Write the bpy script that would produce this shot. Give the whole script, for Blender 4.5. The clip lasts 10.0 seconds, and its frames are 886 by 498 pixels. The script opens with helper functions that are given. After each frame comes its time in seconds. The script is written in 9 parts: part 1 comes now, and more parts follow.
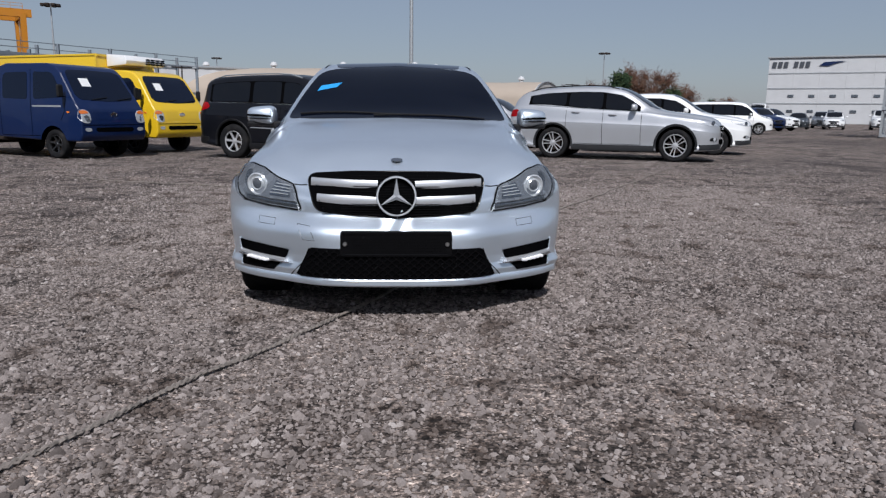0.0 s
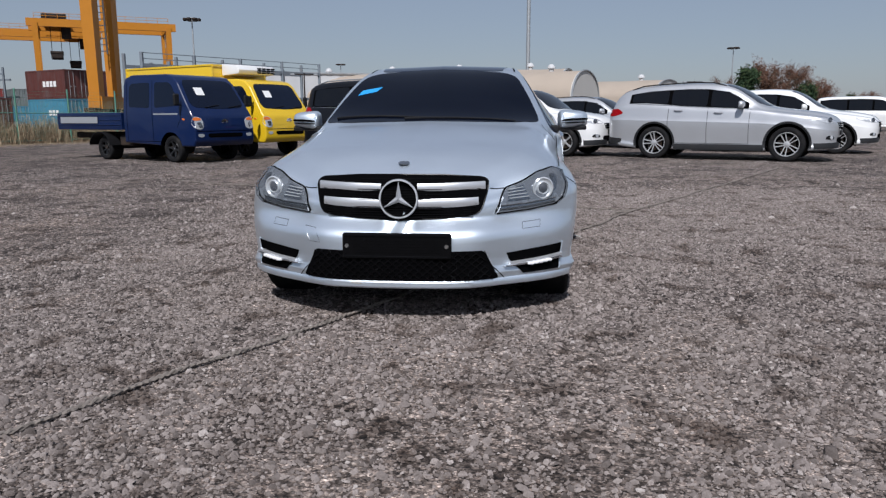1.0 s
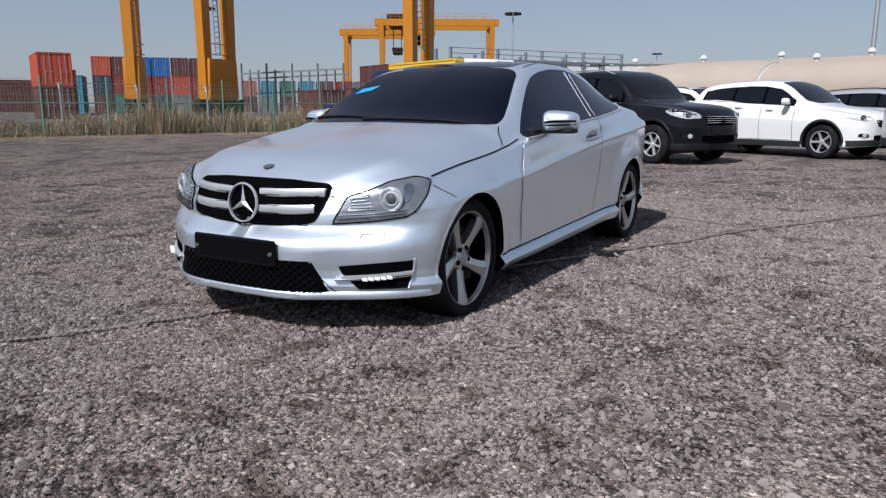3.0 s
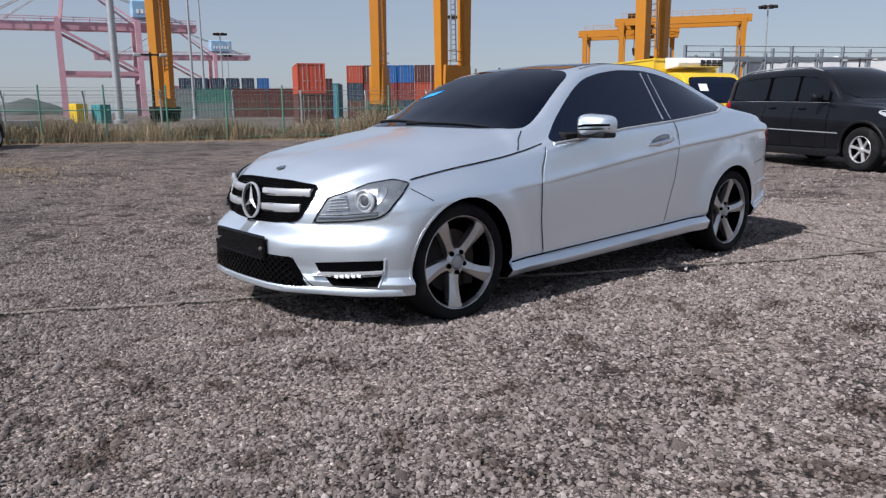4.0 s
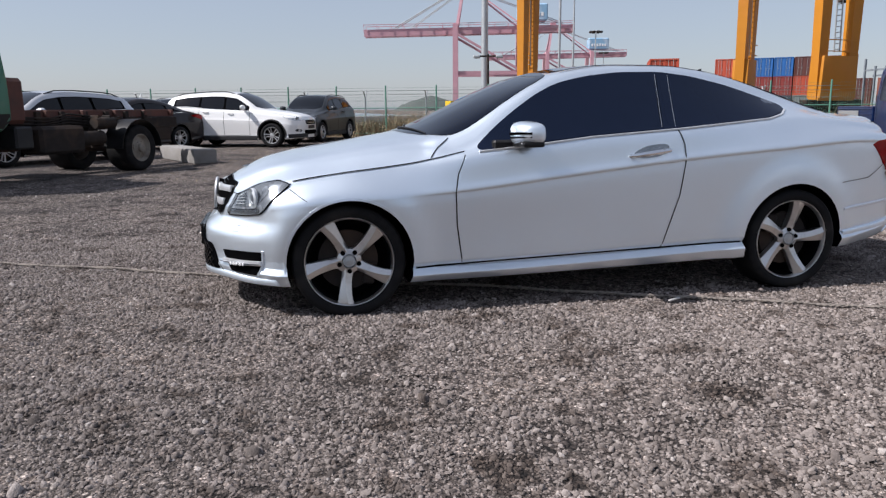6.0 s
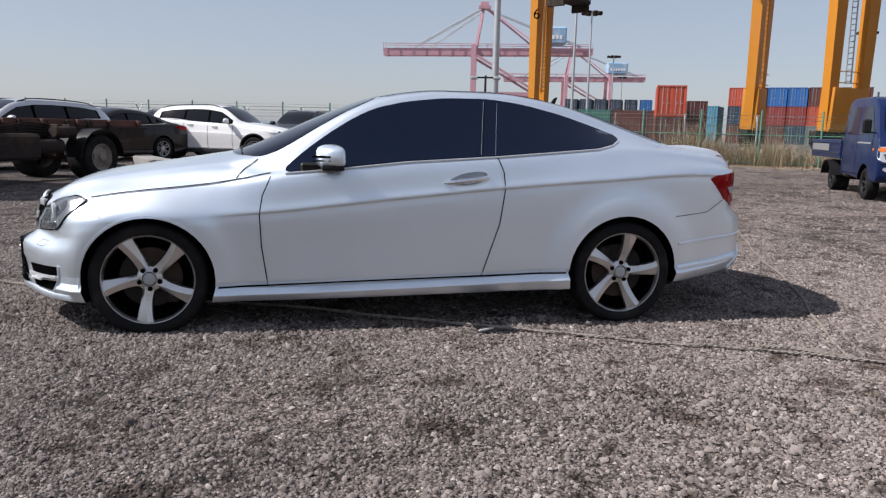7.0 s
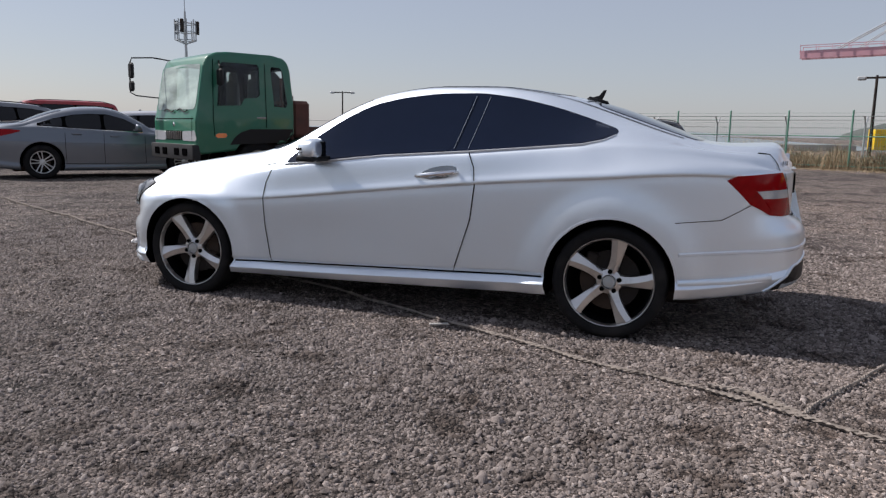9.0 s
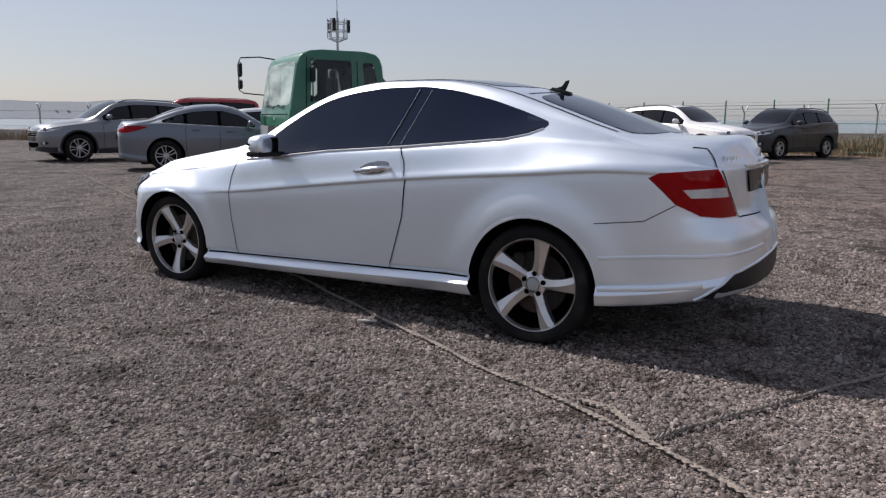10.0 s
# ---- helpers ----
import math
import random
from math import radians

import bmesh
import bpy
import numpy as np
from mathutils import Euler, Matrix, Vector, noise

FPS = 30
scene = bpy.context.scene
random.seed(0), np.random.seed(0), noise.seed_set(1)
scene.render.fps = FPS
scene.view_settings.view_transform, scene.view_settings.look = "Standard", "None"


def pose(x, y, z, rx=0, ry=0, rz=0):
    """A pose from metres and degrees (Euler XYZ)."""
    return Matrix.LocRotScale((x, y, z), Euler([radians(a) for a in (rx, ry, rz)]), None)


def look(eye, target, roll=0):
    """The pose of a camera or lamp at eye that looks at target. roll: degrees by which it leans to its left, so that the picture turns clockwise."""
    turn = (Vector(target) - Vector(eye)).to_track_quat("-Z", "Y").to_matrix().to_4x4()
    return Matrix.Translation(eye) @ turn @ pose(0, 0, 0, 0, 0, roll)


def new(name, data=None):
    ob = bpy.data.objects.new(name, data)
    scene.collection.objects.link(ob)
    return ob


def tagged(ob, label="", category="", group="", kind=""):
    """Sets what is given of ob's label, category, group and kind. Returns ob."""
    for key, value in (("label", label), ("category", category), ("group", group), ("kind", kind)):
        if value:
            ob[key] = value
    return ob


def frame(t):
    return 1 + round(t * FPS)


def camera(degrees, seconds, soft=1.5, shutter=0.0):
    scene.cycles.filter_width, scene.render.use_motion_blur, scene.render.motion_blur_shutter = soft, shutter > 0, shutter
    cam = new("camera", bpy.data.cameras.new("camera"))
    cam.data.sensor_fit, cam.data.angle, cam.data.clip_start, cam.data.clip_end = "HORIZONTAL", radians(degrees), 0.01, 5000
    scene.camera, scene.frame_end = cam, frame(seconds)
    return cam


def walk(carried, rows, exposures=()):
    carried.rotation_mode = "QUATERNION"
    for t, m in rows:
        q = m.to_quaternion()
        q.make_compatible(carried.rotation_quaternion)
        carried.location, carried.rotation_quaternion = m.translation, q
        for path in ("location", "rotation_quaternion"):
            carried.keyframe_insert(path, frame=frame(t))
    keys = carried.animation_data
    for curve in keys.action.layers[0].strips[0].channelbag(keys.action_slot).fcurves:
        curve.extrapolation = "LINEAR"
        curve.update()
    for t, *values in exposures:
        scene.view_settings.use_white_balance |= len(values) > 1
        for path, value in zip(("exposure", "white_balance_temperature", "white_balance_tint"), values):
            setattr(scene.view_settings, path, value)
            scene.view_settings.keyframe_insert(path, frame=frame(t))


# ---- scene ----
from mathutils.bvhtree import BVHTree

cam = camera(62.4, 10.0, soft=1.3)
PATH = [
    (0, (0.023, -3.45, 1.004), (0.137, -1.486, 0.64), 0.7),
    (0.5, (0.188, -3.485, 0.999), (0.137, -1.519, 0.634), -0.4),
    (1, (0.588, -3.449, 1.013), (0.379, -1.493, 0.652), -0.3),
    (1.5, (1.04, -3.279, 1.016), (0.63, -1.358, 0.64), -0.8),
    (2, (1.588, -3.075, 1.05), (0.835, -1.26, 0.676), -0.7),
    (2.5, (2.093, -2.791, 1.037), (1.246, -1.019, 0.661), 1.1),
    (2.7, (2.29, -2.682, 1.049), (1.391, -0.936, 0.668), 0.6),
    (3.8, (3.391, -1.896, 1.081), (2.027, -0.483, 0.706), -0.3),
    (4, (3.565, -1.741, 1.073), (2.087, -0.447, 0.699), -0.5),
    (4.5, (3.956, -1.287, 1.087), (2.375, -0.123, 0.704), 1.0),
    (5, (4.263, -0.784, 1.106), (2.532, 0.139, 0.714), 0.4),
    (5.2, (4.404, -0.552, 1.109), (2.578, 0.16, 0.705), -0.2),
    (6.3, (4.826, 0.727, 1.117), (2.906, 1.146, 0.745), -0.1),
    (6.5, (4.871, 0.935, 1.134), (2.949, 1.349, 0.77), 0.5),
    (7, (4.952, 1.548, 1.148), (3.02, 1.944, 0.821), 1.4),
    (7.5, (5.054, 2.19, 1.153), (3.08, 2.311, 0.859), 0.6),
    (8, (5.056, 2.773, 1.145), (3.077, 2.798, 0.852), 1.9),
    (8.5, (5.042, 3.377, 1.144), (3.101, 3.004, 0.838), 0.5),
    (9, (4.843, 3.932, 1.098), (2.976, 3.289, 0.78), 1.0),
    (9.5, (4.575, 4.527, 1.123), (2.865, 3.543, 0.797), -0.4),
    (10, (4.246, 5.015, 1.125), (2.555, 4.003, 0.782), 0.4),
]
walk(cam, [(t, look(eye, target, roll)) for t, eye, target, roll in PATH],
     [(0.0, -0.23, 6000, 11), (1.0, -0.18, 6000, 11), (2.5, -0.05, 6000, 11), (4.5, 0.32, 6150, 12), (6.5, 0.48, 6300, 12), (7.5, 0.41, 6420, 13), (9.0, 0.34, 6520, 14), (10.0, 0.33, 6520, 15)])

# ---------------- world, sun ----------------
SUN_TO = Vector((-0.02, -0.97, 1.0)).normalized()
sun_elevation = math.asin(SUN_TO.z)
sun_azimuth = math.atan2(SUN_TO.x, SUN_TO.y)
world = bpy.data.worlds.new("sky_world")
scene.world = world
world.use_nodes = True
wnt = world.node_tree
sky = wnt.nodes.new("ShaderNodeTexSky")
sky.sky_type = "NISHITA"
sky.sun_disc = False
sky.sun_elevation = sun_elevation
sky.sun_rotation = sun_azimuth
sky.air_density, sky.dust_density, sky.ozone_density = 1.0, 0.8, 1.5
wnt.nodes["Background"].inputs["Strength"].default_value = 0.105
haze = wnt.nodes.new("ShaderNodeMix")
haze.data_type = "RGBA"
haze.inputs[0].default_value = 0.68
haze.inputs[7].default_value = (2.9, 3.08, 3.55, 1.0)
wnt.links.new(sky.outputs[0], haze.inputs[6])
wnt.links.new(haze.outputs[2], wnt.nodes["Background"].inputs["Color"])
sun_data = bpy.data.lights.new("sun", "SUN")
sun_data.energy, sun_data.angle, sun_data.color = 4.8, radians(0.6), (1.0, 0.95, 0.90)
sun_lamp = new("sun", sun_data)
sun_lamp.matrix_world = look(SUN_TO * 60, (0, 0, 0))

# ---------------- materials ----------------


def material(name, color, rough=0.5, metal=0.0, coat=0.0, coat_rough=0.05, spec=0.5, vary=0.15, scale=12.0, fine=0.0,
             fine_scale=120.0, bump=0.0, bump_scale=90.0, rough_vary=0.08, second=None, second_scale=2.5, second_amount=0.5,
             emit=0.0):
    """A surface with variation at two scales, optional second colour in patches, and fine relief."""
    m = bpy.data.materials.new(name)
    m.use_nodes = True
    nt = m.node_tree
    p = nt.nodes["Principled BSDF"]
    p.inputs["Metallic"].default_value = metal
    p.inputs["Coat Weight"].default_value = coat
    p.inputs["Coat Roughness"].default_value = coat_rough
    p.inputs["Specular IOR Level"].default_value = spec
    co = nt.nodes.new("ShaderNodeTexCoord")
    n1 = nt.nodes.new("ShaderNodeTexNoise")
    n1.inputs["Scale"].default_value, n1.inputs["Detail"].default_value = scale, 5
    nt.links.new(co.outputs["Object"], n1.inputs["Vector"])
    base = [c for c in color] + [1.0]

    def scaled(k):
        return [max(0.0, min(1.0, c * k)) for c in color] + [1.0]

    ramp = nt.nodes.new("ShaderNodeMix")
    ramp.data_type = "RGBA"
    ramp.inputs[6].default_value, ramp.inputs[7].default_value = scaled(1 - vary), scaled(1 + vary)
    nt.links.new(n1.outputs["Fac"], ramp.inputs[0])
    out = ramp.outputs[2]
    if second:
        n2 = nt.nodes.new("ShaderNodeTexNoise")
        n2.inputs["Scale"].default_value, n2.inputs["Detail"].default_value = second_scale, 8
        nt.links.new(co.outputs["Object"], n2.inputs["Vector"])
        cut = nt.nodes.new("ShaderNodeMapRange")
        cut.inputs[1].default_value, cut.inputs[2].default_value = 0.5, 0.72
        cut.inputs[4].default_value = second_amount
        nt.links.new(n2.outputs["Fac"], cut.inputs[0])
        mix = nt.nodes.new("ShaderNodeMix")
        mix.data_type = "RGBA"
        mix.inputs[7].default_value = [*second, 1.0]
        nt.links.new(cut.outputs[0], mix.inputs[0])
        nt.links.new(out, mix.inputs[6])
        out = mix.outputs[2]
    if fine:
        n3 = nt.nodes.new("ShaderNodeTexNoise")
        n3.inputs["Scale"].default_value, n3.inputs["Detail"].default_value = fine_scale, 3
        nt.links.new(co.outputs["Object"], n3.inputs["Vector"])
        r3 = nt.nodes.new("ShaderNodeMapRange")
        r3.inputs[1].default_value, r3.inputs[2].default_value = 0.3, 0.7
        r3.inputs[3].default_value, r3.inputs[4].default_value = 1 - fine, 1 + fine
        nt.links.new(n3.outputs["Fac"], r3.inputs[0])
        mul = nt.nodes.new("ShaderNodeMix")
        mul.data_type, mul.blend_type = "RGBA", "MULTIPLY"
        mul.inputs[0].default_value = 1.0
        nt.links.new(out, mul.inputs[6])
        nt.links.new(r3.outputs[0], mul.inputs[7])
        out = mul.outputs[2]
    nt.links.new(out, p.inputs["Base Color"])
    rr = nt.nodes.new("ShaderNodeMapRange")
    rr.inputs[3].default_value, rr.inputs[4].default_value = max(0.0, rough - rough_vary), min(1.0, rough + rough_vary)
    nt.links.new(n1.outputs["Fac"], rr.inputs[0])
    nt.links.new(rr.outputs[0], p.inputs["Roughness"])
    if bump:
        nb = nt.nodes.new("ShaderNodeTexNoise")
        nb.inputs["Scale"].default_value, nb.inputs["Detail"].default_value = bump_scale, 4
        nt.links.new(co.outputs["Object"], nb.inputs["Vector"])
        b = nt.nodes.new("ShaderNodeBump")
        b.inputs["Strength"].default_value, b.inputs["Distance"].default_value = bump, 0.01
        nt.links.new(nb.outputs["Fac"], b.inputs["Height"])
        nt.links.new(b.outputs["Normal"], p.inputs["Normal"])
    if emit:
        p.inputs["Emission Color"].default_value = base
        p.inputs["Emission Strength"].default_value = emit
    return m


def clear_glass(name, tint=(1, 1, 1), ior=1.5, rough=0.02):
    """Thin clear pane: see-through with a Fresnel gloss."""
    m = bpy.data.materials.new(name)
    m.use_nodes = True
    nt = m.node_tree
    nt.nodes.remove(nt.nodes["Principled BSDF"])
    tr = nt.nodes.new("ShaderNodeBsdfTransparent")
    tr.inputs["Color"].default_value = [*tint, 1]
    gl = nt.nodes.new("ShaderNodeBsdfGlossy")
    gl.inputs["Roughness"].default_value = rough
    fr = nt.nodes.new("ShaderNodeFresnel")
    fr.inputs["IOR"].default_value = ior
    mx = nt.nodes.new("ShaderNodeMixShader")
    nt.links.new(fr.outputs[0], mx.inputs[0])
    nt.links.new(tr.outputs[0], mx.inputs[1])
    nt.links.new(gl.outputs[0], mx.inputs[2])
    nt.links.new(mx.outputs[0], nt.nodes["Material Output"].inputs["Surface"])
    return m


def paint(name, color, metal=0.0, rough=0.35, dust=0.25, coat=1.0, spec=0.5):
    """Car paint under clear coat, with a thin uneven film of dust."""
    m = material(name, color, rough, metal, coat, 0.04, spec=spec, vary=0.03, scale=3.0, fine=0.04 if metal else 0.0, fine_scale=900.0,
                 second=(0.33, 0.31, 0.28), second_scale=1.7, second_amount=dust)
    return m


M_SILVER = paint("silver_metallic_paint", (0.77, 0.845, 0.92), 0.84, 0.41, 0.012)
M_SILVER.node_tree.nodes["Principled BSDF"].inputs["Coat Roughness"].default_value = 0.10
M_SILVER2 = paint("pale_silver_paint", (0.55, 0.56, 0.58), 0.55, 0.36, 0.08)
M_GREY = paint("grey_metallic_paint", (0.17, 0.18, 0.20), 0.5, 0.36, 0.12)
M_BLUEGREY = paint("blue_grey_metallic_paint", (0.13, 0.15, 0.18), 0.5, 0.36, 0.04)
M_WHITE = paint("white_paint", (0.80, 0.80, 0.79), 0.0, 0.35, 0.06)
M_BLACK = paint("black_paint", (0.006, 0.0065, 0.009), 0.0, 0.3, 0.012, coat=0.35, spec=0.15)
M_BROWN = paint("dark_brown_paint", (0.012, 0.008, 0.009), 0.0, 0.32, 0.02, coat=0.5, spec=0.2)
M_DARK = paint("dark_grey_paint", (0.028, 0.032, 0.037), 0.0, 0.34, 0.03, coat=0.5, spec=0.2)
M_BLUE = paint("deep_blue_paint", (0.004, 0.014, 0.062), 0.0, 0.38, 0.02, coat=0.4, spec=0.2)
M_YELLOW = paint("bright_yellow_paint", (0.72, 0.47, 0.010), 0.0, 0.4, 0.05, coat=0.5)
M_GREEN = paint("green_cab_paint", (0.012, 0.13, 0.075), 0.0, 0.4, 0.10, coat=0.4)
M_RED = paint("red_paint", (0.30, 0.02, 0.025), 0.0, 0.4, 0.10, coat=0.4)
M_TINT = material("tinted_glass", (0.0055, 0.0085, 0.020), 0.03, 0.0, spec=0.35, vary=0.1, rough_vary=0.015, coat=0.0, second=(0.010, 0.011, 0.013), second_amount=0.08)
M_TINT.node_tree.nodes["Principled BSDF"].inputs["IOR"].default_value = 1.42
M_SCREEN = material("tinted_windscreen", (0.0016, 0.0030, 0.0085), 0.03, 0.0, spec=0.2, vary=0.1, rough_vary=0.015, second=(0.008, 0.009, 0.011), second_amount=0.08)
M_SCREEN.node_tree.nodes["Principled BSDF"].inputs["IOR"].default_value = 1.30
for tinted in (M_TINT, M_SCREEN):
    tinted.node_tree.nodes["Principled BSDF"].inputs["Specular Tint"].default_value = (0.55, 0.75, 1.0, 1.0)
M_CABGLASS = clear_glass("cab_glass", (0.72, 0.78, 0.76))
M_LENS = clear_glass("lamp_lens", (0.93, 0.95, 0.96), 1.45)
M_CHROME = material("chrome", (0.78, 0.79, 0.80), 0.12, 1.0, vary=0.04, rough_vary=0.05)
M_LAMPBODY = material("lamp_reflector", (0.24, 0.26, 0.29), 0.22, 0.85, vary=0.2, rough_vary=0.1)
M_LAMPDARK = material("lamp_housing", (0.070, 0.076, 0.088), 0.45, 0.0, spec=0.25, vary=0.3, rough_vary=0.1)
M_LAMPSHELL = material("headlight_shell", (0.21, 0.225, 0.25), 0.26, 0.45, spec=0.3, vary=0.35, scale=14, rough_vary=0.12)
M_LAMPWHITE = material("clear_lamp", (0.58, 0.60, 0.62), 0.2, 0.35, vary=0.25, scale=40, rough_vary=0.1, coat=0.6)
M_TAIL = material("red_lamp", (0.27, 0.002, 0.004), 0.10, 0.0, spec=0.15, coat=0.1, vary=0.3, scale=30, rough_vary=0.05)
M_AMBER = material("amber_lamp", (0.75, 0.18, 0.02), 0.15, 0.0, coat=1.0, vary=0.25, scale=40)
# unlit diffuse white: the sun's reflection in the running lights put into colour
M_LED = material("led_glint_white", (0.88, 0.89, 0.9), 0.3, 0.0, coat=1.0, vary=0.2, scale=60)
M_PLASTIC = material("black_plastic", (0.009, 0.009, 0.010), 0.5, spec=0.25, vary=0.25, scale=30, rough_vary=0.12, bump=0.06, second=(0.03, 0.028, 0.026), second_amount=0.3)
M_CLADDING = material("grey_plastic_cladding", (0.02, 0.021, 0.023), 0.6, spec=0.3, vary=0.2, scale=20, bump=0.1, second=(0.06, 0.055, 0.05), second_amount=0.35)
M_CARGLASS = material("car_glass", (0.0045, 0.0055, 0.008), 0.05, 0.0, spec=0.35, vary=0.15, rough_vary=0.03, second=(0.014, 0.013, 0.012), second_amount=0.2)
M_SATIN = material("satin_silver_trim", (0.60, 0.61, 0.63), 0.38, 0.6, vary=0.05, coat=0.3)
M_GLOSSBLACK = material("glossy_black_plastic", (0.003, 0.003, 0.0035), 0.25, spec=0.2, vary=0.2, scale=20, rough_vary=0.08)
# glossless near-black: shade of gaps and recesses as colour, also for black parts
M_GAP = material("gap_shade_and_black", (0.003, 0.003, 0.0034), 0.9, spec=0.0, vary=0.1)
M_RUBBER = material("tyre_rubber", (0.011, 0.011, 0.012), 0.8, spec=0.15, vary=0.3, scale=25, bump=0.25, bump_scale=60, second=(0.045, 0.041, 0.037), second_scale=6, second_amount=0.4)
M_RIM = material("machined_alloy", (0.62, 0.62, 0.63), 0.36, 0.55, vary=0.12, scale=18, rough_vary=0.1, second=(0.22, 0.20, 0.18), second_scale=7, second_amount=0.3)
M_MACHINED = material("brushed_alloy", (0.60, 0.59, 0.58), 0.33, 0.92, vary=0.10, scale=22, rough_vary=0.10, second=(0.20, 0.175, 0.155), second_scale=9, second_amount=0.45)
M_RIMDARK = material("dark_alloy", (0.055, 0.056, 0.06), 0.4, 0.7, vary=0.3, scale=20, second=(0.1, 0.09, 0.08), second_scale=7, second_amount=0.4)
M_TRUCKRIM = material("dusty_steel_rim", (0.26, 0.235, 0.20), 0.7, 0.1, spec=0.25, vary=0.35, scale=12, bump=0.1, second=(0.12, 0.085, 0.06), second_scale=5, second_amount=0.6)
M_STEEL = material("bare_steel", (0.32, 0.31, 0.30), 0.45, 0.85, vary=0.2, scale=15, second=(0.16, 0.09, 0.05), second_amount=0.5)
M_DIRTY = material("dirty_chassis_steel", (0.028, 0.023, 0.021), 0.8, 0.1, spec=0.2, vary=0.5, scale=9, bump=0.3, second=(0.085, 0.055, 0.038), second_amount=0.7)
M_OLDCONCRETE = material("old_concrete", (0.24, 0.23, 0.22), 0.92, vary=0.25, scale=5, fine=0.25, bump=0.4, second=(0.14, 0.125, 0.11), second_amount=0.55)
M_CONCRETE = material("concrete", (0.42, 0.41, 0.39), 0.9, vary=0.2, scale=6, fine=0.2, bump=0.3, second=(0.28, 0.26, 0.24), second_amount=0.5)
M_GALV = material("galvanised_steel", (0.42, 0.44, 0.45), 0.5, 0.6, vary=0.2, scale=5, second=(0.25, 0.22, 0.2), second_amount=0.3)
M_FENCE = material("green_fence_paint", (0.085, 0.225, 0.165), 0.55, vary=0.2, scale=14, second=(0.20, 0.30, 0.24), second_amount=0.5)
M_CRANE = material("yellow_crane_paint", (0.46, 0.18, 0.012), 0.55, spec=0.3, vary=0.1, scale=1.2, second=(0.45, 0.17, 0.03), second_scale=0.6, second_amount=0.45)
# crane pink desaturated so that the colour carries the haze of distance
M_PINK = material("hazed_pink_crane_paint", (0.52, 0.285, 0.33), 0.6, vary=0.12, scale=0.4, second=(0.55, 0.40, 0.42), second_scale=0.2, second_amount=0.5)
M_STICKER = material("blue_sticker", (0.03, 0.33, 0.75), 0.35, vary=0.1, scale=30)
M_PAPER = material("white_paper", (0.8, 0.8, 0.78), 0.8, vary=0.06, scale=30)
M_ROPE = material("twisted_rope", (0.23, 0.20, 0.175), 0.9, vary=0.5, scale=60, bump=0.4, second=(0.04, 0.035, 0.03), second_scale=25, second_amount=0.7)
M_SEAT = material("grey_seat_cloth", (0.12, 0.12, 0.125), 0.9, vary=0.2, scale=30, bump=0.2)

# ---------------- building helpers ----------------


def thing(name, label, category, m=None, group="", kind=""):
    ob = new(name)
    if m is not None:
        ob.matrix_basis = m
    return tagged(ob, label, category, group, kind)


def finish(name, bm, mat, smooth=35.0):
    me = bpy.data.meshes.new(name)
    bmesh.ops.recalc_face_normals(bm, faces=bm.faces)
    bm.to_mesh(me)
    bm.free()
    me.materials.append(mat)
    if smooth:
        me.polygons.foreach_set("use_smooth", [True] * len(me.polygons))
        me.set_sharp_from_angle(angle=radians(smooth))
    return me


def part(name, bm, mat, parent=None, label="", smooth=35.0):
    """One mesh object under a thing or a part."""
    ob = new(name, bm if isinstance(bm, bpy.types.Mesh) else finish(name, bm, mat, smooth))
    if parent is not None:
        ob.parent = parent
    return tagged(ob, label)


def whole(name, bm, mat, label, category, m=None, group="", kind="", smooth=35.0):
    """A thing that is one mesh."""
    ob = part(name, bm, mat, None, "", smooth)
    if m is not None:
        ob.matrix_basis = m
    return tagged(ob, label, category, group, kind)


def box(bm, c, s, bevel=0.0, m=None, seg=1):
    """A bevelled box with centre c and size s."""
    g = bmesh.ops.create_cube(bm, size=1.0)
    vs = g["verts"]
    for v in vs:
        v.co = Vector((v.co.x * s[0] + c[0], v.co.y * s[1] + c[1], v.co.z * s[2] + c[2]))
    if bevel > 0:
        es = list({e for v in vs for e in v.link_edges})
        r = bmesh.ops.bevel(bm, geom=es, offset=min(bevel, 0.45 * min(s)), segments=seg, profile=0.6, affect="EDGES")
        vs = list({v for f in r["faces"] for v in f.verts} | {v for v in vs if v.is_valid})
    if m is not None:
        bmesh.ops.transform(bm, matrix=m, verts=vs)
    return bm


def rod(bm, a, b, r0, r1=None, n=10, caps=True):
    """A straight round bar from a to b."""
    a, b = Vector(a), Vector(b)
    r1 = r0 if r1 is None else r1
    d = (b - a).normalized()
    u = d.orthogonal().normalized()
    w = d.cross(u)
    ring = []
    for p, r in ((a, r0), (b, r1)):
        ring.append([bm.verts.new(p + r * (math.cos(2 * math.pi * i / n) * u + math.sin(2 * math.pi * i / n) * w)) for i in range(n)])
    for i in range(n):
        bm.faces.new((ring[0][i], ring[0][(i + 1) % n], ring[1][(i + 1) % n], ring[1][i]))
    if caps:
        bm.faces.new(ring[0][::-1])
        bm.faces.new(ring[1])
    return bm


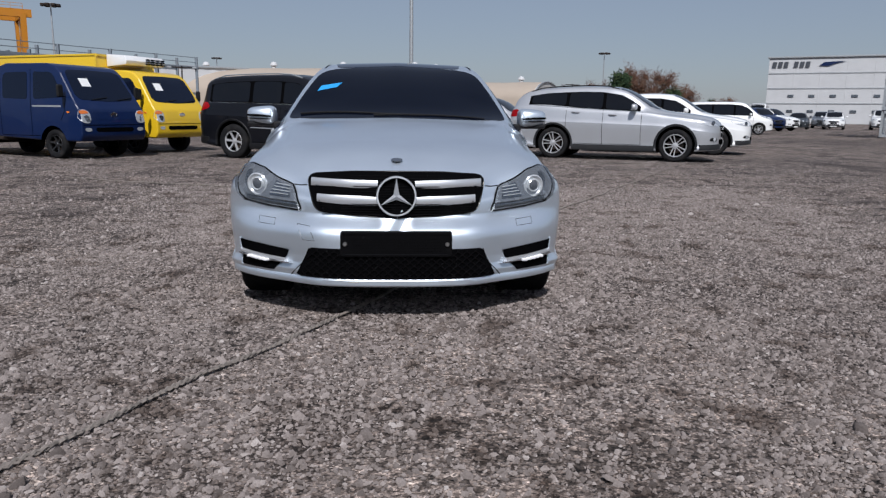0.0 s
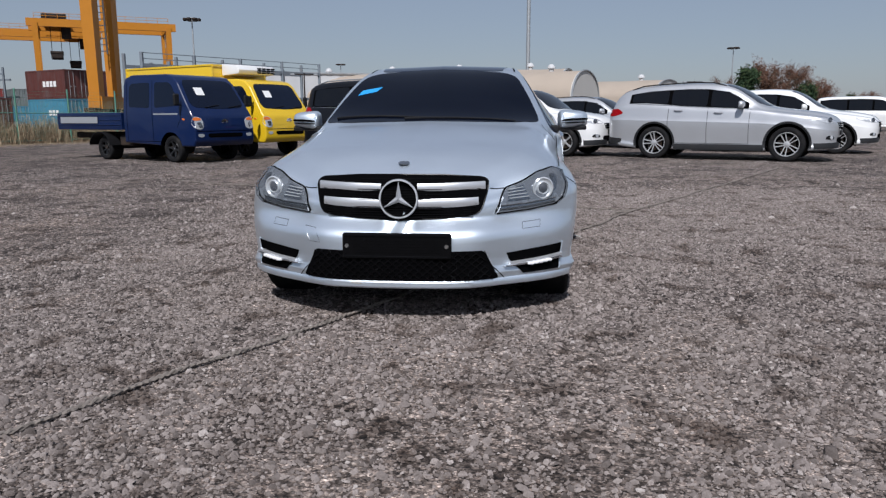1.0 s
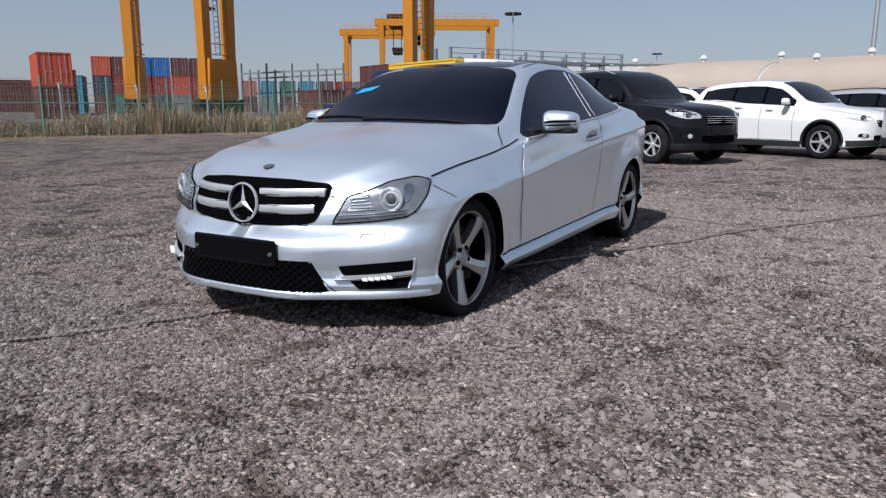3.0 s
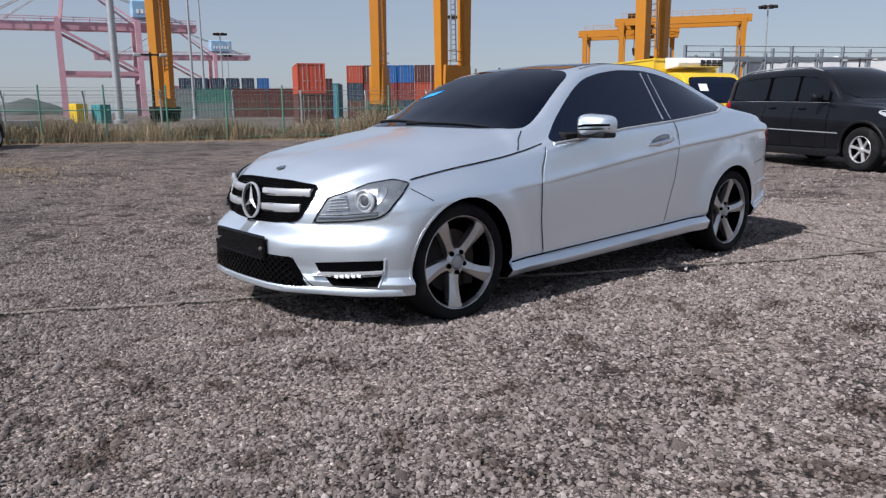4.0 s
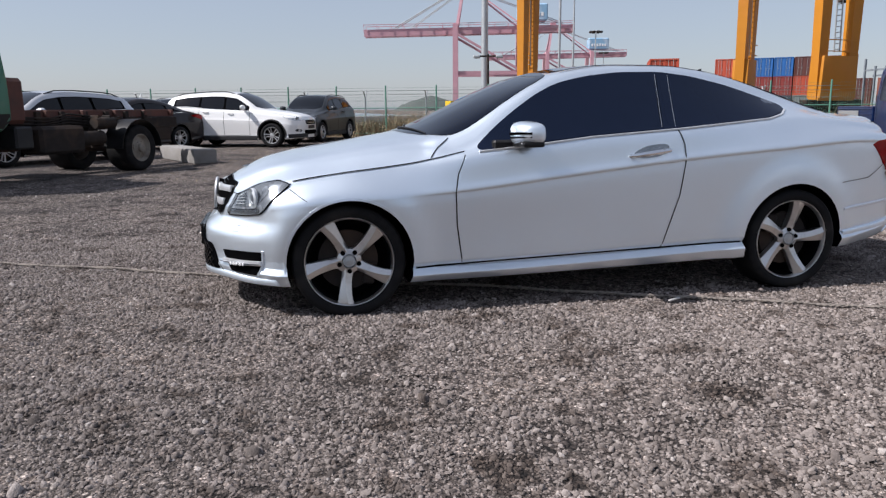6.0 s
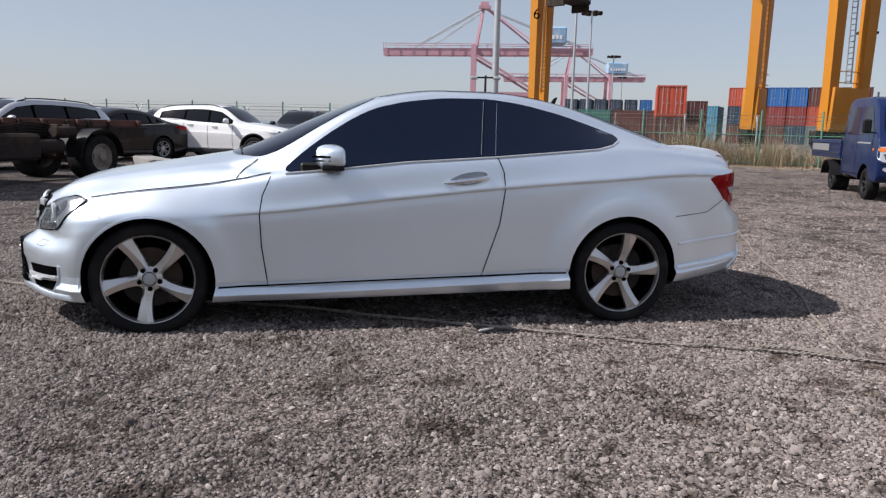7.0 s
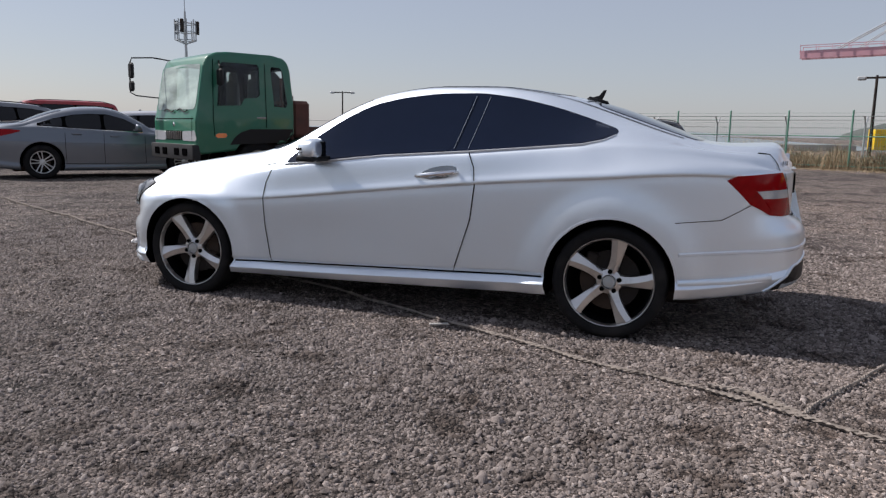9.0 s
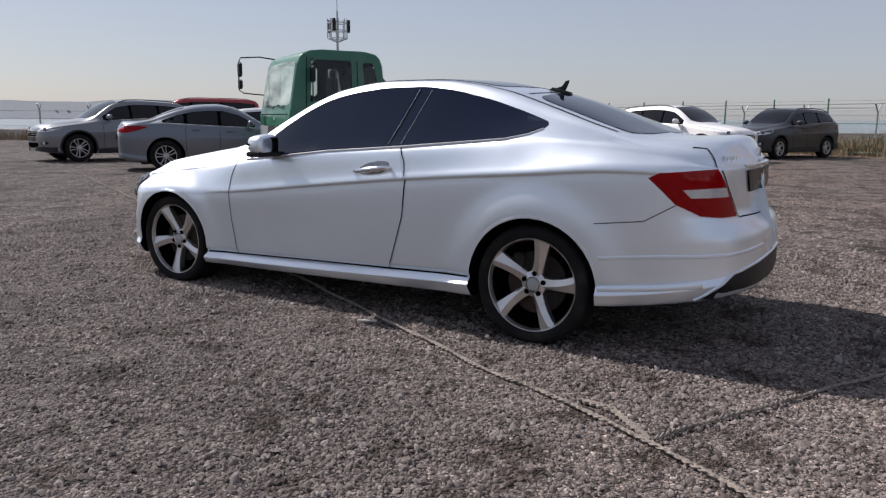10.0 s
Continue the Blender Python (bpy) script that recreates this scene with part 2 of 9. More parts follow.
def tube(bm, pts, r, n=8, closed=False):
    """A round bar along points."""
    pts = [Vector(p) for p in pts]
    k = len(pts)
    rings = []
    up = None
    for i, p in enumerate(pts):
        a = pts[(i - 1) % k] if closed or i > 0 else p
        b = pts[(i + 1) % k] if closed or i < k - 1 else p
        d = (b - a).normalized()
        if up is None:
            up = d.orthogonal().normalized()
        up = (up - d * up.dot(d)).normalized()
        w = d.cross(up)
        rr = r[i] if isinstance(r, (list, tuple)) else r
        rings.append([bm.verts.new(p + rr * (math.cos(2 * math.pi * j / n) * up + math.sin(2 * math.pi * j / n) * w)) for j in range(n)])
    for i in range(k if closed else k - 1):
        a, b = rings[i], rings[(i + 1) % k]
        for j in range(n):
            bm.faces.new((a[j], a[(j + 1) % n], b[(j + 1) % n], b[j]))
    if not closed:
        bm.faces.new(rings[0][::-1])
        bm.faces.new(rings[-1])
    return bm


def lathe(bm, profile, n=32, m=None, closed=False, caps=True):
    """Turn a profile of (radius, along) round the x axis."""
    rings = []
    for r, a in profile:
        rings.append([bm.verts.new((a, r * math.cos(2 * math.pi * i / n), r * math.sin(2 * math.pi * i / n))) for i in range(n)])
    k = len(rings)
    for i in range(k if closed else k - 1):
        a, b = rings[i], rings[(i + 1) % k]
        for j in range(n):
            bm.faces.new((a[j], a[(j + 1) % n], b[(j + 1) % n], b[j]))
    if not closed and caps:
        if profile[0][0] > 1e-5:
            bm.faces.new(rings[0][::-1])
        if profile[-1][0] > 1e-5:
            bm.faces.new(rings[-1])
    if m is not None:
        bmesh.ops.transform(bm, matrix=m, verts=[v for r in rings for v in r])
    return bm


def slab(bm, outline, thick, axis="x", at=0.0, bevel=0.0):
    """A flat plate cut to a 2D outline, with thickness along the axis."""
    def lift(p, d):
        if axis == "x":
            return (at + d, p[0], p[1])
        if axis == "y":
            return (p[0], at + d, p[1])
        return (p[0], p[1], at + d)
    a = [bm.verts.new(lift(p, -thick / 2)) for p in outline]
    b = [bm.verts.new(lift(p, thick / 2)) for p in outline]
    k = len(outline)
    fs = [bm.faces.new(a), bm.faces.new(b[::-1])]
    for i in range(k):
        fs.append(bm.faces.new((a[i], b[i], b[(i + 1) % k], a[(i + 1) % k])))
    if bevel:
        bmesh.ops.recalc_face_normals(bm, faces=fs)
        es = list({e for f in fs for e in f.edges})
        bmesh.ops.bevel(bm, geom=es, offset=bevel, segments=2, profile=0.6, affect="EDGES")
    return bm


def curve(table):
    """A smooth curve without overshoot through (place, value) pairs."""
    xs, ys = [a for a, b in table], [b for a, b in table]
    n = len(xs)
    d = [(ys[i + 1] - ys[i]) / (xs[i + 1] - xs[i]) for i in range(n - 1)]
    s = [d[0]] + [0.0 if d[i - 1] * d[i] <= 0 else 2 * d[i - 1] * d[i] / (d[i - 1] + d[i]) for i in range(1, n - 1)] + [d[-1]]

    def f(x):
        if x <= xs[0]:
            return ys[0]
        if x >= xs[-1]:
            return ys[-1]
        i = 0
        while xs[i + 1] < x:
            i += 1
        h = xs[i + 1] - xs[i]
        t = (x - xs[i]) / h
        return ((2 * t ** 3 - 3 * t * t + 1) * ys[i] + (t ** 3 - 2 * t * t + t) * h * s[i]
                + (3 * t * t - 2 * t ** 3) * ys[i + 1] + (t ** 3 - t * t) * h * s[i + 1])
    return f


def rounded(pts, times, closed=False):
    """Cut the corners of a polyline."""
    for _ in range(times):
        out = [] if closed else [pts[0]]
        k = len(pts)
        for i in range(k if closed else k - 1):
            a, b = pts[i], pts[(i + 1) % k]
            out.append(tuple(0.75 * p + 0.25 * q for p, q in zip(a, b)))
            out.append(tuple(0.25 * p + 0.75 * q for p, q in zip(a, b)))
        if not closed:
            out.append(pts[-1])
        pts = out
    return pts


def softened(pts, reach):
    """Cut the corners of a closed outline, no further than reach from each corner."""
    for r in (reach, reach * 0.4):
        out = []
        k = len(pts)
        for i in range(k):
            for q in (pts[i - 1], pts[(i + 1) % k]):
                d = math.dist(pts[i], q)
                t = min(0.28, r / d) if d > 1e-6 else 0.0
                out.append(tuple(a + (b - a) * t for a, b in zip(pts[i], q)))
        pts = out
    return pts


def smooth_step(t):
    t = max(0.0, min(1.0, t))
    return t * t * (3 - 2 * t)


# ---------------- car bodies ----------------
class Shell:
    """A lofted car body: curves along its length give each cross-section; patches and gaps are laid on its surface."""

    def __init__(self, c, stations, rounds=2, shift=None, flares=()):
        self.c = c
        self.shift = shift
        bm = bmesh.new()
        rings = []
        for y in stations:
            half = rounded(self.half(y), rounds)
            pts = half + [(-x, z) for x, z in half[-2:0:-1]]
            rings.append([bm.verts.new((x, y + (shift(y, z) if shift else 0.0), z)) for x, z in pts])
        for fy, fz, r0, r1, amp in flares:
            for v in bm.verts:
                r = math.hypot(v.co.y - fy, v.co.z - fz)
                if r < r1 and abs(v.co.x) > 0.6:
                    v.co.x += math.copysign(amp * smooth_step((r1 - r) / (r1 - r0)), v.co.x)
        n = len(rings[0])
        for a, b in zip(rings, rings[1:]):
            for j in range(n):
                bm.faces.new((a[j], a[(j + 1) % n], b[(j + 1) % n], b[j]))
        bm.faces.new(rings[0])
        bm.faces.new(rings[-1][::-1])
        bmesh.ops.recalc_face_normals(bm, faces=bm.faces)
        self.bm = bm
        self.tree = BVHTree.FromBMesh(bm)

    def half(self, y):
        c = self.c
        w, zs, zb, zc, zr, zk = c["w"](y), c["zs"](y), c["zb"](y), c["zc"](y), c["zr"](y), c["zk"](y)
        k = min(1.0, w / 0.5)
        wb = w - c["inset"](y) * k
        wr = min(c["wr"](y), 0.9 * wb)
        zm = zs + 0.5 * (zk - zs)
        q = k * (c["crease"](y) if "crease" in c else 0.12)
        if "zg" in c:
            zg, e, tk = c["zg"](y), k * c["ledge"](y), c["tuck"](y) * k
            sill = [(w - 0.026 * k, zs + 0.010), (w - 0.004 * k, zg - 0.042), (w - 0.004 * k, zg - 0.036), (w - tk + 0.004 * e, zg - 0.005), (w - tk, zg - 0.001),
                    (w - tk, zg + 0.003), (w - tk + 0.018 * e, zg + 0.028), (w - tk + 0.019 * e, zg + 0.034)]
        else:
            sill = [(w - 0.012 * k, zs + 0.025), (w - 0.008 * k, zs + 0.085), (w - c["tuck"](y) * k, zs + 0.115)]
        return [(0.0, zs + 0.01), (0.5 * w, zs + 0.005), (w - 0.11 * k, zs - 0.004), (w - 0.035 * k, zs)] + sill + [(w - 0.35 * c["tuck"](y) * k - 0.004 * k, zm), (w - 0.002 - 0.004 * q, zk - 0.055), (w - 0.008 * q - 0.003 * (k - q), zk - 0.012),
                (w - 0.0075 * q - 0.003 * (k - q), zk - 0.003), (w - 0.001 * q - 0.003 * (k - q), zk + 0.003), (w - 0.002 * q - 0.005 * (k - q), zk + 0.02), (w - 0.006 - 0.14 * (w - wb), zk + 0.05), (wb + 0.018 * k, zb - 0.035), (wb, zb - 0.004), (wb - 0.022 * k, zb + 0.012),
                (wr + 0.035 * k, zr - 0.055 * c["rail"](y)), (wr, zr), (wr - 0.06 * k, zr + 0.5 * (zc - zr)), (0.45 * wr, zc - 0.008), (0.0, zc)]

    def drop(self, p, d, off=0.0):
        """The surface point met from outside along d through p."""
        d = Vector(d).normalized()
        p = Vector(p)
        hit = self.tree.ray_cast(p - d * 3.0, d, 8.0)
        q = hit[0] if hit[0] is not None else self.tree.find_nearest(p)[0]
        return q - d * off

    def patch(self, outline, d, off=0.003, step=0.05, skirt=0.012, rounds=2):
        """A plate that follows the surface inside an outline of 3D points."""
        d = Vector(d).normalized()
        u = Vector((0, 0, 1)).cross(d)
        u = u.normalized() if u.length > 0.2 else Vector((1, 0, 0))
        v = d.cross(u).normalized()
        flat = [(Vector(p).dot(u), Vector(p).dot(v)) for p in outline]
        if rounds:
            flat = softened(flat, 0.035)
        bm = bmesh.new()
        bm.faces.new([bm.verts.new((a, b, 0)) for a, b in flat])
        for k, ax in ((0, (1, 0, 0)), (1, (0, 1, 0))):
            lo, hi = min(p[k] for p in flat), max(p[k] for p in flat)
            n = int((hi - lo) / step)
            for i in range(1, n + 1):
                at = lo + (hi - lo) * i / (n + 1)
                bmesh.ops.bisect_plane(bm, geom=bm.verts[:] + bm.edges[:] + bm.faces[:], plane_co=(at, 0, 0) if k == 0 else (0, at, 0), plane_no=ax)
        for w in bm.verts:
            p = u * w.co.x + v * w.co.y
            hit = self.tree.ray_cast(p - d * 5.0, d, 12.0)
            if hit[0] is None:
                near = self.tree.find_nearest(p - d * (p.dot(d)) + d * Vector(outline[0]).dot(d))
                w.co = near[0] - d * off
            else:
                w.co = hit[0] - d * off
        if skirt:
            edges = [e for e in bm.edges if len(e.link_faces) == 1]
            r = bmesh.ops.extrude_edge_only(bm, edges=edges)
            for w in r["geom"]:
                if isinstance(w, bmesh.types.BMVert):
                    w.co += d * skirt
        return bm

    def cutout(self, outline, d, off):
        """The piece of the surface inside a convex outline seen along d (a side direction), lifted by off."""
        bm = self.bm.copy()
        sgn = -d[0]
        bmesh.ops.delete(bm, geom=[v for v in bm.verts if v.co.x * sgn < 0.3], context="VERTS")
        cy = sum(p[1] for p in outline) / len(outline)
        cz = sum(p[2] for p in outline) / len(outline)
        for a, b in zip(outline, outline[1:] + outline[:1]):
            n = Vector((0, b[2] - a[2], a[1] - b[1]))
            if n.y * (cy - a[1]) + n.z * (cz - a[2]) > 0:
                n = -n
            bmesh.ops.bisect_plane(bm, geom=bm.verts[:] + bm.edges[:] + bm.faces[:], plane_co=(0, a[1], a[2]), plane_no=n, clear_outer=True)
        for v in bm.verts:
            v.co.x += sgn * off
        edges = [e for e in bm.edges if len(e.link_faces) == 1]
        for w in bmesh.ops.extrude_edge_only(bm, edges=edges)["geom"]:
            if isinstance(w, bmesh.types.BMVert):
                w.co.x -= sgn * 0.006
        return bm

    def seam(self, pts, d, width=0.006, off=0.0012, step=0.03, bm=None):
        """A thin dark gap line on the surface."""
        pts = [Vector(p) for p in pts]
        line = []
        for a, b in zip(pts, pts[1:]):
            n = max(1, int((b - a).length / step))
            line += [a.lerp(b, i / n) for i in range(n)]
        line.append(pts[-1])
        d = Vector(d).normalized()
        on = [self.drop(p, d) for p in line]
        bm = bmesh.new() if bm is None else bm
        prev = None
        for i, p in enumerate(on):
            t = (on[min(i + 1, len(on) - 1)] - on[max(i - 1, 0)]).normalized()
            s = t.cross(d).normalized() * (width / 2)
            nn = s.cross(t).normalized()
            if nn.dot(d) > 0:
                nn = -nn
            pair = [bm.verts.new(p + s + nn * off), bm.verts.new(p + nn * (off + 0.0006)), bm.verts.new(p - s + nn * off)]
            if prev:
                bm.faces.new((prev[0], prev[1], pair[1], pair[0]))
                bm.faces.new((prev[1], prev[2], pair[2], pair[1]))
            prev = pair
        return bm

    def swept(self, pts, d, w, h, off=0.0, step=0.03):
        """A bar laid along the surface, w wide across and h proud."""
        pts = [Vector(p) for p in pts]
        line = []
        for a, b in zip(pts, pts[1:]):
            n = max(1, int((b - a).length / step))
            line += [a.lerp(b, i / n) for i in range(n)]
        line.append(pts[-1])
        d = Vector(d).normalized()
        on = [self.drop(p, d, off) for p in line]
        bm = bmesh.new()
        prev = None
        for i, p in enumerate(on):
            t = (on[min(i + 1, len(on) - 1)] - on[max(i - 1, 0)]).normalized()
            s = t.cross(d).normalized() * (w / 2)
            q = [bm.verts.new(p + s + d * 0.01), bm.verts.new(p + s - d * h * 0.6), bm.verts.new(p + s * 0.6 - d * h),
                 bm.verts.new(p - s * 0.6 - d * h), bm.verts.new(p - s - d * h * 0.6), bm.verts.new(p - s + d * 0.01)]
            if prev:
                for j in range(5):
                    bm.faces.new((prev[j], prev[j + 1], q[j + 1], q[j]))
                bm.faces.new((prev[5], prev[0], q[0], q[5]))
            else:
                bm.faces.new(q)
            prev = q
        bm.faces.new(prev[::-1])
        return bm

    def body(self, name, mat, parent, arches, depth=0.36, sharp=32):
        """The body mesh with the wheel arches cut out of it."""
        me = finish(name, self.bm.copy(), mat, 0)
        ob = new(name, me)
        cb = bmesh.new()
        for y, z, r, half in arches:
            for s in (1, -1):
                rod(cb, (s * (half - depth), y, z), (s * (half + 0.4), y, z), r, n=40)
        cutter = new("arch_cutter", finish("arch_cutter", cb, M_GAP, 0))
        mod = ob.modifiers.new("arches", "BOOLEAN")
        mod.operation, mod.solver, mod.object = "DIFFERENCE", "EXACT", cutter
        deps = bpy.context.evaluated_depsgraph_get()
        cut = bpy.data.meshes.new_from_object(ob.evaluated_get(deps))
        ob.modifiers.clear()
        ob.data = cut
        bpy.data.objects.remove(cutter)
        cut.materials.clear()
        cut.materials.append(mat)
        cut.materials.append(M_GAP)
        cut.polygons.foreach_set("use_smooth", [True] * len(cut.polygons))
        # arch insides take M_GAP, so their shade is in the colour
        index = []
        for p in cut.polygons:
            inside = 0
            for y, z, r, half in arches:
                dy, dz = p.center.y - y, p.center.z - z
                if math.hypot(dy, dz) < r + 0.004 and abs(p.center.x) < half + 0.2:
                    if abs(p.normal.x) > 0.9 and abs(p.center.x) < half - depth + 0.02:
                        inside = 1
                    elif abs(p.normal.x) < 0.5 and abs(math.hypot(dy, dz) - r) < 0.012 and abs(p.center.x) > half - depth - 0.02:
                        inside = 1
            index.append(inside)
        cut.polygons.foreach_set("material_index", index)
        cut.set_sharp_from_angle(angle=radians(sharp))
        ob.parent = parent
        return ob


WHEELS = {}


def wheel_meshes(key, R, rim, width, spokes, mat, style):
    """Meshes of a wheel whose outer face looks along +x: rim with spokes, tyre, brake disc."""
    if key in WHEELS:
        return WHEELS[key]
    bm = bmesh.new()
    lip = 0.975 if style == "star" else 0.955
    lathe(bm, [(rim * 0.995, 0.001), (rim * 1.015, -0.004), (rim * 1.0, -0.016), (rim * 0.96, -0.022), (rim * 0.93, -0.06), (rim * 0.92, -width * 0.85),
               (rim * 0.97, -width * 0.9), (rim * 0.94, -width * 0.95), (rim * 0.88, -width * 0.8), (rim * 0.905, -0.06), (rim * (lip - 0.02), -0.026), (rim * lip, -0.006), (rim * (lip + 0.008), 0.0)], 64, closed=True)
    arms = []
    if style == "star":
        prof = [(0.14, 0.15), (0.24, 0.135), (0.36, 0.122), (0.5, 0.124), (0.65, 0.138), (0.8, 0.158), (0.90, 0.176), (0.972, 0.196)]
        rows, sb = [], bmesh.new()
        for fr, hw in prof:
            y, h = rim * fr, rim * hw
            x = -0.010 - 0.034 * math.cos(0.5 * math.pi * fr) ** 1.5
            sk = rim * (0.16 * (fr - 0.16) + 0.035 * math.sin(math.pi * fr))
            ridge = 0.62 - 0.95 * fr
            section = [(x - 0.05, -0.9 * h), (x - 0.008, -h), (x - 0.004, -0.95 * h), (x + 0.006, h * ridge), (x + 0.005, h * (ridge + 0.08)), (x - 0.009, 0.95 * h), (x - 0.013, h), (x - 0.05, 0.9 * h)]
            rows.append([sb.verts.new((a, sk + b, y)) for a, b in section])
        for p, q in zip(rows, rows[1:]):
            for j in range(7):
                sb.faces.new((p[j], p[j + 1], q[j + 1], q[j]))
        arms.append(finish("spoke", sb, mat, 30))
    elif style == "disc":
        lathe(bm, [(rim * 0.93, -0.03), (rim * 0.80, -0.075), (rim * 0.62, -0.06), (rim * 0.42, -0.03), (rim * 0.34, -0.025), (rim * 0.30, 0.02), (rim * 0.16, 0.03), (0.0, 0.03)], 28, caps=False)
        for i in range(8):
            a = 2 * math.pi * i / 8
            rod(bm, (-0.06, rim * 0.46 * math.cos(a), rim * 0.46 * math.sin(a)), (-0.012, rim * 0.46 * math.cos(a), rim * 0.46 * math.sin(a)), rim * 0.045, n=6)
    else:
        for dv in ((-1, 1) if style == "twin" else (0,)):
            rows, sb = [], bmesh.new()
            for fr, hw in ((0.15, 0.07), (0.5, 0.06), (0.95, 0.085)):
                y, h, x = rim * fr, rim * hw * (0.7 if style == "twin" else 1.5), -0.012 - 0.03 * (1 - fr)
                sk = dv * rim * (0.06 + 0.13 * fr)
                rows.append([sb.verts.new((a, sk + b, y)) for a, b in ((x - 0.03, -h), (x, -0.7 * h), (x, 0.7 * h), (x - 0.03, h))])
            for p, q in zip(rows, rows[1:]):
                for j in range(3):
                    sb.faces.new((p[j], p[j + 1], q[j + 1], q[j]))
            arms.append(finish("spoke", sb, mat, 30))
    if style == "star":
        lathe(bm, [(rim * 0.15, -0.036), (rim * 0.165, -0.030), (rim * 0.20, -0.036), (rim * 0.28, -0.042), (rim * 0.30, -0.06), (rim * 0.22, -0.10)], 32, caps=False)
    else:
        lathe(bm, [(0.0, -0.022), (rim * 0.12, -0.022), (rim * 0.145, -0.028), (rim * 0.25, -0.034), (rim * 0.27, -0.05), (rim * 0.2, -0.09)], 24)
    me_rim = finish("wheel", bm, mat, 30)
    # added closing disc, near-black in place of shade between the spokes
    bm = bmesh.new()
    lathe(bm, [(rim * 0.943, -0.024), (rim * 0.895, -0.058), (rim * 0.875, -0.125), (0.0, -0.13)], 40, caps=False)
    me_well = finish("rim_shade_disc", bm, M_GAP, 30)
    bm = bmesh.new()
    rod(bm, (-0.06, 0, 0), (-0.030, 0, 0), rim * 0.056, rim * 0.052, 10)
    me_bolt = finish("wheel_bolt", bm, M_GAP, 30)
    bm = bmesh.new()
    s = R - rim
    lathe(bm, [(rim * 0.99, -0.008), (rim + s * 0.12, 0.006), (rim + s * 0.45, 0.014), (rim + s * 0.72, 0.010), (rim + s * 0.90, -0.006), (R * 0.988, -0.024), (R, -0.05),
               (R, -width * 0.45), (R * 0.997, -width * 0.5), (R, -width * 0.55), (R, -width + 0.03), (R * 0.985, -width), (rim + s * 0.5, -width - 0.01), (rim, -width + 0.02)], 72, closed=True)
    for i, v in enumerate(bm.verts):
        r = math.hypot(v.co.y, v.co.z)
        if r > R * 0.98 and i % 2 and not -width * 0.56 < v.co.x < -width * 0.44:
            v.co.y, v.co.z = v.co.y * 0.982, v.co.z * 0.982
    me_tyre = finish("tyre", bm, M_RUBBER, 40)
    bm = bmesh.new()
    lathe(bm, [(rim * 0.25, -0.085), (rim * 0.68, -0.085), (rim * 0.68, -0.11), (rim * 0.25, -0.11)], 32, closed=True)
    box(bm, (-0.095, -rim * 0.5, rim * 0.28), (0.07, rim * 0.28, rim * 0.5), 0.01)
    me_disc = finish("brake_disc", bm, M_DIRTY, 30)
    bm = bmesh.new()
    lathe(bm, [(0.0, -0.0285), (rim * 0.07, -0.0285), (rim * 0.085, -0.030), (rim * 0.125, -0.029), (rim * 0.14, -0.033), (rim * 0.14, -0.05)], 28, caps=False)
    me_cap = finish("hub_cap", bm, M_GALV, 30)
    WHEELS[key] = (me_rim, me_tyre, me_disc, me_bolt, me_well, me_cap, arms)
    return WHEELS[key]


def add_wheel(car, place, side, key, R, rim, width, spokes=5, mat=M_RIM, style="plain", turn=0.0, bolts=False):
    a, b, c, d, e, cap, arms = wheel_meshes(key, R, rim, width, spokes, mat, style)
    w = part("wheel", a, None, car)
    w.matrix_basis = Matrix.Translation(place) @ (Matrix.Rotation(math.pi, 4, "Z") if side < 0 else Matrix.Identity(4)) @ Matrix.Rotation(turn, 4, "X")
    part("tyre", b, None, w, "black rubber tyre")
    part("brake_disc", c, None, w, "dirty steel brake disc")
    part("rim_shade_disc", e, None, w, "near-black disc giving the shade behind the spokes")
    for i in range(spokes):
        for arm in arms:
            part("spoke", arm, None, w).matrix_basis = Matrix.Rotation(2 * math.pi * i / spokes + (0.12 if style == "star" else 0.0), 4, "X")
    if bolts:
        for i in range(5):
            a = 2 * math.pi * i / 5 + 0.12
            part("wheel_bolt", d, None, w, "dark wheel bolt").matrix_basis = Matrix.Translation((0, rim * 0.23 * math.sin(-a), rim * 0.23 * math.cos(a)))
        part("hub_cap", cap, None, w, "round grey hub cap")
    return w

# ---------------- the silver coupe ----------------


def mirrored(pts):
    return [(-x, y, z) for x, y, z in pts]


def dense(pts, step):
    """More points along a closed outline."""
    out = []
    for a, b in zip(pts, pts[1:] + pts[:1]):
        n = max(1, int(math.dist(a, b) / step))
        out += [tuple(p + (q - p) * i / n for p, q in zip(a, b)) for i in range(n)]
    return out


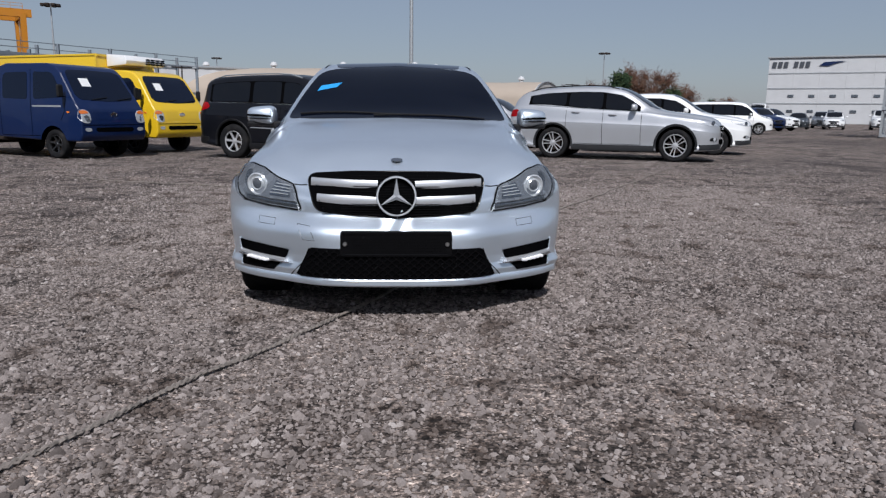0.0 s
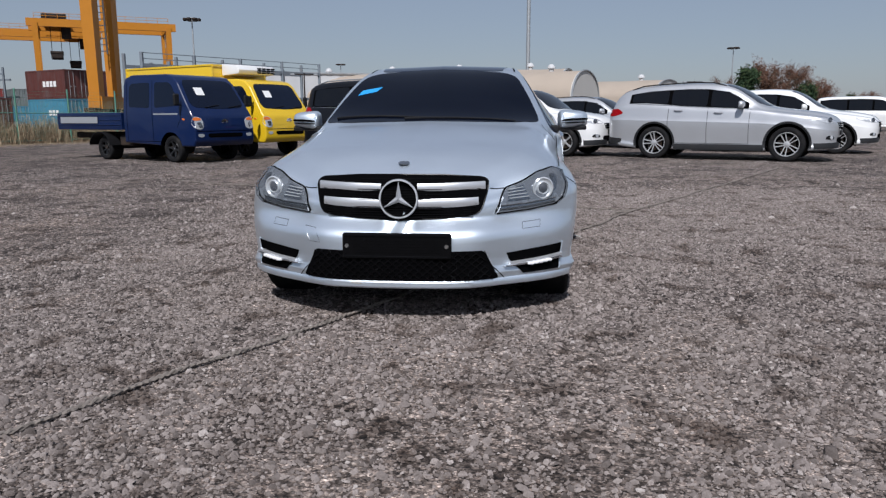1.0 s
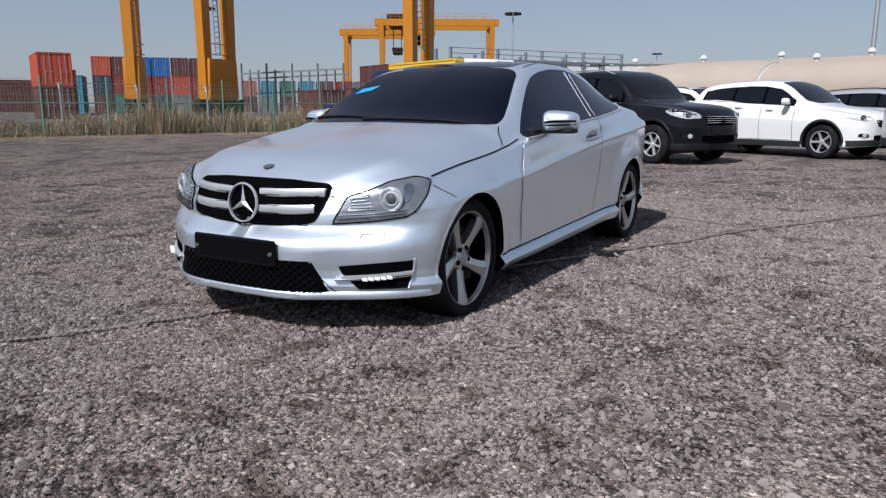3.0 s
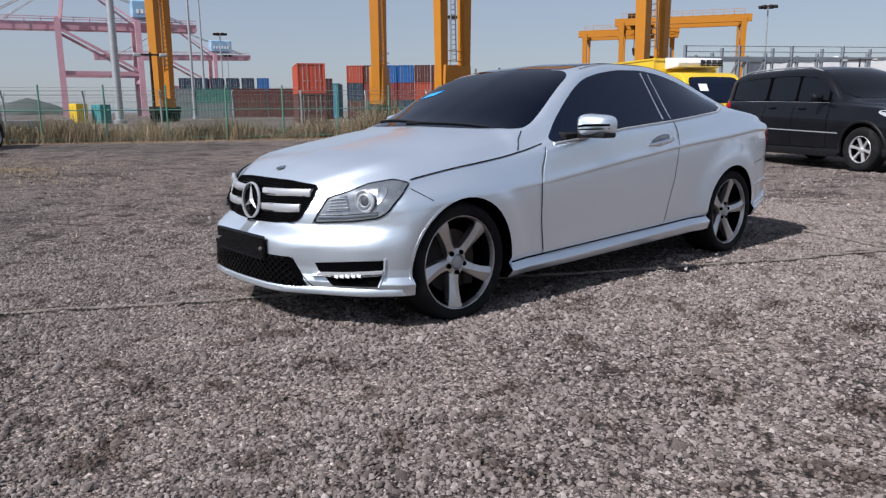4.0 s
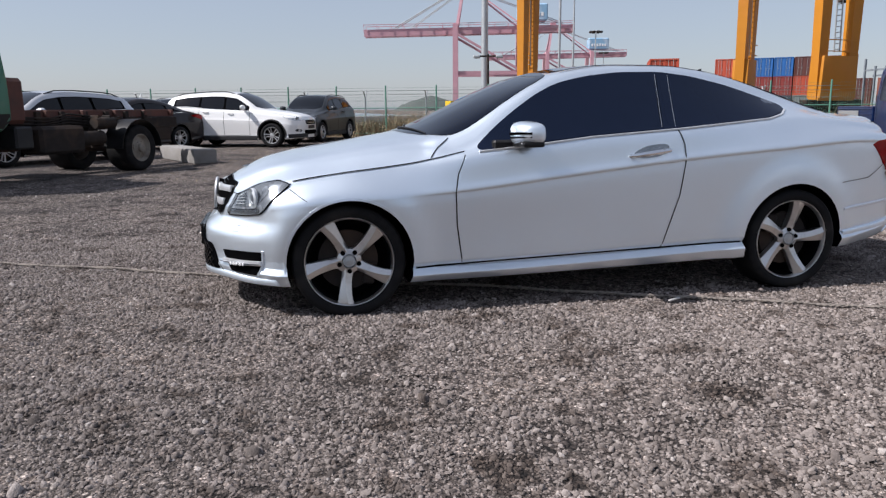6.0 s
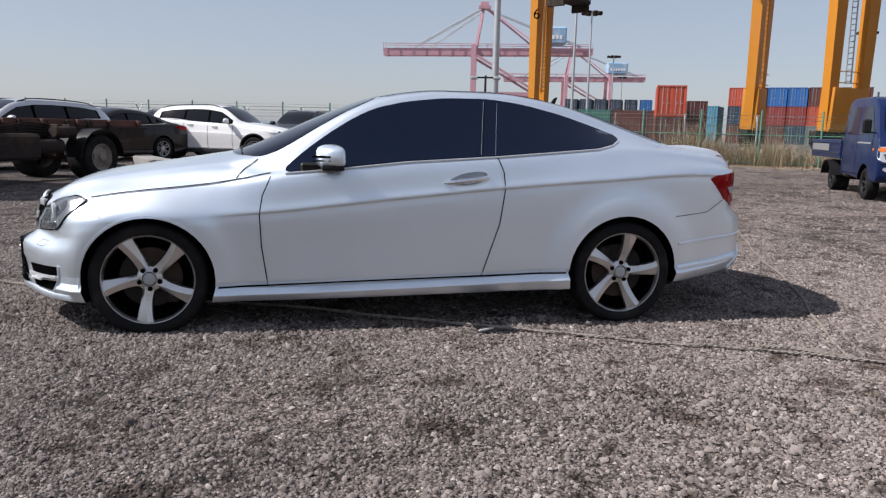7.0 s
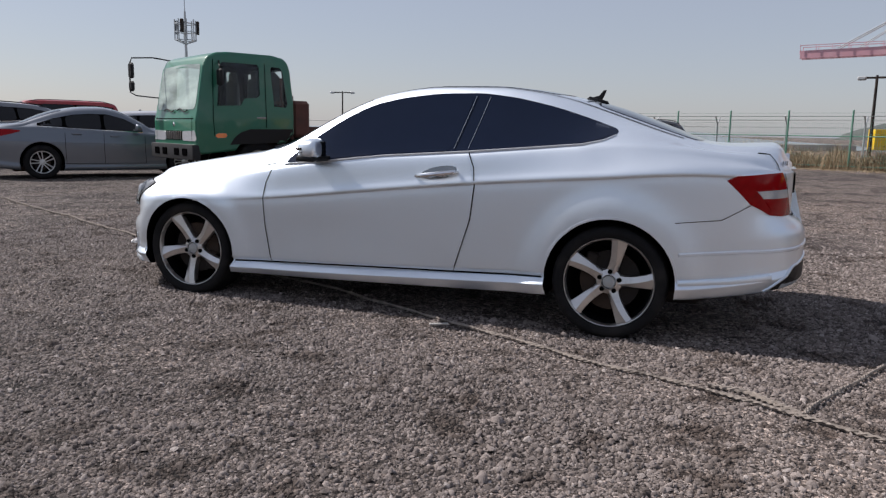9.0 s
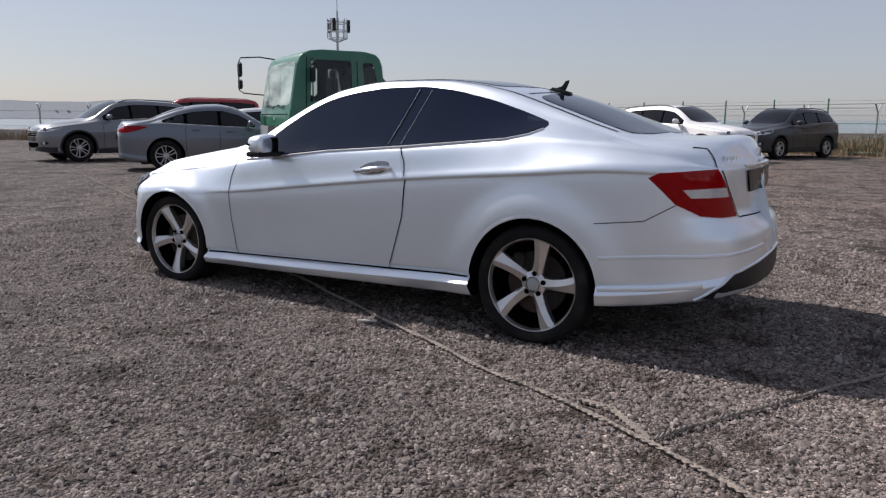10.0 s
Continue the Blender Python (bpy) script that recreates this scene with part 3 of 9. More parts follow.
def coupe():
    car = thing("coupe", "silver metallic two-door coupe with dark tinted windows, parked on gravel", "car")
    c = {
        "w": curve([(-0.035, 0.05), (-0.025, 0.24), (0.0, 0.37), (0.05, 0.47), (0.1, 0.55), (0.2, 0.70), (0.3, 0.808), (0.42, 0.864), (0.6, 0.880), (0.77, 0.882),
                    (1.2, 0.874), (2.0, 0.872), (2.7, 0.878), (3.2, 0.884), (3.5, 0.886), (3.8, 0.872), (4.0, 0.845), (4.2, 0.795), (4.35, 0.72), (4.45, 0.61), (4.5, 0.48), (4.53, 0.3), (4.54, 0.06)]),
        "zs": curve([(-0.04, 0.195), (0.3, 0.185), (0.42, 0.178), (1.2, 0.166), (3.1, 0.2), (3.9, 0.235), (4.3, 0.285), (4.54, 0.33)]),
        "zb": curve([(-0.03, 0.60), (0.1, 0.645), (0.25, 0.695), (0.46, 0.738), (0.8, 0.787), (1.28, 0.842), (1.43, 0.866), (1.8, 0.92), (2.17, 0.957), (2.7, 0.99), (3.2, 1.025), (3.5, 1.045),
                     (3.8, 1.03), (4.1, 1.0), (4.3, 0.975), (4.45, 0.94), (4.54, 0.9)]),
        "zk": curve([(-0.03, 0.52), (0.4, 0.60), (1.36, 0.662), (2.05, 0.735), (2.74, 0.806), (3.4, 0.858), (3.96, 0.895), (4.54, 0.87)]),
        "crease": curve([(0.0, 0.0), (1.1, 0.0), (1.36, 0.5), (1.8, 1.0), (2.4, 1.25), (3.4, 1.25), (4.05, 0.9), (4.3, 0.0)]),
        "zg": curve([(-0.04, 0.295), (0.45, 0.28), (1.15, 0.248), (3.13, 0.303), (3.9, 0.335), (4.54, 0.43)]),
        "ledge": curve([(0.0, 0.0), (0.5, 0.0), (0.9, 1.0), (3.3, 1.0), (3.9, 0.2), (4.3, 0.0)]),
        "tuck": curve([(0.0, 0.02), (0.5, 0.026), (1.3, 0.042), (2.9, 0.042), (3.9, 0.03), (4.5, 0.02)]),
        "inset": curve([(0.0, 0.05), (0.3, 0.065), (0.46, 0.085), (0.8, 0.09), (1.15, 0.07), (1.3, 0.05), (1.5, 0.036), (2.7, 0.038), (3.3, 0.066), (3.6, 0.086), (4.0, 0.088), (4.4, 0.07)]),
        "rail": curve([(0.0, 0.3), (1.2, 0.3), (1.5, 1.0), (3.3, 1.0), (3.8, 0.5), (4.4, 0.3)]),
        "wr": curve([(-0.03, 0.1), (0.0, 0.27), (0.1, 0.42), (0.25, 0.54), (0.46, 0.63), (0.9, 0.67), (1.2, 0.70), (1.3, 0.748), (1.44, 0.748), (1.7, 0.678), (1.9, 0.618), (2.1, 0.575),
                     (2.4, 0.555), (2.8, 0.555), (3.2, 0.56), (3.5, 0.575), (3.8, 0.60), (4.0, 0.63), (4.2, 0.60), (4.4, 0.5), (4.54, 0.1)]),
        "zr": curve([(-0.03, 0.64), (0.0, 0.665), (0.1, 0.70), (0.25, 0.752), (0.46, 0.805), (0.9, 0.876), (1.15, 0.905), (1.3, 0.91), (1.44, 0.94), (1.7, 1.112), (1.9, 1.235), (2.1, 1.312),
                     (2.4, 1.352), (2.8, 1.348), (3.0, 1.325), (3.2, 1.283), (3.5, 1.188), (3.8, 1.092), (4.0, 1.04), (4.2, 1.03), (4.4, 1.02), (4.54, 0.95)]),
        "zc": curve([(-0.03, 0.66), (0.0, 0.688), (0.06, 0.728), (0.13, 0.766), (0.27, 0.818), (0.44, 0.852), (0.63, 0.883), (0.84, 0.918), (1.05, 0.953), (1.15, 0.970), (1.3, 1.016), (1.5, 1.104),
                     (1.7, 1.196), (1.9, 1.280), (2.05, 1.332), (2.25, 1.371), (2.45, 1.387), (2.7, 1.389), (2.95, 1.369), (3.2, 1.325), (3.4, 1.276), (3.6, 1.211), (3.8, 1.136), (3.99, 1.069),
                     (4.1, 1.06), (4.3, 1.063), (4.43, 1.066), (4.465, 1.052), (4.5, 1.0), (4.54, 0.94)]),
    }

    def lean(y, z):
        front = 0.088 * smooth_step((z - 0.435) / 0.09) * smooth_step((0.55 - y) / 0.5)
        rear = -0.085 * smooth_step((z - 0.60) / 0.08) * smooth_step((y - 4.1) / 0.4)
        return front + rear

    ys = [-0.035, -0.033, -0.03, -0.025, -0.018, -0.008, 0.004, 0.02, 0.04, 0.06, 0.085, 0.11, 0.14] + [0.175 + 0.035 * i for i in range(120)]
    ys += [4.40, 4.42, 4.44, 4.46, 4.475, 4.49, 4.50, 4.51, 4.52, 4.528, 4.534, 4.538, 4.54]
    ys = sorted(set(round(y, 4) for y in ys if y <= 4.54))
    sh = Shell(c, ys, 2, lean, ((0.775, 0.294, 0.385, 0.50, 0.016), (3.51, 0.298, 0.395, 0.54, 0.020)))
    sh.body("body", M_SILVER, car, [(0.775, 0.294, 0.345, 0.875), (3.51, 0.298, 0.351, 0.885)], 0.34, 58)

    side, back = (-1, 0, 0), (1, 0, 0)
    front, screen, rearward = (0, 1, 0), (0, 0.62, -0.78), (0, -0.6, -0.8)

    # side glass with its black pillar and bright lower trim
    dlo = [(0.8, 1.47, 0.885), (0.8, 1.60, 1.0), (0.8, 1.73, 1.095), (0.8, 1.88, 1.19), (0.8, 2.02, 1.255), (0.8, 2.2, 1.296), (0.8, 2.42, 1.322), (0.8, 2.7, 1.326), (0.8, 2.92, 1.298),
           (0.8, 3.15, 1.245), (0.8, 3.35, 1.182), (0.8, 3.53, 1.118), (0.8, 3.46, 1.072), (0.8, 3.34, 1.04), (0.8, 3.1, 1.02), (0.8, 2.7, 0.985), (0.8, 2.17, 0.947), (0.8, 1.8, 0.907)]
    fwin = [(0.8, 1.60, 0.905), (0.8, 1.70, 1.055), (0.8, 1.88, 1.172), (0.8, 2.02, 1.236), (0.8, 2.2, 1.28), (0.8, 2.42, 1.311), (0.8, 2.655, 1.315), (0.8, 2.60, 0.988), (0.8, 2.17, 0.962), (0.8, 1.8, 0.922)]
    qwin = [(0.8, 2.70, 1.318), (0.8, 2.92, 1.29), (0.8, 3.15, 1.238), (0.8, 3.33, 1.178), (0.8, 3.50, 1.118), (0.8, 3.43, 1.073), (0.8, 3.31, 1.045), (0.8, 3.1, 1.027), (0.8, 2.64, 0.988)]
    def set_back(pts):
        return [(x, y + 0.088 * (smooth_step((z - 0.435) / 0.09) - smooth_step((z - 0.46) / 0.30)) * smooth_step((0.55 - y) / 0.5), z) for x, y, z in pts]

    for d, flip in ((side, False), (back, True)):
        f = mirrored if flip else (lambda q: q)
        part("window_surround", sh.patch(f(dlo), d, 0.003, rounds=1), M_TINT, car, "black window surround")
        door = part("door", sh.cutout(f([(0.9, 1.42, 0.85), (0.9, 1.362, 0.66), (0.9, 1.37, 0.48), (0.9, 1.402, 0.261), (0.9, 2.62, 0.295), (0.9, 2.715, 0.6), (0.9, 2.74, 0.80), (0.9, 2.695, 0.978), (0.9, 2.17, 0.944), (0.9, 1.7, 0.888)]), d, 0.0016), M_SILVER, car)
        part("door_window", sh.patch(f(fwin), d, 0.006, rounds=1), M_TINT, door, "dark tinted door window")
        part("quarter_window", sh.patch(f(qwin), d, 0.006, rounds=1), M_TINT, car, "dark tinted rear quarter window")
        part("belt_trim", sh.swept(f([(0.85, 1.5, 0.879), (0.85, 1.8, 0.908), (0.85, 2.17, 0.949), (0.85, 2.7, 0.986), (0.85, 3.1, 1.02), (0.85, 3.33, 1.04), (0.85, 3.44, 1.064), (0.85, 3.50, 1.092)]), d, 0.012, 0.010), M_SATIN, car, "thin bright belt trim")
        part("pillar_trim", sh.swept(f([(0.85, 2.605, 1.0), (0.85, 2.668, 1.308)]), d, 0.004, 0.012), M_CHROME, door, "bright strip on the door pillar")
        part("quarter_trim", sh.swept(f([(0.85, 2.69, 1.0), (0.85, 2.752, 1.304)]), d, 0.0035, 0.010), M_CHROME, car, "bright strip ahead of the quarter window")
        gap = sh.seam(f([(0.9, 1.42, 0.862), (0.9, 1.375, 0.76), (0.9, 1.358, 0.66), (0.9, 1.366, 0.48), (0.9, 1.398, 0.258), (0.9, 2.62, 0.291), (0.9, 2.72, 0.6), (0.9, 2.745, 0.80), (0.9, 2.736, 0.9), (0.9, 2.70, 0.985)]), d, 0.006, 0.003)
        part("door_gap", gap, M_GAP, door)
        part("bumper_gap", sh.seam(f([(0.858, 3.839, 0.644), (0.822, 4.067, 0.667), (0.783, 4.201, 0.746)]), (d[0], 0, 0), 0.004, 0.002), M_GAP, car)
        gap = sh.seam(f([(0.78, 0.485, 0.735), (0.79, 0.8, 0.782), (0.80, 1.1, 0.818), (0.80, 1.29, 0.844), (0.79, 1.42, 0.866)]), (d[0], 0, -0.9), 0.007, 0.0042)
        sh.seam(f([(0.79, 1.235, 0.838), (0.745, 1.285, 0.895), (0.70, 1.35, 0.93)]), (d[0] * 0.5, 0, -0.9), 0.006, 0.003, bm=gap)
        sh.seam(f([(0.80, 0.47, 0.70), (0.86, 0.56, 0.64)]), (d[0], 0.4, 0), 0.004, 0.002, bm=gap)
        part("bonnet_gap", gap, M_GAP, car)
        # handle over a laid-on darker patch: the shade of its recess as colour
        part("recess_shade", sh.patch(f([(0.9, 2.40, 0.842), (0.9, 2.46, 0.883), (0.9, 2.54, 0.902), (0.9, 2.62, 0.906), (0.9, 2.642, 0.885), (0.9, 2.62, 0.85), (0.9, 2.55, 0.828), (0.9, 2.45, 0.823)]), d, 0.003, rounds=2), M_LAMPBODY, door, "darker grey patch with the handle recess's shade in its colour")
        bm = bmesh.new()
        s = -d[0]
        tube(bm, [(s * 0.868, 2.385, 0.838), (s * 0.893, 2.42, 0.842), (s * 0.905, 2.50, 0.851), (s * 0.903, 2.58, 0.861), (s * 0.893, 2.625, 0.867), (s * 0.868, 2.645, 0.869)], [0.008, 0.013, 0.016, 0.016, 0.014, 0.008], 10)
        part("door_handle", bm, M_CHROME, door, "bright silver door handle")
        # skirt edge along the sill
        part("side_skirt", sh.cutout(f([(0.87, 1.16, 0.246), (0.87, 3.13, 0.301), (0.87, 3.13, 0.19), (0.87, 1.16, 0.15)]), d, 0.0014), M_SILVER, car)
        part("sill_gap", sh.seam(f([(0.87, 1.13, 0.248), (0.87, 3.15, 0.304)]), d, 0.009, 0.004), M_GAP, car)
        # head lamp
        hl = f(set_back([(0.457, 0.062, 0.531), (0.505, 0.175, 0.654), (0.587, 0.242, 0.683), (0.661, 0.33, 0.725), (0.732, 0.431, 0.745), (0.782, 0.49, 0.728), (0.803, 0.42, 0.668), (0.789, 0.334, 0.597), (0.756, 0.278, 0.566), (0.633, 0.174, 0.545)]))
        hd = (d[0] * 0.55, 0.83, 0.0)
        lamp = part("headlight", sh.patch(hl, hd, 0.005, 0.025, 0.01, 0), M_LAMPSHELL, car, "smoked clear headlight with a round projector")
        rim_line = [sh.drop(p, hd, 0.004) for p in dense(softened(hl, 0.012), 0.03)]
        bm = bmesh.new()
        tube(bm, rim_line, 0.0042, 6, True)
        part("lamp_seal", bm, M_GAP, lamp, "black seal")
        axis = Vector((s * 0.35, -0.93, 0.0)).normalized()
        at = sh.drop((s * 0.684, 0.298, 0.647), hd, 0.012)
        turn = axis.to_track_quat("X", "Z").to_matrix().to_4x4()
        bm = bmesh.new()
        lathe(bm, [(0.054, -0.006), (0.056, 0.008), (0.050, 0.012), (0.043, 0.004), (0.038, 0.002)], 28, Matrix.Translation(at) @ turn)
        lathe(bm, [(0.035, 0.0), (0.033, 0.008), (0.029, 0.011), (0.026, 0.006)], 28, Matrix.Translation(at) @ turn)
        part("projector_ring", bm, M_LAMPWHITE, lamp, "bright projector ring")
        bm = bmesh.new()
        lathe(bm, [(0.027, -0.002), (0.024, 0.007), (0.016, 0.012), (0.0, 0.014)], 24, Matrix.Translation(at) @ turn)
        part("projector", bm, M_LAMPDARK, lamp, "clear projector lens")
        part("lamp_strip", sh.swept(f(set_back([(0.482, 0.084, 0.554), (0.62, 0.18, 0.563), (0.75, 0.285, 0.583)])), hd, 0.024, 0.008), M_LAMPBODY, lamp, "pale strip lamp")
        part("strip_edge", sh.swept(f(set_back([(0.480, 0.09, 0.57), (0.62, 0.18, 0.579), (0.755, 0.29, 0.598)])), hd, 0.005, 0.012), M_CHROME, lamp, "bright line over the strip lamp")
        part("reflector", sh.patch(f([(0.71, 0.36, 0.718), (0.745, 0.40, 0.715), (0.755, 0.37, 0.66), (0.735, 0.32, 0.62), (0.735, 0.33, 0.67)]), hd, 0.008, 0.03, 0.004, 1), M_LAMPBODY, lamp, "bright side reflector")
        block = part("reflector_block", sh.patch(f(set_back([(0.545, 0.16, 0.645), (0.60, 0.22, 0.668), (0.628, 0.2, 0.60), (0.52, 0.13, 0.592)])), hd, 0.010, 0.03, 0.004, 0), M_LAMPBODY, lamp, "ribbed silver reflector")
        for q in range(4):
            part("reflector_rib", sh.swept(f(set_back([(0.53 + 0.004 * q, 0.14, 0.604 + 0.014 * q), (0.622 - 0.006 * q, 0.2, 0.611 + 0.015 * q)])), hd, 0.005, 0.016), M_LAMPWHITE, block)
        lens = part("lens", sh.patch(hl, hd, 0.027, 0.025, 0.024, 0), M_LENS, lamp, "clear plastic lens")
        lens.visible_shadow = False
        # lower side intake with the running light
        fog = f([(0.522, 0.095, 0.345), (0.66, 0.19, 0.357), (0.788, 0.316, 0.366), (0.785, 0.31, 0.30), (0.771, 0.289, 0.239), (0.603, 0.143, 0.237), (0.535, 0.104, 0.312)])
        vent = part("side_intake", sh.patch(fog, hd, 0.006, 0.025, 0.01, 0), M_GAP, car, "black side intake")
        part("running_light", sh.swept(f([(0.535, 0.10, 0.292), (0.66, 0.19, 0.298), (0.786, 0.316, 0.309)]), hd, 0.018, 0.022), M_SATIN, vent, "silver running light bar")
        for q in range(5):
            u = 0.60 + 0.034 * q
            bm = bmesh.new()
            # segments coloured white to carry the glint of the reflector
            box(bm, sh.drop((s * u, 0.20, 0.287 + 0.05 * (u - 0.6)), hd, 0.034), (0.031, 0.012, 0.016), 0.004)
            part("running_light_lens", bm, M_LED, vent, "running light segment, its sun glint given as white colour")
        part("running_light_trim", sh.swept(f([(0.508, 0.083, 0.284), (0.66, 0.19, 0.285), (0.784, 0.316, 0.296)]), hd, 0.007, 0.027), M_CHROME, vent, "thin bright trim")
        bm = bmesh.new()
        tube(bm, [sh.drop(p, hd, 0.002) for p in f([(0.794, 0.322, 0.372), (0.790, 0.316, 0.30), (0.776, 0.295, 0.235)])], 0.006, 8)
        part("intake_fin", bm, M_SILVER, vent)
        if flip:
            part("tow_cover", sh.seam([(-0.48, 0.05, 0.473), (-0.418, 0.05, 0.467), (-0.39, 0.05, 0.401), (-0.449, 0.05, 0.401), (-0.48, 0.05, 0.473)], front, 0.003, 0.0015), M_LAMPBODY, car, "outline of the tow hook cover")
        # washer cap and bumper crease
        cap = sh.seam(f([(0.62, 0.15, 0.487), (0.70, 0.22, 0.492), (0.685, 0.21, 0.462), (0.605, 0.14, 0.458), (0.62, 0.15, 0.487)]), hd, 0.003, 0.0015)
        part("washer_cap", cap, M_LAMPBODY, car, "outline of the lamp washer cap")
        cut = sh.seam(f([(0.415, 0.03, 0.365), (0.45, 0.05, 0.29), (0.52, 0.09, 0.215), (0.53, 0.09, 0.20)]), hd, 0.005, 0.002)
        part("bumper_gap", cut, M_GAP, car)
        # mirror
        bm = bmesh.new()
        bmesh.ops.create_uvsphere(bm, u_segments=20, v_segments=14, radius=1.0)
        for v in bm.verts:
            x, y, z = v.co
            x = math.copysign(abs(x) ** 0.5, x)
            z = math.copysign(abs(z) ** 0.55, z)
            y = math.copysign(abs(y) ** 0.8, y)
            if y > 0:
                y *= 0.45
            taper = 1 - 0.14 * (x if s > 0 else -x)
            v.co = (s * 0.938 + x * 0.104, 1.765 + y * 0.095 + 0.02 * (x if s > 0 else -x), 0.978 + z * 0.063 * taper)
        mirror = part("wing_mirror", bm, M_SILVER, car, "silver wing mirror with a dark signal strip")
        bm = bmesh.new()
        box(bm, (s * 0.94, 1.797, 0.98), (0.16, 0.012, 0.09), 0.005)
        part("mirror_glass", bm, M_GLOSSBLACK, mirror, "dark mirror glass and rim")
        bm = bmesh.new()
        tube(bm, [(s * 0.865, 1.672, 0.972), (s * 0.93, 1.648, 0.978), (s * 1.0, 1.675, 0.98), (s * 1.034, 1.735, 0.98)], 0.0075, 6)
        tube(bm, [(s * 0.865, 1.672, 0.955), (s * 0.93, 1.65, 0.955), (s * 1.0, 1.678, 0.958), (s * 1.034, 1.735, 0.96)], 0.004, 6)
        part("mirror_signal", bm, M_GAP, mirror, "dark signal strip")
        bm = bmesh.new()
        box(bm, (s * 0.905, 1.75, 0.922), (0.25, 0.12, 0.032), 0.012, None, 2)
        box(bm, (s * 0.80, 1.66, 0.915), (0.08, 0.16, 0.05), 0.012)
        part("mirror_foot", bm, M_PLASTIC, mirror, "black mirror foot")
        # tail lamp
        td = (d[0] * 0.72, -0.69, 0.0)
        tl = f([(0.828, 4.083, 0.872), (0.806, 4.119, 0.897), (0.738, 4.259, 0.909), (0.633, 4.351, 0.915), (0.575, 4.39, 0.822), (0.46, 4.424, 0.681), (0.60, 4.37, 0.684), (0.703, 4.298, 0.695), (0.783, 4.201, 0.75)])
        tail = part("tail_light", sh.patch(tl, td, 0.006, 0.03, 0.01, 0), M_TAIL, car, "red tail light with a clear band")
        part("tail_band", sh.patch(f([(0.773, 4.225, 0.820), (0.68, 4.32, 0.825), (0.582, 4.385, 0.827), (0.555, 4.392, 0.782), (0.66, 4.33, 0.781), (0.747, 4.258, 0.782)]), td, 0.010, 0.03, 0.006, 0), M_LAMPWHITE, tail, "clear reversing lamp band")
        part("tail_fog_band", sh.patch(f([(0.735, 4.27, 0.766), (0.545, 4.395, 0.766), (0.50, 4.41, 0.72), (0.70, 4.30, 0.722)]), td, 0.009, 0.03, 0.006, 0), M_TAIL, tail, "bright red lower band")
        gap = sh.seam(f([(0.616, 4.225, 1.011), (0.58, 4.286, 1.004), (0.612, 4.345, 0.925), (0.56, 4.39, 0.82), (0.442, 4.428, 0.674), (0.2, 4.47, 0.670), (0.0, 4.49, 0.670)]), (d[0] * 0.5, -0.75, -0.35), 0.007, 0.003)
        part("boot_gap", gap, M_GAP, car)
        part("bumper_step", sh.swept(f([(0.85, 3.85, 0.476), (0.78, 4.18, 0.503), (0.62, 4.428, 0.514), (0.3, 4.53, 0.53)]), (d[0] * 0.7, -0.7, 0), 0.018, 0.008), M_SILVER, car)
        part("bumper_edge", sh.swept(f([(0.852, 3.864, 0.322), (0.80, 4.12, 0.342), (0.719, 4.334, 0.372)]), (d[0] * 0.9, -0.4, 0), 0.034, 0.010), M_SILVER, car)
        part("diffuser_edge", sh.swept(f([(0.726, 4.30, 0.292), (0.678, 4.385, 0.355), (0.594, 4.448, 0.42), (0.45, 4.5, 0.443), (0.292, 4.529, 0.456), (0.0, 4.54, 0.458)]), (d[0] * 0.5, -0.86, 0), 0.012, 0.008), M_SILVER, car)
        part("diffuser", sh.patch(f([(0.719, 4.311, 0.30), (0.671, 4.393, 0.352), (0.588, 4.452, 0.413), (0.45, 4.5, 0.435), (0.292, 4.529, 0.448), (0.0, 4.54, 0.45), (0.0, 4.54, 0.34), (0.4, 4.5, 0.30)]), (d[0] * 0.5, -0.86, 0), 0.004, 0.04, 0.006, 0), M_PLASTIC, car, "black rear diffuser")
        bm = bmesh.new()
        lathe(bm, [(0.03, -0.10), (0.048, -0.10), (0.048, 0.05), (0.042, 0.055), (0.04, -0.06)], 18, Matrix.Translation((s * 0.46, 4.40, 0.325)) @ Matrix.Rotation(math.pi / 2, 4, "Z") @ Matrix.Diagonal((1, 1.35, 0.75, 1)))
        part("exhaust", bm, M_CHROME, car, "oval exhaust tip")
        part("arch_lip", arch_lip(sh, 0.775, 0.294, 0.344, d), M_SILVER, car)
        part("arch_lip", arch_lip(sh, 3.51, 0.298, 0.350, d), M_SILVER, car)

    # glass and roof
    ws = [(0.0, 1.155, 0.99), (0.30, 1.17, 0.985), (0.52, 1.23, 0.965), (0.69, 1.36, 0.935), (0.70, 1.45, 0.955), (0.655, 1.62, 1.07), (0.60, 1.79, 1.18), (0.55, 1.95, 1.27), (0.47, 2.01, 1.315), (0.25, 2.05, 1.338), (0.0, 2.06, 1.348)]
    ws = ws + mirrored(ws[-2:0:-1])
    glass = part("windscreen", sh.patch(ws, screen, 0.004, 0.06, 0.01, 1), M_SCREEN, car, "dark tinted windscreen")
    part("windscreen_sticker", sh.patch([(-0.545, 1.68, 1.118), (-0.525, 1.75, 1.152), (-0.385, 1.78, 1.168), (-0.415, 1.71, 1.138)], screen, 0.0065, 0.05, 0.002, 0), M_STICKER, glass, "small blue windscreen sticker")
    bm = bmesh.new()
    for i in range(5):
        box(bm, (-0.425 + 0.016 * i, 1.872 + 0.001 * i, 1.2405 + 0.0011 * i), (0.008, 0.012, 0.002))
    part("sticker_print", bm, M_PAPER, glass, "unreadable white print")
    roof = [(0.0, 2.085, 1.36), (0.44, 2.06, 1.34), (0.475, 2.4, 1.37), (0.475, 2.8, 1.37), (0.47, 3.12, 1.33), (0.0, 3.16, 1.345)]
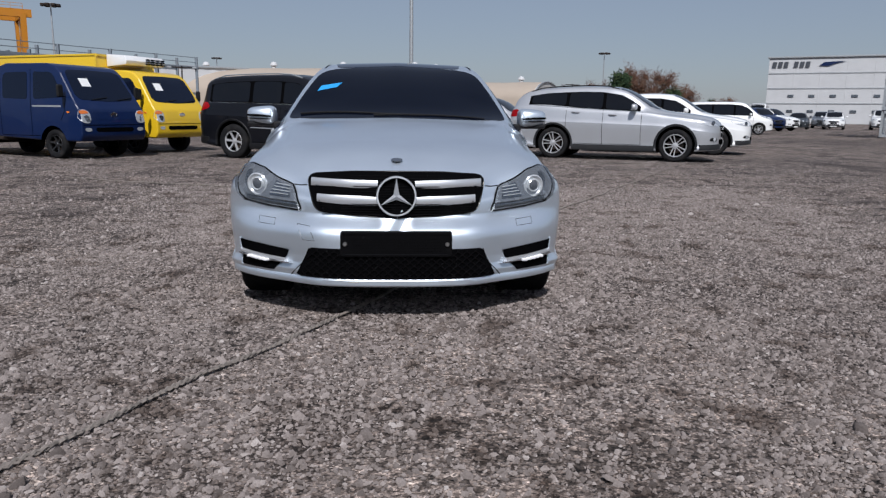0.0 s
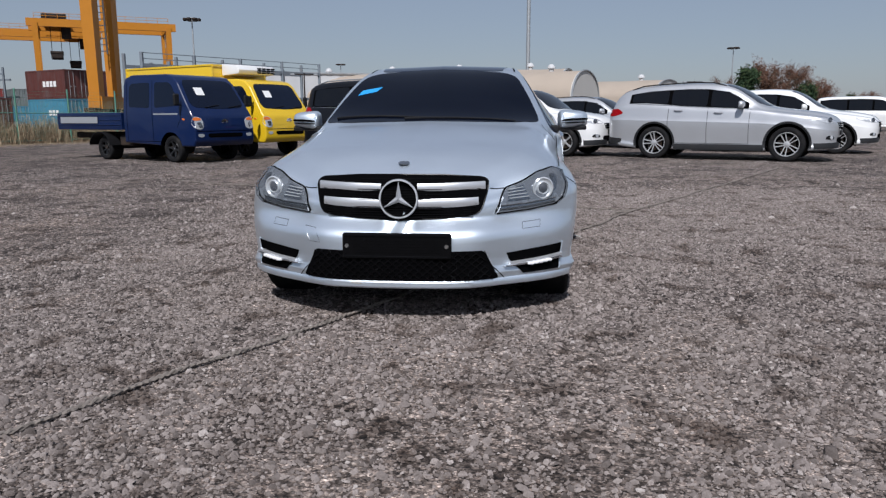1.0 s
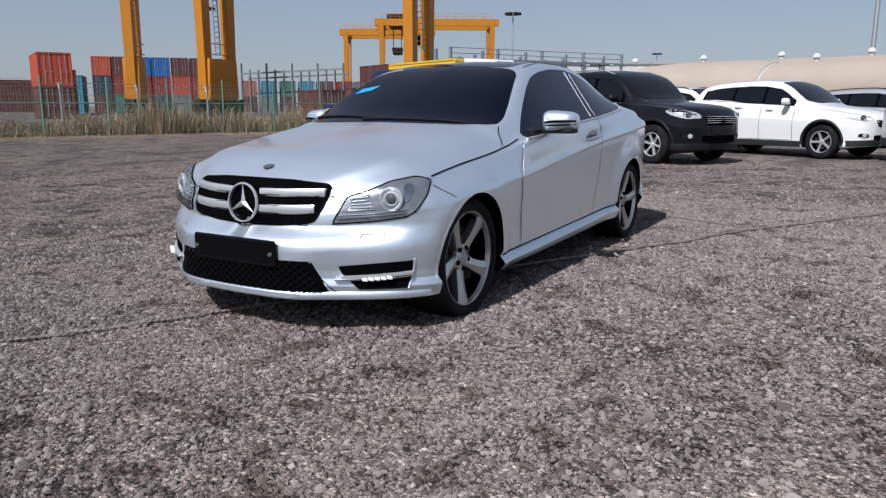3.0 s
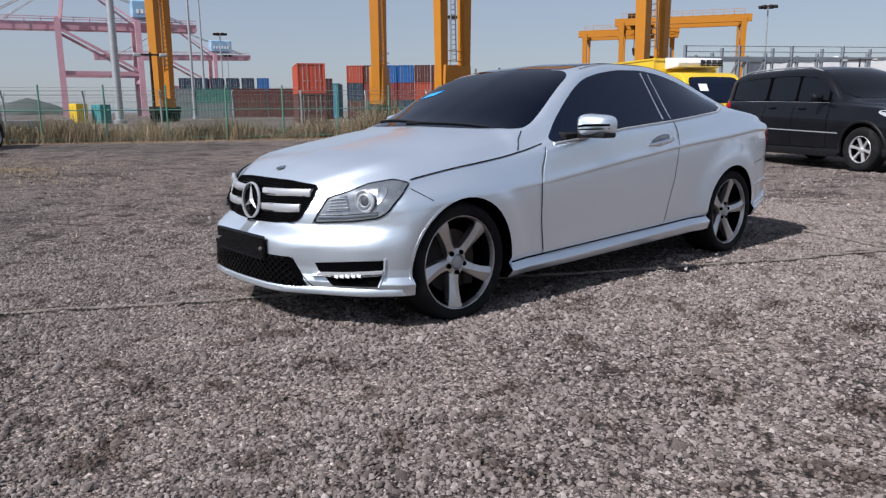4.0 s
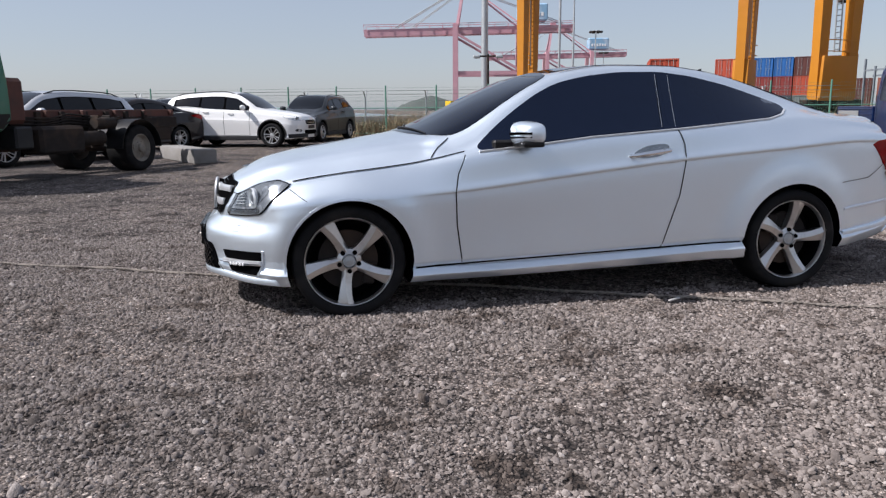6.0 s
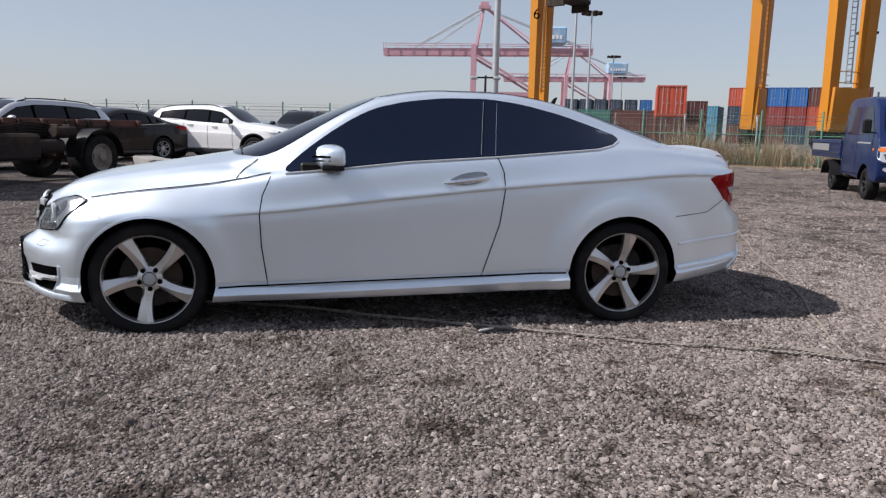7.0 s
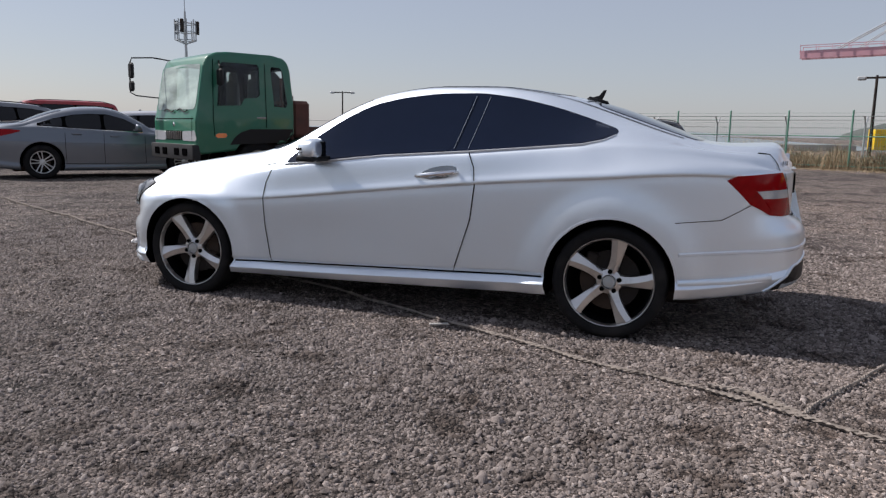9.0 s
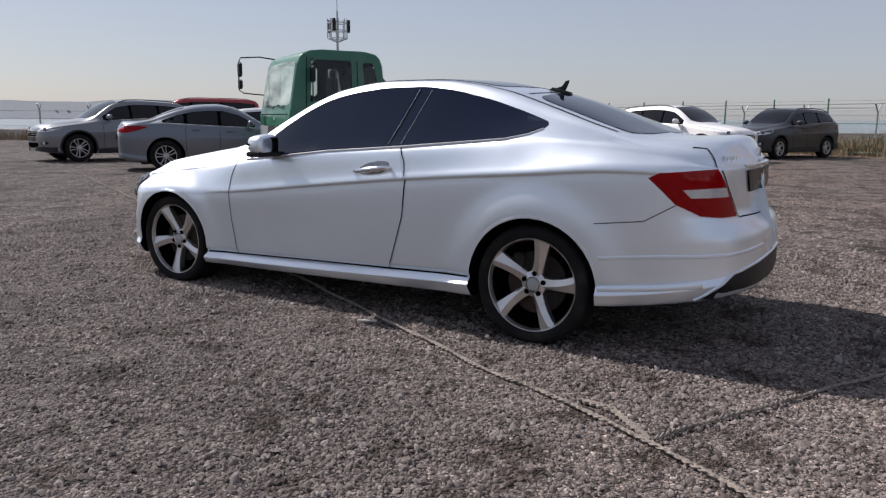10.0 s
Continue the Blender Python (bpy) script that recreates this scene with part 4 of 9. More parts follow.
    part("glass_roof", sh.patch(roof + mirrored(roof[-2:0:-1]), (0, 0, -1), 0.003, 0.08, 0.006, 1), M_TINT, car, "black panoramic glass roof")
    rw = [(0.0, 3.33, 1.31), (0.47, 3.37, 1.27), (0.505, 3.45, 1.235), (0.535, 3.7, 1.13), (0.555, 3.90, 1.06), (0.30, 3.955, 1.078), (0.0, 3.965, 1.085)]
    part("rear_window", sh.patch(rw + mirrored(rw[-2:0:-1]), rearward, 0.004, 0.07, 0.01, 1), M_TINT, car, "dark tinted rear window")
    gap = sh.seam([(-0.46, 3.30, 1.3), (0.46, 3.30, 1.3)], (0, 0, -1), 0.012, 0.002)
    for s in (1, -1):
        sh.seam([(s * 0.53, 2.08, 1.33), (s * 0.515, 2.4, 1.36), (s * 0.515, 2.8, 1.36), (s * 0.52, 3.2, 1.3), (s * 0.55, 3.5, 1.2), (s * 0.59, 3.85, 1.08)], (0, 0, -1), 0.010, 0.002, bm=gap)
    part("roof_gap", gap, M_GAP, car)
    bm = bmesh.new()
    slab(bm, [(3.25, 1.315), (3.32, 1.30), (3.345, 1.36), (3.35, 1.376), (3.33, 1.372), (3.305, 1.34), (3.265, 1.33)], 0.022, "x", 0.0, 0.005)
    slab(bm, [(3.22, 1.31), (3.37, 1.285), (3.36, 1.305), (3.25, 1.335)], 0.05, "x", 0.0, 0.005)
    part("antenna_fin", bm, M_PLASTIC, car, "black shark-fin antenna")
    for x0, x1, w0, w1 in ((-0.15, 0.55, 1.175, 1.205), (-0.62, 0.02, 1.32, 1.185)):
        bm = bmesh.new()
        pts = []
        for i in range(9):
            t = i / 8
            q = sh.drop((x0 + (x1 - x0) * t, w0 + (w1 - w0) * t + 0.03, 1.0), screen, 0.009)
            pts.append(q)
        tube(bm, pts, [0.008, 0.008, 0.007, 0.007, 0.006, 0.006, 0.005, 0.005, 0.004], 6)
        part("wiper", bm, M_PLASTIC, car, "black wiper")

    # bonnet seam between lamps and grille
    for s in (1, -1):
        part("bonnet_gap", sh.seam([(s * 0.505, 0.175, 0.654), (s * 0.47, 0.15, 0.651), (s * 0.437, 0.13, 0.655)], front, 0.005, 0.002), M_GAP, car)

    # grille, star, plate and lower mesh
    go = [(0.0, 0, 0.724), (0.22, 0, 0.722), (0.405, 0, 0.710), (0.432, 0, 0.692), (0.428, 0, 0.65), (0.402, 0, 0.56), (0.375, 0, 0.535), (0.2, 0, 0.516), (0.0, 0, 0.509)]
    go = go + mirrored(go[-2:0:-1])
    grille = part("grille", sh.patch(go, front, 0.007, 0.025, 0.012, 0), M_GAP, car, "black grille with two silver bars")
    bm = bmesh.new()
    tube(bm, [sh.drop(p, front, 0.004) for p in dense(softened(go, 0.014), 0.04)], 0.0034, 8, True)
    part("grille_frame", bm, M_GLOSSBLACK, grille, "thin black grille edge")
    for z, a, b in ((0.668, 0.416, 0.09), (0.594, 0.385, 0.09)):
        for s in (1, -1):
            part("grille_bar", sh.swept([(s * b, 0, z - 0.006), (s * 0.25, 0, z - 0.002), (s * a, 0, z + 0.002)], front, 0.044, 0.013), M_SATIN, grille, "silver grille bar")
    bm = bmesh.new()
    for i in range(16):
        z = 0.525 + 0.012 * i
        tube(bm, [sh.drop((x, 0, z), front, 0.010) for x in (-0.36 - 0.003 * i, -0.2, 0.0, 0.2, 0.36 + 0.003 * i)], 0.0022, 4)
    tagged(part("grille_mesh", bm, M_GLOSSBLACK, grille, "fine black mesh"), kind="stuff")
    y0 = sh.drop((0, 0, 0.612), front).y - 0.010
    tip = Matrix.Translation((0, y0, 0.612)) @ Matrix.Rotation(radians(-6), 4, "X")
    bm = bmesh.new()
    lathe(bm, [(0.094, 0.0), (0.097, 0.008), (0.094, 0.016), (0.088, 0.016), (0.086, 0.008), (0.088, 0.0)], 40, tip @ Matrix.Rotation(-math.pi / 2, 4, "Z"), True)
    for i in range(3):
        m = tip @ Matrix.Rotation(2 * math.pi * i / 3, 4, "Y")
        v = [bm.verts.new(m @ Vector(p)) for p in ((0, -0.02, 0.0), (-0.0155, -0.006, 0.0), (0, -0.014, 0.088), (0.0155, -0.006, 0.0), (0, 0.004, 0.0))]
        for q in ((0, 1, 2), (0, 2, 3), (1, 4, 2), (4, 3, 2)):
            bm.faces.new([v[k] for k in q])
    part("emblem", bm, M_SATIN, grille, "round chrome three-pointed emblem")
    bm = bmesh.new()
    lathe(bm, [(0.088, 0.02), (0.09, 0.0), (0.0, 0.0)], 32, tip @ Matrix.Translation((0, 0.008, 0)) @ Matrix.Rotation(math.pi / 2, 4, "Z"))
    part("emblem_back", bm, M_GAP, grille, "black disc behind the emblem")
    bm = bmesh.new()
    p = sh.drop((0, 0.222, 1), (0, 0, -1), 0.002)
    lathe(bm, [(0.029, 0.0), (0.028, 0.004), (0.0, 0.006)], 24, Matrix.Translation(p) @ Matrix.Rotation(radians(14), 4, "X") @ Matrix.Rotation(-math.pi / 2, 4, "Y"))
    part("bonnet_badge", bm, M_LAMPBODY, car, "small round bonnet badge")

    yp = sh.drop((0, 0, 0.40), front).y - 0.03
    bm = bmesh.new()
    box(bm, (0, yp, 0.394), (0.528, 0.022, 0.128), 0.008)
    box(bm, (0, yp - 0.012, 0.342), (0.50, 0.008, 0.012), 0.002)
    box(bm, (0, yp - 0.012, 0.447), (0.50, 0.008, 0.012), 0.002)
    for i in range(5):
        box(bm, (0, yp - 0.011, 0.366 + 0.014 * i), (0.42, 0.006, 0.004))
    box(bm, (0, yp + 0.03, 0.394), (0.46, 0.06, 0.10), 0.01)
    plate = part("plate_holder", bm, M_GLOSSBLACK, car, "empty black number plate holder")
    for s in (1, -1):
        bm = bmesh.new()
        rod(bm, (s * 0.241, yp - 0.011, 0.395), (s * 0.241, yp - 0.020, 0.395), 0.011, 0.008, 12)
        part("plate_bolt", bm, M_STEEL, plate, "steel bolt")
    lo = [(0.0, 0, 0.368), (0.405, 0.02, 0.368), (0.42, 0.02, 0.358), (0.45, 0.04, 0.30), (0.485, 0.05, 0.232), (0.47, 0.05, 0.226), (0.0, 0, 0.218)]
    lower = part("lower_intake", sh.patch(lo + mirrored(lo[-2:0:-1]), front, 0.007, 0.025, 0.012, 0), M_GAP, car, "black honeycomb lower intake")
    bm = bmesh.new()
    for i in range(-22, 23):
        for sl in (1, -1):
            pts = []
            for k in range(7):
                z = 0.226 + 0.137 * k / 6
                x = 0.042 * i + sl * (z - 0.29) * 1.25
                if abs(x) < 0.475 - 0.5 * (z - 0.226):
                    pts.append(sh.drop((x, 0, z), front, 0.012))
            if len(pts) > 1:
                tube(bm, pts, 0.0038, 4)
    tagged(part("honeycomb", bm, M_GLOSSBLACK, lower, "black honeycomb mesh"), kind="stuff")
    part("lip", sh.swept([(-0.85, 0.42, 0.206), (-0.80, 0.33, 0.206), (-0.70, 0.2, 0.205), (-0.5, 0.08, 0.204), (-0.25, 0.0, 0.205), (0.0, -0.03, 0.205), (0.25, 0.0, 0.205), (0.5, 0.08, 0.206), (0.70, 0.2, 0.205), (0.80, 0.33, 0.206), (0.85, 0.42, 0.206)], front, 0.036, 0.014), M_SILVER, car)
    part("splitter", sh.swept([(-0.82, 0.35, 0.187), (-0.7, 0.2, 0.186), (-0.5, 0.08, 0.186), (-0.25, 0.0, 0.184), (0.0, -0.03, 0.184), (0.25, 0.0, 0.184), (0.5, 0.08, 0.186), (0.7, 0.2, 0.186), (0.82, 0.35, 0.187)], front, 0.02, 0.004), M_PLASTIC, car, "black lower lip")
    part("lip_scuff", sh.patch([(-0.245, 0, 0.212), (-0.19, 0, 0.216), (-0.165, 0, 0.209), (-0.2, 0, 0.206)], front, 0.0165, 0.05, 0.002, 1), M_CONCRETE, car, "scuffed patch on the lip")

    # boot
    back_d = (0, -1, 0)
    part("rear_plate_holder", sh.patch([(-0.36, 4.5, 0.90), (0.36, 4.5, 0.90), (0.31, 4.5, 0.79), (-0.31, 4.5, 0.79)], back_d, 0.010, 0.06, 0.012, 0), M_GLOSSBLACK, car, "empty black rear plate holder")
    part("boot_handle", sh.swept([(-0.38, 4.5, 0.918), (-0.2, 4.5, 0.92), (0.0, 4.5, 0.92), (0.2, 4.5, 0.92), (0.38, 4.5, 0.918)], back_d, 0.018, 0.016), M_CHROME, car, "chrome strip over the plate")
    bm = bmesh.new()
    for i in range(4):
        p = sh.drop((0.555 - 0.042 * i, 4.4, 0.957), (-0.3, -0.95, 0), 0.003)
        box(bm, p, (0.022, 0.006, 0.026 if i else 0.03), 0.002)
    part("model_badge", bm, M_CHROME, car, "small chrome badge bars")
    q = sh.drop((0, 4.5, 0.97), back_d)
    bm = bmesh.new()
    rod(bm, (0, q.y - 0.01, 0.97), (0, q.y + 0.008, 0.97), 0.035, 0.032, 24)
    part("boot_emblem", bm, M_CHROME, car, "round chrome boot emblem")

    for s in (1, -1):
        for y, z, x in ((0.768, 0.296, 0.842), (3.513, 0.298, 0.858)):
            add_wheel(car, (s * x, y, z), s, "coupe", 0.315, 0.244, 0.225, 5, M_MACHINED, "star", 3.04 if y < 1 else -0.20, True)
    bm = bmesh.new()
    box(bm, (0, 2.2, 0.22), (1.3, 3.6, 0.1), 0.03)
    part("underbody", bm, M_DIRTY, car, "dark underbody")
    return car


def arch_lip(sh, y, z, r, d):
    """A rounded rim round a wheel arch."""
    pts = []
    for i in range(37):
        a = math.pi * (-0.10 + 1.20 * i / 36)
        p = sh.tree.ray_cast(Vector((-3.0 * d[0], y + (r + 0.012) * math.cos(a), z + (r + 0.012) * math.sin(a))), Vector(d), 4.0)[0]
        if p is not None and p.z > 0.2 and abs(p.x) > 0.6:
            pts.append(p + Vector(d) * 0.003)
    bm = bmesh.new()
    tube(bm, pts, 0.0042, 8)
    return bm

coupe()

# ---------------- ground ----------------


def rise(x, y):
    """Shallow unevenness of the yard."""
    return (0.006 * np.sin(0.9 * x + 1.3) * np.cos(0.7 * y) + 0.004 * np.sin(2.1 * x - 0.8 * y) + 0.003 * np.sin(4.3 * y + 1.9 * x)
            + 0.0025 * np.sin(9.1 * x + 3.0) * np.sin(8.3 * y)) - 0.004


def gravel_material(name, stones):
    m = bpy.data.materials.new(name)
    m.use_nodes = True
    nt = m.node_tree
    p = nt.nodes["Principled BSDF"]
    p.inputs["Roughness"].default_value = 0.84
    p.inputs["Specular IOR Level"].default_value = 0.3
    p.inputs["Diffuse Roughness"].default_value = 0.8
    co = nt.nodes.new("ShaderNodeTexCoord")

    def tex(kind, scale, detail=4):
        n = nt.nodes.new(kind)
        n.inputs["Scale"].default_value = scale
        if kind == "ShaderNodeTexNoise":
            n.inputs["Detail"].default_value = detail
        nt.links.new(co.outputs["Object"], n.inputs["Vector"])
        return n

    def ramp(src, pairs):
        r = nt.nodes.new("ShaderNodeValToRGB")
        while len(r.color_ramp.elements) < len(pairs):
            r.color_ramp.elements.new(0.5)
        for e, (at, col) in zip(r.color_ramp.elements, pairs):
            e.position, e.color = at, [*col, 1]
        nt.links.new(src, r.inputs[0])
        return r.outputs[0]

    def mix(fac, a, b, mode="MIX"):
        n = nt.nodes.new("ShaderNodeMix")
        n.data_type, n.blend_type = "RGBA", mode
        for k, s in ((0, fac), (6, a), (7, b)):
            if isinstance(s, (int, float)):
                n.inputs[k].default_value = s
            elif isinstance(s, tuple):
                n.inputs[k].default_value = [*s, 1]
            else:
                nt.links.new(s, n.inputs[k])
        return n.outputs[2]

    def red(src):
        n = nt.nodes.new("ShaderNodeSeparateColor")
        nt.links.new(src, n.inputs[0])
        return n.outputs[0]

    def maths(op, a, b):
        n = nt.nodes.new("ShaderNodeMath")
        n.operation = op
        for k, s in ((0, a), (1, b)):
            if isinstance(s, (int, float)):
                n.inputs[k].default_value = s
            else:
                nt.links.new(s, n.inputs[k])
        return n.outputs[0]

    if stones:
        g = nt.nodes.new("ShaderNodeNewGeometry")
        col = ramp(g.outputs["Random Per Island"], [(0.0, (0.10, 0.083, 0.075)), (0.25, (0.19, 0.162, 0.149)), (0.7, (0.28, 0.242, 0.224)), (0.95, (0.36, 0.315, 0.293)), (1.0, (0.48, 0.435, 0.41))])
        fine = tex("ShaderNodeTexNoise", 160, 3)
        col = mix(0.55, col, ramp(fine.outputs["Fac"], [(0.3, (0.5, 0.48, 0.47)), (0.7, (1.0, 1.0, 1.0))]), "MULTIPLY")
        height = fine.outputs["Fac"]
        strength = 0.35
    else:
        warp = tex("ShaderNodeTexNoise", 60, 2)
        moved = nt.nodes.new("ShaderNodeVectorMath")
        moved.operation = "MULTIPLY_ADD"
        nt.links.new(warp.outputs["Color"], moved.inputs[0])
        moved.inputs[1].default_value = (0.012, 0.012, 0.012)
        nt.links.new(co.outputs["Object"], moved.inputs[2])
        big = tex("ShaderNodeTexVoronoi", 50)
        small = tex("ShaderNodeTexVoronoi", 105)
        for v in (big, small):
            nt.links.new(moved.outputs[0], v.inputs["Vector"])
        pairs = [(0.0, (0.050, 0.042, 0.038)), (0.25, (0.125, 0.106, 0.098)), (0.6, (0.235, 0.201, 0.186)), (0.88, (0.345, 0.300, 0.279)), (1.0, (0.45, 0.405, 0.382))]
        sel = tex("ShaderNodeTexNoise", 14, 3)
        pick = ramp(sel.outputs["Fac"], [(0.47, (0, 0, 0)), (0.53, (1, 1, 1))])
        col = mix(pick, ramp(red(big.outputs["Color"]), pairs), ramp(red(small.outputs["Color"]), pairs))
        # gaps between stones darkened: soil tone and gap shade in one colour
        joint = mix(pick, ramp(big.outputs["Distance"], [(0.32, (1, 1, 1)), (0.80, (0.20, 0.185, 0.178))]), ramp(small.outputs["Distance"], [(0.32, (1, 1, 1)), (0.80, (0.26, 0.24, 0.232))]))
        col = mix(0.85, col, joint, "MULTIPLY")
        # this noise also drives the relief, so its low parts are coloured darker
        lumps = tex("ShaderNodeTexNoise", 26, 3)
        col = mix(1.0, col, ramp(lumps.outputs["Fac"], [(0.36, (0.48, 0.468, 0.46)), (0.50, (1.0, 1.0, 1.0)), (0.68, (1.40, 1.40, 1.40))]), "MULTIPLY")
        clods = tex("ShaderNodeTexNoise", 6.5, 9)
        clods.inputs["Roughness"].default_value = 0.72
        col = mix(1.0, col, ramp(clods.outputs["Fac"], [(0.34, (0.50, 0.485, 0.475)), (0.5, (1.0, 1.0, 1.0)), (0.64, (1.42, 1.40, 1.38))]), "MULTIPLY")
        patch = tex("ShaderNodeTexNoise", 1.1, 6)
        col = mix(1.0, col, ramp(patch.outputs["Fac"], [(0.34, (0.44, 0.42, 0.41)), (0.5, (1.0, 0.985, 0.97)), (0.68, (1.16, 1.12, 1.07))]), "MULTIPLY")
        wide = tex("ShaderNodeTexNoise", 0.13, 7)
        col = mix(1.0, col, ramp(wide.outputs["Fac"], [(0.36, (0.84, 0.83, 0.83)), (0.5, (1.13, 1.125, 1.115)), (0.64, (1.26, 1.22, 1.17))]), "MULTIPLY")
        height = maths("SUBTRACT", 1.0, maths("ADD", big.outputs["Distance"], maths("MULTIPLY", small.outputs["Distance"], 0.5)))
        height = maths("ADD", height, maths("MULTIPLY", lumps.outputs["Fac"], 0.8))
        strength = 1.0
    # damp dirt showing dark in irregular patches
    damp = tex("ShaderNodeTexNoise", 3.1, 10)
    damp.inputs["Roughness"].default_value = 0.70
    soil = (0.30, 0.27, 0.25) if not stones else (0.50, 0.46, 0.43)
    col = mix(1.0, col, ramp(damp.outputs["Fac"], [(0.535, (1.0, 1.0, 1.0)), (0.60, soil)]), "MULTIPLY")
    nt.links.new(col, p.inputs["Base Color"])
    b = nt.nodes.new("ShaderNodeBump")
    b.inputs["Strength"].default_value, b.inputs["Distance"].default_value = strength, 0.02
    nt.links.new(height, b.inputs["Height"])
    nt.links.new(b.outputs["Normal"], p.inputs["Normal"])
    return m


def straws(name, label, category, mat, places, seed):
    """Many thin bent blades as one mesh: places are (x, y, height, spread, blades)."""
    rs = np.random.RandomState(seed)
    V, F = [], []
    for x, y, h, sp, n in places:
        for _ in range(n):
            bx, by = x + rs.normal(0, sp), y + rs.normal(0, sp)
            a = rs.uniform(0, 6.283)
            hh = h * rs.uniform(0.3, 1.15)
            lean = hh * rs.uniform(0.1, 1.0)
            w = rs.uniform(0.0035, 0.0075)
            dx, dy = math.cos(a), math.sin(a)
            sx, sy = -dy * w, dx * w
            k = len(V)
            V += [(bx - sx, by - sy, -0.01), (bx + sx, by + sy, -0.01), (bx + dx * lean * 0.4 - sx, by + dy * lean * 0.4 - sy, hh * 0.6),
                  (bx + dx * lean * 0.4 + sx, by + dy * lean * 0.4 + sy, hh * 0.6), (bx + dx * lean, by + dy * lean, hh)]
            F += [(k, k + 1, k + 3, k + 2), (k + 2, k + 3, k + 4)]
    me = bpy.data.meshes.new(name)
    me.from_pydata(V, [], F)
    me.materials.append(mat)
    return tagged(new(name, me), label, category, "", "stuff")


def island_material(name, pairs, rough=0.9):
    """Colour picked piece by piece."""
    m = bpy.data.materials.new(name)
    m.use_nodes = True
    nt = m.node_tree
    p = nt.nodes["Principled BSDF"]
    p.inputs["Roughness"].default_value = rough
    p.inputs["Specular IOR Level"].default_value = 0.2
    g = nt.nodes.new("ShaderNodeNewGeometry")
    r = nt.nodes.new("ShaderNodeValToRGB")
    while len(r.color_ramp.elements) < len(pairs):
        r.color_ramp.elements.new(0.5)
    for e, (at, col) in zip(r.color_ramp.elements, pairs):
        e.position, e.color = at, [*col, 1]
    nt.links.new(g.outputs["Random Per Island"], r.inputs[0])
    nt.links.new(r.outputs[0], p.inputs["Base Color"])
    return m


def make_ground():
    def axis(lo, hi, step, far):
        inner = list(np.arange(lo, hi + step / 2, step))
        out, d = [], step * 2
        a = hi
        while a < far:
            a += d
            d *= 1.5
            out.append(a)
        left, d = [], step * 2
        a = lo
        while a > -far:
            a -= d
            d *= 1.5
            left.append(a)
        return np.array(left[::-1] + inner + out)

    xs, ys = axis(-30, 30, 0.3, 3600), axis(-22, 46, 0.3, 3600)
    X, Y = np.meshgrid(xs, ys)
    near = np.clip(1.5 - np.hypot(X, Y - 4) / 60.0, 0, 1)
    Z = rise(X, Y) * near
    n, k = X.shape
    V = np.stack([X.ravel(), Y.ravel(), Z.ravel()], 1)
    idx = np.arange(n * k).reshape(n, k)
    F = np.stack([idx[:-1, :-1].ravel(), idx[:-1, 1:].ravel(), idx[1:, 1:].ravel(), idx[1:, :-1].ravel()], 1)
    me = bpy.data.meshes.new("ground")
    me.from_pydata(V.tolist(), [], F.tolist())
    me.polygons.foreach_set("use_smooth", [True] * len(me.polygons))
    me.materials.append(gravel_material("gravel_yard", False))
    tagged(new("ground", me), "grey crushed gravel yard with dusty and damp patches", "ground", "", "structure")


